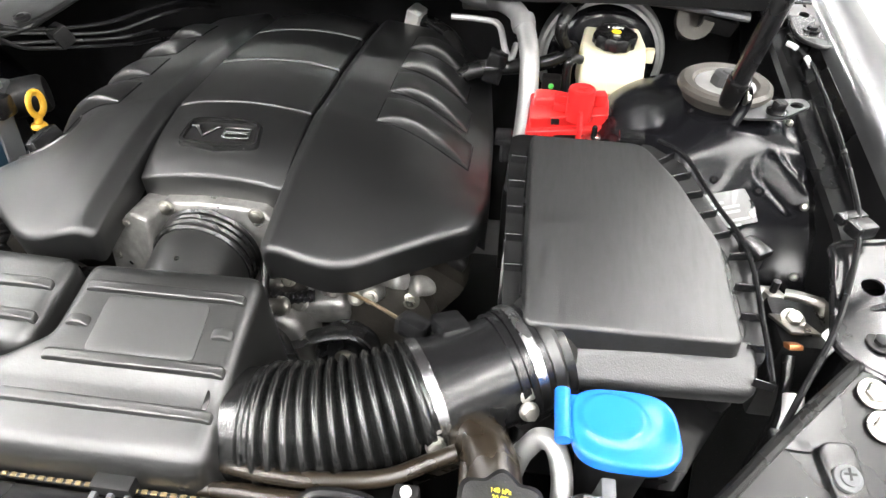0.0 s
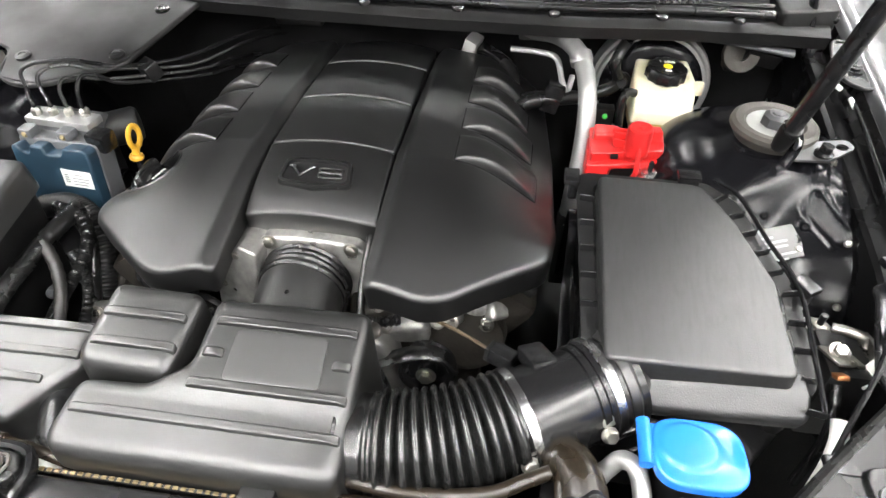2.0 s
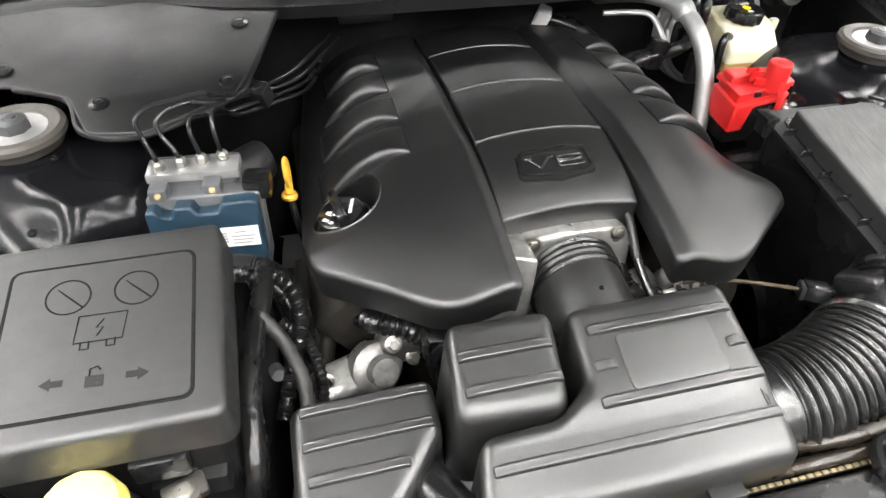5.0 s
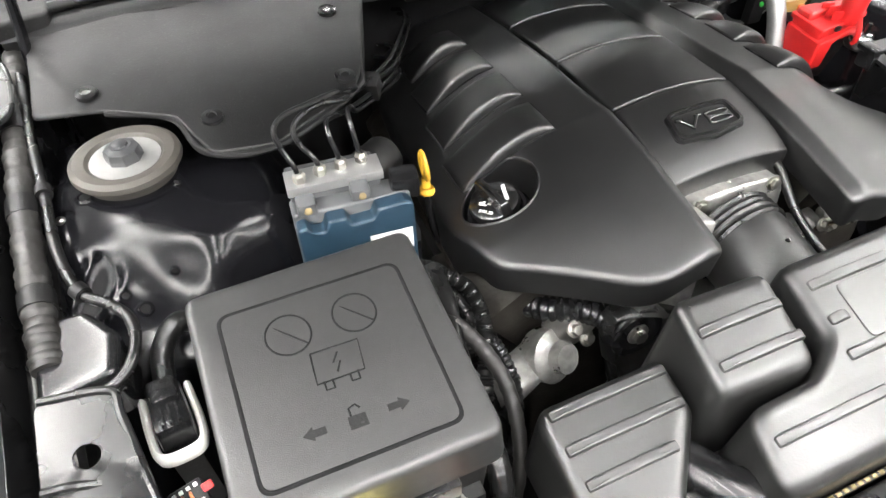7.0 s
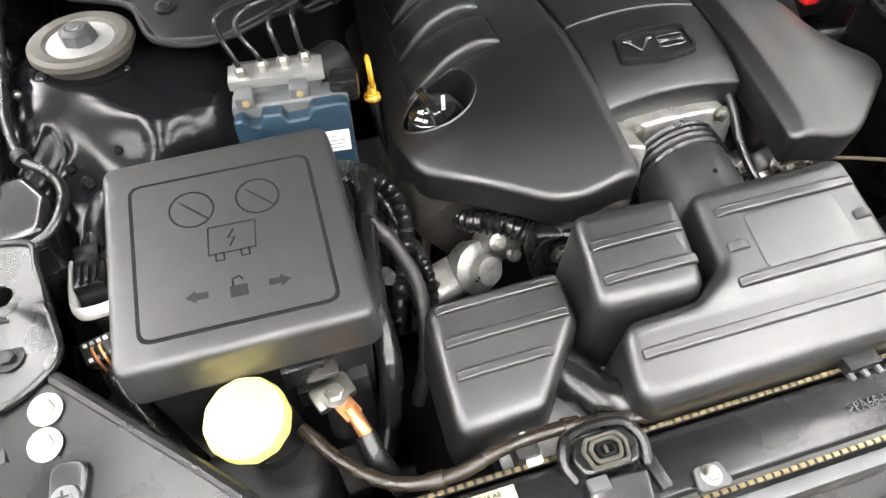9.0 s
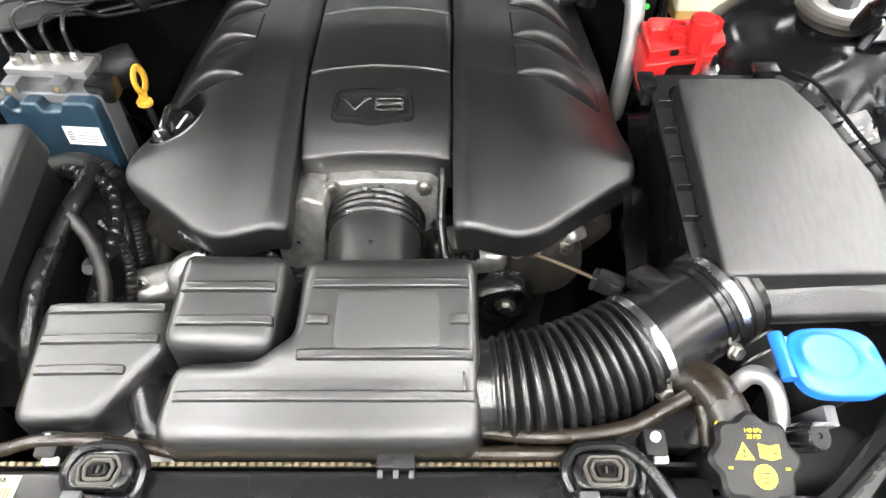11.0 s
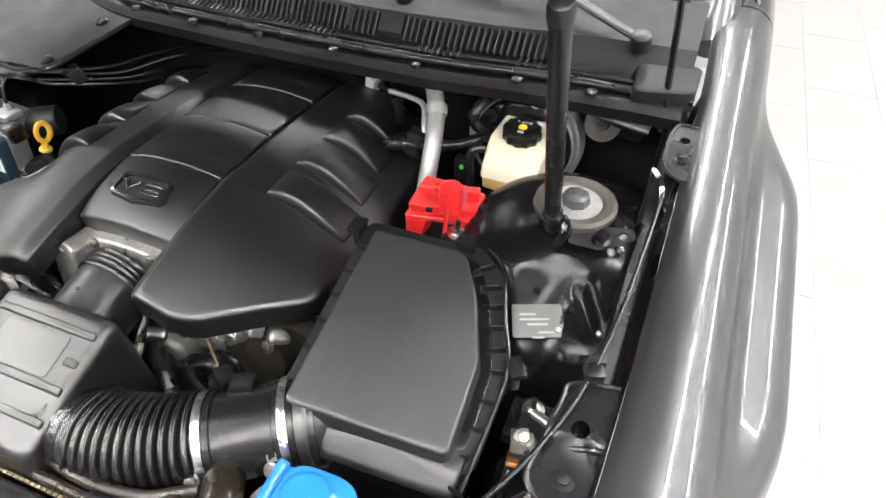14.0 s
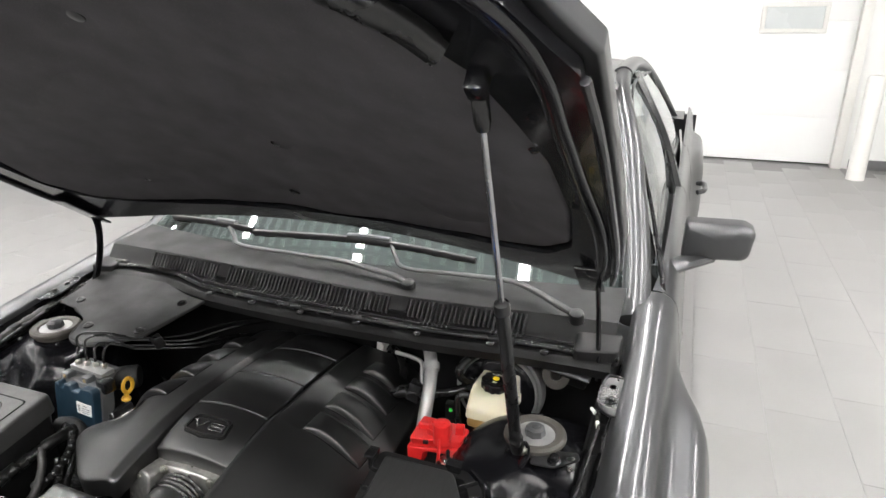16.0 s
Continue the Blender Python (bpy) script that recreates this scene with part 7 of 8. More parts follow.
# ---- wing brackets, headlight panels and cables on both sides ----
def wing_brackets():
    for s in (1, -1):
        b = thing("bonnet_stop_bracket", (s * 0.71, 0.47, 0.83), "pressed gloss black bracket with a hole and a bolt", "bracket", "wing brackets")
        out = dense(rounded([(s * 0.686, 0.542, 0.016), (s * 0.745, 0.552, 0.010), (s * 0.742, 0.395, 0.010), (s * 0.705, 0.400, 0.020), (s * 0.668, 0.432, 0.020)], 0.012, 5), 0.012)
        z = lambda x, y: 0.836 + 0.17 * (y - 0.44) + 0.010 * step(0.470, 0.482, y) + 0.08 * (abs(x) - 0.70)
        part("bracket_plate", plate(out, [ring(s * 0.711, 0.495, 0.0105, 16)], 0.002, None, z), STAMPED, b, "", 50)
        part("rolled_edge", tube([(q[0], q[1], z(*q) + 0.002) for q in ((s * 0.742, 0.552), (s * 0.690, 0.545), (s * 0.683, 0.52), (s * 0.674, 0.47), (s * 0.670, 0.432), (s * 0.704, 0.402), (s * 0.738, 0.397))], 0.0038, 8, 5), STAMPED, b)
        part("swage", tube([(s * 0.705, 0.474, z(0.7, 0.474) + 0.003), (s * 0.725, 0.476, z(0.725, 0.478) + 0.003), (s * 0.744, 0.478, z(0.744, 0.478) + 0.003)], 0.004, 8), STAMPED, b)
        part("bolt", bolt((s * 0.707, 0.441, z(0.7, 0.441) + 0.002), (0, 0, 1), 0.0075, 0.007, 1.7), MATT, b)
        part("bracket_side", boxy((0.004, 0.15, 0.09), Matrix.Translation((s * 0.743, 0.475, 0.80)), 0.001), STAMPED, b)
        b.location += Vector((0.004, 0.004, 0.0) if s > 0 else (0.017, 0.0, 0.006))
        r = thing("rear_wing_bracket", (s * 0.755, 0.94, 0.92), "small pressed bracket with a bolt near the hinge", "bracket", "wing brackets")
        out = dense(rounded([(s * 0.735, 0.995), (s * 0.772, 1.0), (s * 0.770, 0.885), (s * 0.752, 0.885), (s * 0.728, 0.915)], 0.010, 5), 0.012)
        zz = lambda x, y: 0.938 + 0.15 * (y - 0.94)
        part("bracket_plate", plate(out, [ring(s * 0.753, 0.968, 0.0075, 14)], 0.002, None, zz), STAMPED, r)
        part("rolled_edge", tube([(q[0], q[1], zz(*q) + 0.002) for q in ((s * 0.770, 1.0), (s * 0.737, 0.995), (s * 0.730, 0.915), (s * 0.752, 0.887), (s * 0.770, 0.886))], 0.003, 8, 5), STAMPED, r)
        part("bolt", bolt((s * 0.754, 0.928, zz(0.75, 0.928) + 0.002), (0, 0, 1), 0.0075, 0.006, 1.5), STAMPED, r)
        part("bracket_leg", boxy((0.03, 0.05, 0.05), Matrix.Translation((s * 0.752, 0.94, 0.895)), 0.004), STAMPED, r)
        # headlight carrier
        C = 0.013
        h = thing("headlight_panel", (s * 0.62 + C, 0.34, 0.78), "gloss black headlight carrier with large plated bolts", "headlight carrier", "headlight carriers")
        hz = lambda x, y: 0.828 + 0.32 * (y - 0.392)
        out = dense(rounded([(s * 0.668 + C, 0.414), (s * 0.702, 0.408), (s * 0.706, 0.27), (s * 0.55, 0.15), (s * 0.425, 0.175, 0.02), (s * 0.520 + C, 0.272)], 0.012, 5), 0.02)
        part("panel", plate(out, [], 0.02, None, lambda x, y: hz(x, y) - 0.02), PANELG, h, "", 40)
        part("rubber_edge", tube([(q[0], q[1], hz(*q) + 0.004) for q in ((s * 0.668 + C, 0.415), (s * 0.660 + C, 0.408), (s * 0.60 + C, 0.352), (s * 0.520 + C, 0.274), (s * 0.43, 0.188))], 0.006, 8), RUBBER, h)
        for x, y in ((0.676 + s * C, 0.392), (0.678 + s * C, 0.365)):
            m = basis((s * x, y, hz(x, y) + 0.0025), (0, -0.3, 1))
            part("carrier_bolt", bolt(m.translation, (0, -0.3, 1), 0.0085, 0.007, 1.6), ZINC, h, "large plated flange bolt")
        a = part("adjuster_tab", pillow(rounded([(s * 0.630, 0.345), (s * 0.662, 0.348), (s * 0.668, 0.300), (s * 0.645, 0.285)], 0.012), lambda x, y: hz(x, y) + 0.008, lambda x, y: hz(x, y) - 0.004, 0.003, 4), SMOOTH, h)
        part("adjuster_screw", lathe([(0, 0), (0.011, 0), (0.011, 0.004), (0.007, 0.005), (0.007, 0.007), (0, 0.0072)], basis((s * 0.650, 0.318, hz(0.65, 0.318) + 0.008), (0, -0.3, 1)), 20), GREYP, a)
        bm = boxy((0.010, 0.0018, 0.001), basis((s * 0.650, 0.318, hz(0.65, 0.318) + 0.0155), (0, -0.3, 1)), 0)
        boxy((0.0018, 0.010, 0.001), basis((s * 0.650, 0.318, hz(0.65, 0.318) + 0.0155), (0, -0.3, 1)), 0, bm=bm)
        part("cross_slot", bm, MATT, a)
    # right side: release cable, earth lug and stud
    c = thing("bonnet_release_cable", (0.72, 0.65, 0.88), "thin black bonnet release cable with white ferrules", "cable")
    part("cable", tube([(0.732, 0.89, 0.926), (0.740, 0.86, 0.920), (0.737, 0.80, 0.915), (0.730, 0.70, 0.905), (0.722, 0.62, 0.895), (0.712, 0.56, 0.885), (0.695, 0.505, 0.865), (0.667, 0.445, 0.845), (0.635, 0.395, 0.825), (0.60, 0.34, 0.80), (0.56, 0.28, 0.78)], 0.0030, 8), SMOOTH, c)
    part("ferrule", tube([(0.7365, 0.872, 0.923), (0.739, 0.864, 0.920), (0.740, 0.856, 0.918)], 0.0036, 10), WHITEP, c, "white plastic ferrule")
    part("ferrule", tube([(0.720, 0.905, 0.927), (0.725, 0.898, 0.927), (0.729, 0.892, 0.926)], 0.0036, 10), WHITEP, c, "white plastic ferrule")
    part("cable_clip", boxy((0.025, 0.018, 0.014), pose(0.712, 0.555, 0.885, 0, 0, 20), 0.003), SMOOTH, c)
    part("cable_clip", boxy((0.03, 0.012, 0.010), pose(0.708, 0.572, 0.885, 0, 0, 20), 0.002), SMOOTH, c)
    e = thing("earth_lug", (0.657, 0.50, 0.78), "plated earth bracket with a copper cable lug", "earth point")
    part("tab", boxy((0.034, 0.040, 0.004), pose(0.659, 0.490, 0.806, -20, 10, 10), 0.002), ZINC, e)
    part("bolt", bolt((0.657, 0.494, 0.809), (0, -0.3, 1), 0.008, 0.009), ZINC, e)
    part("lug", boxy((0.014, 0.024, 0.006), pose(0.652, 0.468, 0.800, -35, 0, 5), 0.002), COPPER, e)
    part("cable", tube([(0.651, 0.460, 0.793), (0.649, 0.44, 0.775), (0.646, 0.42, 0.74), (0.64, 0.41, 0.66)], 0.006, 10), RUBBER, e)
    part("sleeve", tube([(0.652, 0.425, 0.775), (0.648, 0.405, 0.765), (0.640, 0.385, 0.745), (0.636, 0.375, 0.71)], 0.010, 10), WHITEP, e, "white corrugated sleeve")
    part("hook", tube([(0.658, 0.528, 0.812), (0.672, 0.522, 0.815), (0.690, 0.513, 0.815), (0.692, 0.508, 0.805)], 0.006, 10), ZINC, e)
    part("hook_plate", boxy((0.004, 0.03, 0.05), pose(0.692, 0.505, 0.795, 0, 0, 10), 0.001), ZINC, e)
    part("white_tag", boxy((0.004, 0.020, 0.034), pose(0.688, 0.475, 0.80, 0, 30, 20), 0.001), WHITEP, e, "white plastic tag")
    part("mount_leg", boxy((0.05, 0.07, 0.12), Matrix.Translation((0.668, 0.50, 0.742)), 0.006), MATT, e)
    n = thing("rubber_grommet", (0.655, 0.546, 0.76), "rubber mount with a plated nut and stud", "rubber mount")
    part("grommet", lathe([(0, -0.02), (0.022, -0.02), (0.024, -0.008), (0.020, 0.004), (0.014, 0.008), (0, 0.008)], Matrix.Translation((0.655, 0.546, 0.783)), 26), RUBBER, n)
    part("nut", bolt((0.655, 0.546, 0.790), (0, 0, 1), 0.0095, 0.008, 1.5), ZINC, n)
    part("stud", lathe([(0, 0), (0.004, 0), (0.004, 0.016), (0, 0.017)], Matrix.Translation((0.655, 0.546, 0.797)), 10), SMOOTH, n)
    part("seat", boxy((0.06, 0.06, 0.02), Matrix.Translation((0.655, 0.546, 0.755)), 0.004), MATT, n)


# ---- radiator and front panel ----
def radiator():
    r = thing("radiator", (0, 0.23, 0.5), "radiator with a black plastic top tank and crimped seams", "radiator")
    out = dense(rounded([(-0.425, 0.190), (0.30, 0.190), (0.30, 0.246), (-0.425, 0.246)], 0.01, 4), 0.03)
    part("top_tank", pillow(out, lambda x, y: 0.775 - 3.5 * (y - 0.215) ** 2, 0.72, 0.006, 8), SMOOTH, r, "", 40)
    for y, z in ((0.2515, 0.768), (0.1845, 0.762)):
        c = part("crimp_seam", tube([(-0.43, y, z), (-0.2, y, z), (0.05, y, z), (0.30, y, z)], 0.0026, 8, 4), MATT, r, "dark crimped seam")
    me = None
    for y, z in ((0.2515, 0.769), (0.1845, 0.763)):
        for i in range(84):
            if me is None:
                bm = boxy((0.0056, 0.0042, 0.0044), None, 0.0006, 1)
                me = bpy.data.meshes.new("crimp_tab")
                bm.to_mesh(me)
                bm.free()
                me.materials.append(GOLD)
            o = new("crimp_tab", me)
            o.parent = r
            o.matrix_parent_inverse = Matrix.Translation(r.location).inverted()
            o.location = (-0.425 + 0.00865 * i, y, z)
    part("core", boxy((0.76, 0.05, 0.42), Matrix.Translation((-0.06, 0.218, 0.51)), 0.004), DIRTY, r)
    part("side_tank", boxy((0.06, 0.06, 0.46), Matrix.Translation((0.33, 0.218, 0.52)), 0.01), SMOOTH, r)
    lettering("moulded_print", ">PA66-GF25<", 0.012, pose(0.045, 0.214, 0.7765, 0, 0, 0), SATIN, r)
    for x in (-0.30, 0.17):
        part("moulded_ring", lathe([(0.0045, 0), (0.0065, 0), (0.0065, 0.001), (0.0045, 0.001)], Matrix.Translation((x + 0.12, 0.215, 0.7755)), 16), SMOOTH, r)
    lab = part("label", boxy((0.042, 0.027, 0.0008), pose(-0.325, 0.226, 0.7752, -4, 0, 0), 0), TAN, r, "tan barcode label")
    bars("barcode", [(-0.016 + 0.0033 * i, 0, 0.0016) for i in range(10)], pose(-0.324, 0.2215, 0.7760, -4), BROWNINK, lab, 0.011)
    lettering("label_print", "7544 AB", 0.0065, pose(-0.328, 0.2345, 0.7758, -6), MATT, lab)
    for x in (-0.222, 0.247):
        m = thing("radiator_mount", (x, 0.225, 0.76), "black rubber radiator mount with a bracket", "rubber mount", "radiator mounts")
        out = rounded([(x - 0.026, 0.222, 0.012), (x + 0.026, 0.222, 0.012), (x + 0.031, 0.242, 0.010), (x + 0.022, 0.256, 0.010), (x - 0.022, 0.256, 0.010), (x - 0.031, 0.238)], 0.01)
        part("rubber_block", pillow(out, 0.792, 0.765, 0.004, 5, 0.004), RUBBER, m)
        # square ribbed insert
        for k, (w, h) in enumerate(((0.0195, 0.0125), (0.0135, 0.0085), (0.0075, 0.0050))):
            ring_line = [(q[0], q[1], 0.7930 + 0.0012 * k) for q in rounded([(x - w * 0.8, 0.2385 - h), (x + w * 0.8, 0.2385 - h), (x + w, 0.2385 + h * 0.3), (x + w * 0.7, 0.2385 + h), (x - w * 0.7, 0.2385 + h), (x - w, 0.2385 + h * 0.3)], 0.005, 4)]
            part("rubber_rib", tube(ring_line + ring_line[:1], 0.0020, 6, 1, smooth=False), RUBBER if k == 2 else AGED, m)
        part("centre_peg", boxy((0.0022, 0.010, 0.004), Matrix.Translation((x, 0.2385, 0.794)), 0.0008), AGED, m)
        part("collar", tube([(x - 0.031, 0.224, 0.778), (x - 0.036, 0.242, 0.782), (x - 0.022, 0.262, 0.785), (x + 0.022, 0.262, 0.785), (x + 0.037, 0.244, 0.782), (x + 0.034, 0.222, 0.776)], 0.0055, 8, flat=1.5), SMOOTH, m)
        part("bracket", pillow(rounded([(x - 0.034, 0.190), (x + 0.024, 0.186), (x + 0.028, 0.216), (x - 0.024, 0.220)], 0.004), lambda px, py: 0.786 + 0.25 * (py - 0.20), 0.762, 0.003, 4), SMOOTH, m)
        part("bracket_top", boxy((0.018, 0.012, 0.006), pose(x - 0.018, 0.214, 0.792, -10, 0, 0), 0.002), GREYP, m)
        part("bracket_arm", boxy((0.012, 0.050, 0.014), pose(x + 0.036, 0.222, 0.776, 0, 0, 8), 0.003), SMOOTH, m)
        for i in range(3):
            part("bracket_tooth", boxy((0.005, 0.008, 0.006), Matrix.Translation((x - 0.024 + 0.020 * i, 0.186, 0.772)), 0.001), SMOOTH, m)
    cl = thing("tank_clip", (0.052, 0.25, 0.77), "black plastic clip with three pegs on the radiator", "clip")
    part("clip", boxy((0.036, 0.016, 0.014), Matrix.Translation((0.052, 0.252, 0.776)), 0.002), MATT, cl)
    for i in range(3):
        part("peg", boxy((0.005, 0.008, 0.006), Matrix.Translation((0.037 + 0.015 * i, 0.241, 0.773)), 0.001), GREYP, cl)
    for x, y in ((-0.284, 0.266), (0.300, 0.268)):
        k = thing("hose_clip", (x, y, 0.76), "black hose clip with a white peg", "clip", "hose clips")
        part("clip", boxy((0.022, 0.026, 0.03), Matrix.Translation((x, y, 0.772)), 0.004), MATT, k)
        part("peg", boxy((0.014, 0.008, 0.008), Matrix.Translation((x + 0.004, y - 0.014, 0.778)), 0.002), WHITEP, k)
        part("cap", lathe([(0, 0), (0.005, 0), (0.0045, 0.004), (0, 0.005)], Matrix.Translation((x, y + 0.004, 0.787)), 14), WHITEP, k)
    for x in (-0.142, 0.0905, 0.1325, 0.172):
        w = thing("panel_bolt", (x, 0.196, 0.765), "plated bolt with flange on the radiator panel", "bolt", "panel bolts")
        part("flange", plate(rounded([(x - 0.016, 0.186), (x + 0.016, 0.186), (x + 0.012, 0.206), (x - 0.012, 0.206)], 0.005), [], 0.004, Matrix.Translation((0, 0, 0.776))), GREYP, w)
        part("bolt_head", bolt((x, 0.197, 0.779), (0, 0, 1), 0.0065, 0.008, 1.4), ZINC, w)
        part("stand", boxy((0.02, 0.016, 0.02), Matrix.Translation((x, 0.196, 0.768)), 0.002), MATT, w)
    f = thing("front_panel", (0, 0.16, 0.6), "black plastic radiator shroud panel across the nose", "shroud")
    part("shroud", sheet(50, 8, lambda u, v: ((u - 0.5) * 1.10, 0.180 - 0.075 * v - 0.02 * math.sin(math.pi * u), 0.752 - 0.018 * v + 0.006 * math.sin(60 * u) * (v > 0.9)), 0.003), MATT, f)
    part("shroud_lip", tube([(-0.54, 0.150, 0.755), (-0.25, 0.140, 0.757), (0, 0.136, 0.757), (0.25, 0.140, 0.757), (0.54, 0.150, 0.755)], 0.005, 8), MATT, f)
    part("mesh_strip", boxy((0.80, 0.012, 0.004), Matrix.Translation((-0.02, 0.172, 0.757)), 0.001), GREYP, f)
    part("fan_shroud", sheet(30, 6, lambda u, v: (-0.42 + 0.78 * u, 0.262 + 0.03 * v, 0.745 - 0.30 * v), 0.004), MATT, f)
    part("cross_member", boxy((1.16, 0.06, 0.08), Matrix.Translation((0, 0.215, 0.66)), 0.01), MATT, f)
    g = thing("coolant_hose", (0.0, 0.27, 0.75), "thin brown-black coolant hose along the radiator", "hose")
    part("hose", tube([(-0.470, 0.345, 0.765), (-0.44, 0.305, 0.763), (-0.40, 0.272, 0.765), (-0.35, 0.262, 0.772), (-0.30, 0.268, 0.785), (-0.25, 0.270, 0.785), (-0.20, 0.268, 0.774), (-0.15, 0.262, 0.765), (-0.10, 0.262, 0.76)], 0.0065, 10), BROWNHOSE, g, "dusty rubber hose")
    part("hose_end", tube([(0.12, 0.264, 0.765), (0.16, 0.262, 0.770), (0.20, 0.262, 0.770), (0.225, 0.262, 0.770)], 0.0075, 10), BROWNHOSE, g)
    part("upper_hose", tube([(0.135, 0.283, 0.775), (0.18, 0.276, 0.780), (0.23, 0.276, 0.782), (0.28, 0.284, 0.785), (0.315, 0.300, 0.790), (0.338, 0.310, 0.795)], 0.0075, 10), BROWNHOSE, g)
    for p, q in (((-0.372, 0.264, 0.7675), (-0.358, 0.262, 0.771)), ((0.145, 0.2625, 0.7685), (0.170, 0.262, 0.7705)), ((-0.247, 0.270, 0.785), (-0.232, 0.2695, 0.783))):
        part("hose_band", tube([p, Vector(p).lerp(Vector(q), 0.5), q], 0.0082, 10, 2), BROWNHOSE, g, "dusty tape band")
    part("right_hose", tube([(0.235, 0.262, 0.775), (0.265, 0.262, 0.785), (0.285, 0.245, 0.79), (0.305, 0.215, 0.785), (0.33, 0.18, 0.77), (0.345, 0.15, 0.75)], 0.0065, 12), RUBBER, g)


def coolant_caps():
    c = thing("radiator_filler", (0.38, 0.25, 0.72), "black radiator pressure cap with yellow warning symbols", "radiator cap")
    m = pose(0.376, 0.245, 0.802, 14, 4, 0)
    cap = part("cap", lathe([(0.030, -0.006), (0.038, -0.004), (0.040, 0.010), (0.036, 0.014), (0.028, 0.0155), (0, 0.016)], m, 64, lobes=8, depth=0.003), MATT, c, "scalloped black pressure cap", 30)
    top = m @ Matrix.Translation((0, 0, 0.0162))
    tri = plate([(-0.021, -0.001), (-0.003, -0.001), (-0.012, 0.014)], [], 0.0005, top)
    part("warning_triangle", tri, YINK, cap, "yellow warning triangle")
    bars("triangle_mark", [(-0.0130, 0.0075, 0.002), (-0.0130, 0.0055, 0.002), (-0.0130, 0.0020, 0.002)], top @ Matrix.Translation((0, 0, 0.0006)), MATT, cap, 0.0024)
    book = plate([(0.002, 0.001), (0.012, -0.001), (0.021, 0.001), (0.021, 0.013), (0.012, 0.011), (0.002, 0.013)], [], 0.0005, top)
    part("manual_symbol", book, YINK, cap, "yellow book symbol")
    bars("book_mark", [(0.0045, 0.008, 0.005), (0.0045, 0.005, 0.005), (0.0140, 0.008, 0.005), (0.0140, 0.005, 0.005)], top @ Matrix.Translation((0, 0, 0.0006)), MATT, cap, 0.0012)
    part("ban_symbol", lathe([(0, 0), (0.0105, 0), (0.0105, 0.0004), (0, 0.0005)], top @ Matrix.Translation((0.004, -0.015, 0)), 28), YINK, cap, "yellow round warning symbol")
    bars("ban_mark", [(-0.003, -0.012, 0.012), (-0.003, -0.016, 0.010), (-0.001, -0.020, 0.008)], top @ Matrix.Translation((0, 0, 0.0006)), MATT, cap, 0.0014)
    lettering("cap_print", "140 kPa", 0.0052, top @ Matrix.Translation((-0.001, 0.0245, 0)), YINK, cap)
    lettering("cap_print", "20 PSI", 0.0052, top @ Matrix.Translation((-0.001, 0.0190, 0)), YINK, cap)
    for x in (-0.026, 0.026):
        part("arrow_mark", boxy((0.004, 0.002, 0.0005), top @ Matrix.Translation((x, -0.008, 0)), 0), YINK, cap)
    part("neck", lathe([(0.020, -0.10), (0.024, -0.03), (0.028, -0.006), (0, -0.006)], m, 24), MATT, c)
    part("upper_hose", tube([(0.372, 0.262, 0.775), (0.371, 0.290, 0.790), (0.362, 0.316, 0.792), (0.346, 0.338, 0.778), (0.320, 0.352, 0.73), (0.28, 0.37, 0.66)], 0.024, 18), BROWNHOSE, c, "thick brown-black coolant hose", 60)
    for p in ((0.357, 0.2785, 0.803), (0.381, 0.280, 0.8115)):
        part("paint_dot", lathe([(0, 0), (0.0042, 0), (0.0035, 0.0015), (0, 0.002)], basis(p, (0, -0.4, 1)), 14), YINK, c, "yellow paint dot")
    part("hose_tang", tube([(0.349, 0.300, 0.795), (0.350, 0.284, 0.790), (0.351, 0.268, 0.78)], 0.008, 10), BROWNHOSE, c)
    v = thing("service_port", (0.43, 0.27, 0.70), "silver pipe with a black service valve cap", "service valve")
    part("pipe", tube([(0.395, 0.330, 0.775), (0.408, 0.335, 0.792), (0.421, 0.325, 0.798), (0.428, 0.305, 0.786), (0.428, 0.28, 0.772), (0.424, 0.25, 0.76), (0.420, 0.22, 0.74), (0.415, 0.19, 0.66)], 0.0095, 14), ALLOY, v)
    part("elbow_foot", tube([(0.395, 0.331, 0.776), (0.388, 0.325, 0.74), (0.385, 0.32, 0.66)], 0.0095, 12), ALLOY, v)
    m = basis((0.437, 0.275, 0.776), (0.35, -0.25, 0.9))
    part("valve_stem", lathe([(0, -0.012), (0.011, -0.012), (0.011, 0.006), (0, 0.006)], m, 18), ALLOY, v)
    part("valve_cap", lathe([(0, 0.004), (0.0135, 0.004), (0.0145, 0.010), (0.0145, 0.028), (0.0125, 0.031), (0.003, 0.031), (0.002, 0.0295), (0, 0.0295)], m, 36, lobes=18, depth=0.0005), SMOOTH, v, "ribbed black valve cap", 40)
    y = thing("coolant_bottle", (-0.512, 0.345, 0.60), "pale yellow screw cap on the coolant bottle", "bottle cap")
    m = pose(-0.5085, 0.347, 0.806, 12, -4, 0) @ Matrix.Scale(0.95, 4)
    part("cap", lathe([(0.030, -0.012), (0.0375, -0.010), (0.038, 0.006), (0.0355, 0.012), (0.028, 0.0145), (0, 0.0155)], m, 120, lobes=12, depth=0.0004), LEMON, y, "pale yellow screw cap", 40)
    part("neck", lathe([(0.034, -0.10), (0.034, -0.02), (0.036, -0.012), (0, -0.012)], m, 30), SMOOTH, y)
    part("bottle", pillow(rounded([(-0.58, 0.29), (-0.46, 0.29), (-0.45, 0.372), (-0.58, 0.372)], 0.03), 0.72, 0.45, 0.02, 5), MATT, y)


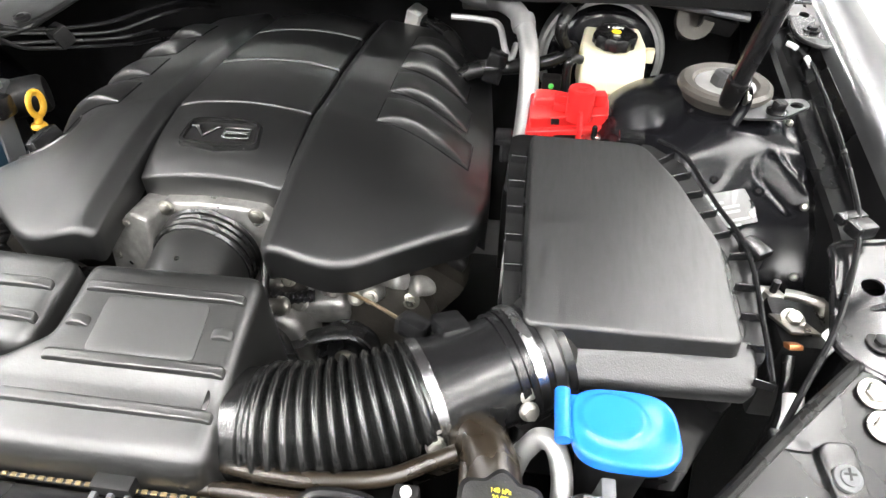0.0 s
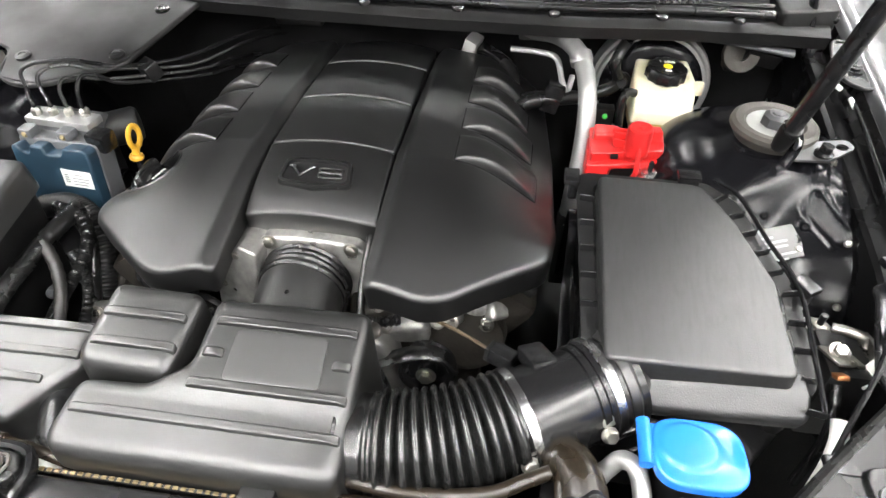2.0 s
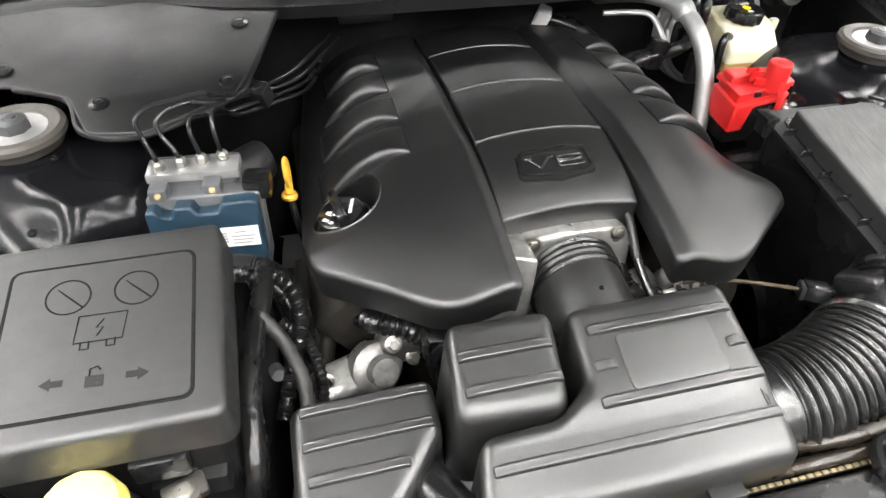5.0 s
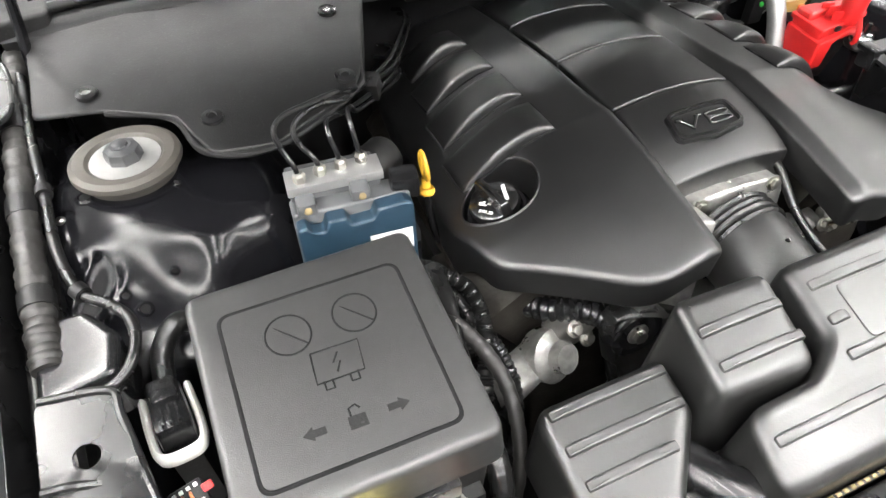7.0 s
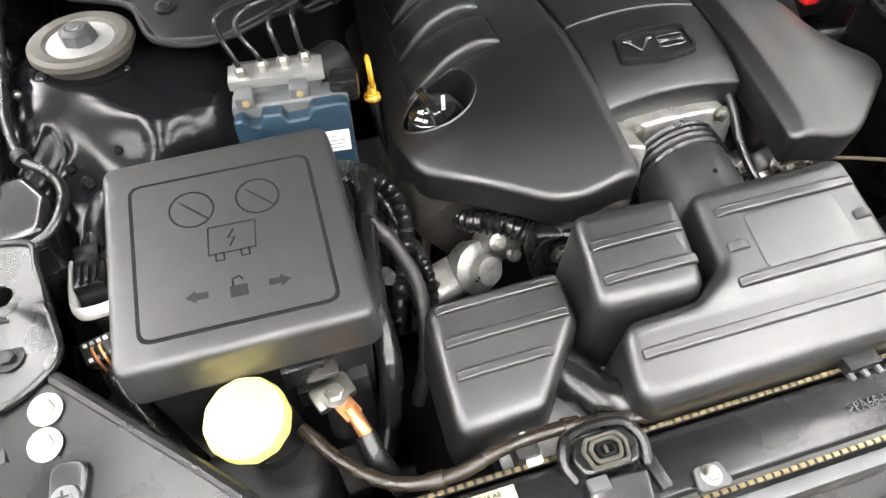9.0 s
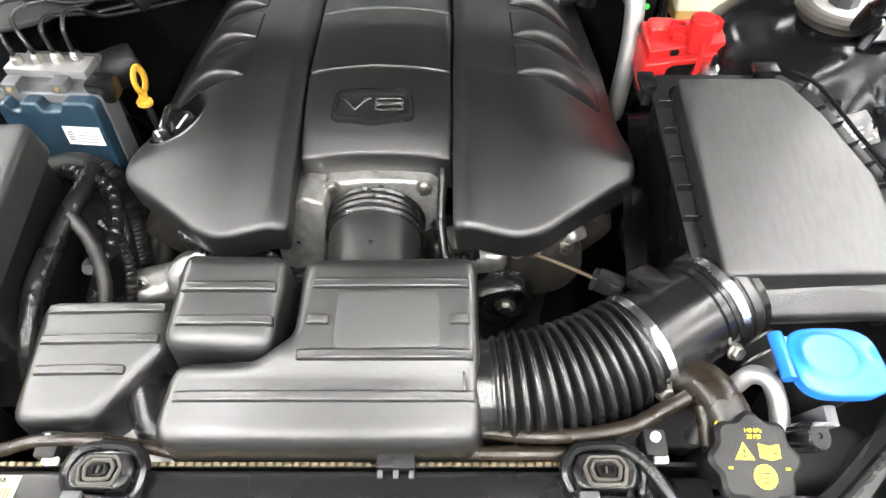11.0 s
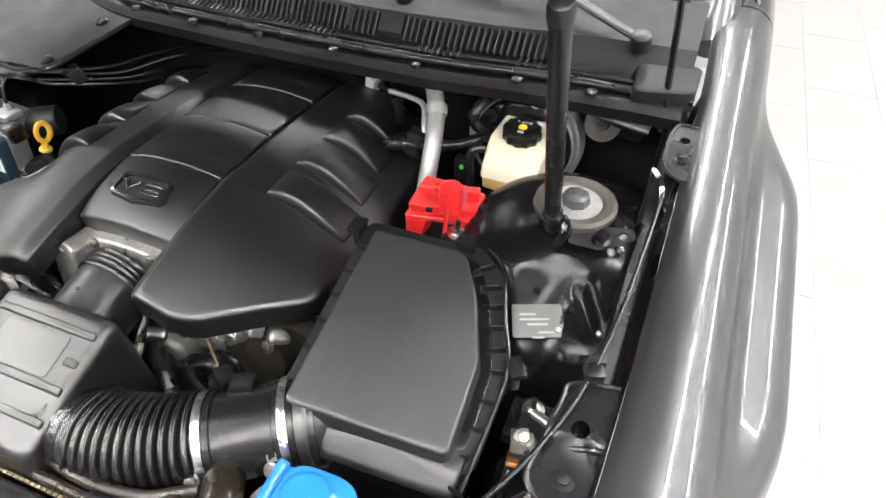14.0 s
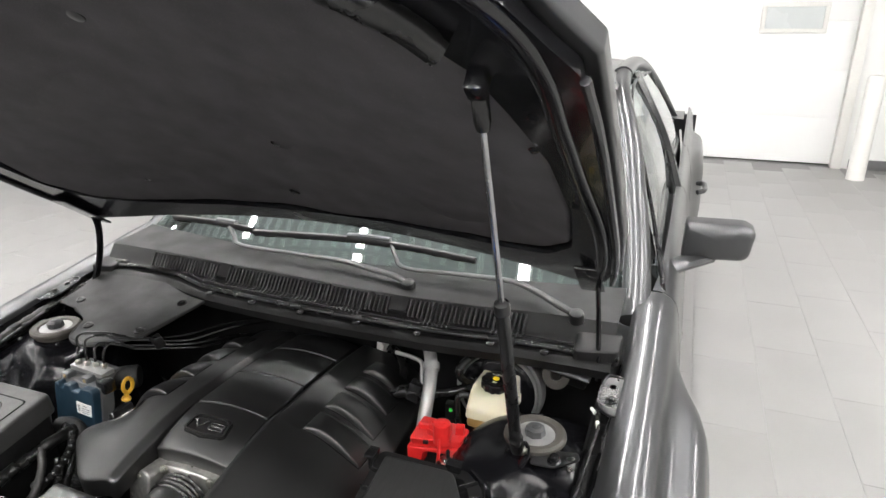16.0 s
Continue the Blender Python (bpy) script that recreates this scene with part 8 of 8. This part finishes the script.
# ---- cowl and wipers ----
SEAL = [(0.752, 1.048), (0.645, 1.044), (0.50, 1.036), (0.34, 1.018), (0.10, 1.014), (-0.10, 1.020), (-0.28, 1.032), (-0.36, 1.048), (-0.48, 1.090), (-0.60, 1.098), (-0.70, 1.085)]


def seal_y(x):
    xs = sorted(SEAL)
    return between(x, [p[0] for p in xs], [p[1] for p in xs])


def cowl():
    c = thing("windscreen_cowl", (0, 1.12, 0.93), "black plastic windscreen cowl with louvred air vents", "cowl")
    foot = lambda x: 1.205 + 0.085 * (x / 0.735) ** 2
    vent = lambda x: flow(x, (-0.75, -0.55, -0.3, 0.0, 0.2, 0.4, 0.55, 0.75), (1.118, 1.108, 1.086, 1.068, 1.058, 1.068, 1.088, 1.105))
    crest = lambda x: 0.008 * (1 - (x / 0.74) ** 2)

    def at(u, v):
        x = -0.74 + 1.48 * u
        knots = (seal_y(x), seal_y(x) + 0.008, vent(x) - 0.024, vent(x) - 0.013, vent(x) + 0.010, vent(x) + 0.016, foot(x))
        return (x, between(v, (0, 0.1, 0.3, 0.4, 0.65, 0.75, 1.0), knots), between(v, (0, 0.1, 0.3, 0.4, 0.65, 0.75, 1.0), (0.955, 0.968, 0.970, 0.974, 1.004, 1.012, 1.024)) + crest(x))
    part("panel", sheet(60, 24, at, 0.004), MATT, c, "", 40)
    part("front_lip", sheet(60, 6, lambda u, v: (-0.74 + 1.48 * u, seal_y(-0.74 + 1.48 * u) - 0.036 + 0.040 * v, 0.950 + 0.009 * step(0.0, 0.4, v) + crest(-0.74 + 1.48 * u)), 0.003), MATT, c)
    part("front_turn_down", sheet(60, 2, lambda u, v: (-0.74 + 1.48 * u, seal_y(-0.74 + 1.48 * u) - 0.034 + 0.004 * v, 0.950 - 0.020 * v + crest(-0.74 + 1.48 * u)), 0.003), MATT, c)
    part("rubber_seal", tube([(x, y - 0.002, 0.966 + crest(x)) for x, y in SEAL], 0.0075, 10, 8), RUBBER, c, "rubber bonnet seal")
    part("seal_ridge", tube([(x, y + 0.012, 0.974 + crest(x)) for x, y in SEAL], 0.004, 8, 8), SMOOTH, c)
    for x in (0.60, 0.48, 0.31, 0.155, 0.0, -0.147, -0.29):
        part("push_clip", lathe([(0, 0), (0.010, 0), (0.009, 0.004), (0.004, 0.005), (0, 0.005)], basis((x, seal_y(x) - 0.020, 0.9605 + crest(x)), (0, -0.1, 1)), 18), SMOOTH, c)
    # louvres: a dark tray with thin fins in two banks
    part("vent_tray", sheet(40, 4, lambda u, v: (-0.56 + 1.10 * u, vent(-0.56 + 1.10 * u) - 0.016 + 0.026 * v, 0.9765 + 0.030 * v + crest(-0.56 + 1.10 * u)), 0.001), DEAD, c, "dark vent tray")
    me = {}
    for bank, (length, lean, dy, dz) in enumerate(((0.040, 50, -0.006, 0.9935), (0.020, 4, -0.030, 0.9760))):
        bm = boxy((0.0034, length, 0.010 if bank == 0 else 0.005), pose(0, 0, 0, lean, 0, 0), 0.0006, 1)
        me[bank] = bpy.data.meshes.new("louvre")
        bm.to_mesh(me[bank])
        bm.free()
        me[bank].materials.append(MOULD)
        for i in range(98):
            x = -0.555 + 0.0113 * i
            if bank == 0 and (0.215 < x < 0.265 or -0.31 < x < -0.275) or bank == 1 and seal_y(x) + 0.022 > vent(x) - 0.022:
                continue
            o = new("louvre", me[bank])
            o.parent = c
            o.matrix_parent_inverse = Matrix.Translation(c.location).inverted()
            o.location = (x, vent(x) + dy, dz + crest(x))
            o.rotation_euler = (0, 0, radians(-8 * x))
    for x, w in ((0.24, 0.046), (-0.292, 0.036), (0.16, 0.012), (0.04, 0.008)):
        part("vent_bridge", boxy((w, 0.036, 0.010), pose(x, vent(x) - 0.001, 0.998 + crest(x), 48, 0, 0), 0.003), MATT, c)
    part("right_cover", pillow(rounded([(0.66, 1.02), (0.752, 1.04), (0.755, 1.11), (0.70, 1.13), (0.655, 1.09)], 0.012), lambda x, y: 0.985 + 0.1 * (y - 1.05), 0.95, 0.005, 4), MATT, c)
    part("left_cover", pillow(rounded([(-0.68, 1.06), (-0.752, 1.05), (-0.755, 1.13), (-0.70, 1.15), (-0.675, 1.12)], 0.012), lambda x, y: 0.972 + 0.1 * (y - 1.05), 0.95, 0.005, 4), MATT, c)
    # steel cross rail and bracket under the cowl
    r = thing("cowl_rail", (0.45, 1.04, 0.93), "grey steel cross rail under the cowl edge", "rail")
    part("rail", tube([(0.30, 1.050, 0.936), (0.45, 1.045, 0.934), (0.60, 1.035, 0.925), (0.70, 1.025, 0.915)], 0.0110, 10, flat=0.6), GREYP, r)
    bm = lathe([(0.012, -0.006), (0.030, -0.006), (0.030, 0.006), (0.012, 0.006), (0.012, -0.006)], basis((0.625, 1.040, 0.902), (0.1, -1, 0.5)), 28)
    part("rail_bracket", bm, DIRTY, r, "cast bracket ring")
    part("rail_lug", boxy((0.06, 0.014, 0.03), pose(0.662, 1.045, 0.895, 20, 12, 0), 0.006), MATT, r)
    part("rail_post", boxy((0.03, 0.03, 0.08), Matrix.Translation((0.625, 1.07, 0.90)), 0.006), MATT, r)


def wipers():
    def arm(name, pts, blade, clip):
        w = thing(name, pts[0], "black windscreen wiper with a slim blade resting on the glass", "wiper", "windscreen wipers")
        part("arm", tube(pts, lambda q: 0.0105 - 0.0045 * q, 10, 8, flat=0.7), SATIN, w)
        p = Vector(pts[0])
        part("pivot_cap", lathe([(0, -0.016), (0.016, -0.016), (0.017, 0), (0.015, 0.008), (0.010, 0.011), (0, 0.011)], basis(p, (0, -0.3, 1)), 22), SATIN, w)
        part("blade", tube(blade, 0.0068, 8, 8, flat=1.3), SATIN, w)
        part("squeegee", tube([(Vector(q) + Vector((0, 0, -0.008))) for q in blade], 0.0025, 6, 8, flat=1.6), RUBBER, w)
        part("blade_clip", tube(clip, 0.0085, 8, 4, flat=0.8), GREYP, w)
    arm("wiper", [(0.238, 1.118, 1.030), (0.19, 1.135, 1.040), (0.12, 1.145, 1.045), (0.024, 1.158, 1.050), (-0.12, 1.160, 1.050), (-0.295, 1.166, 1.050), (-0.345, 1.20, 1.062), (-0.39, 1.238, 1.082)],
        [(-0.605, 1.248, 1.075), (-0.45, 1.238, 1.080), (-0.29, 1.222, 1.078)], [(-0.43, 1.240, 1.088), (-0.40, 1.238, 1.089), (-0.36, 1.234, 1.088)])
    arm("wiper", [(0.652, 1.095, 1.028), (0.60, 1.12, 1.038), (0.53, 1.155, 1.050), (0.47, 1.172, 1.054), (0.35, 1.172, 1.052), (0.205, 1.172, 1.048), (0.165, 1.20, 1.066), (0.136, 1.236, 1.086)],
        [(-0.285, 1.216, 1.074), (0.0, 1.232, 1.084), (0.20, 1.230, 1.082), (0.375, 1.226, 1.072)], [(0.01, 1.234, 1.094), (0.07, 1.236, 1.096), (0.135, 1.236, 1.094)])


room()
car()
engine_cover()
throttle()
resonator()
intake_duct()
engine()
air_box()
washer_filler()
jump_post()
brake_unit()
cooling_pipes()
strut_mounts()
id_plate()
fuse_box()
battery_lead()
abs_unit()
left_shield()
left_side_details()
wing_brackets()
radiator()
coolant_caps()
wipers()
cowl()
floor_tiles()
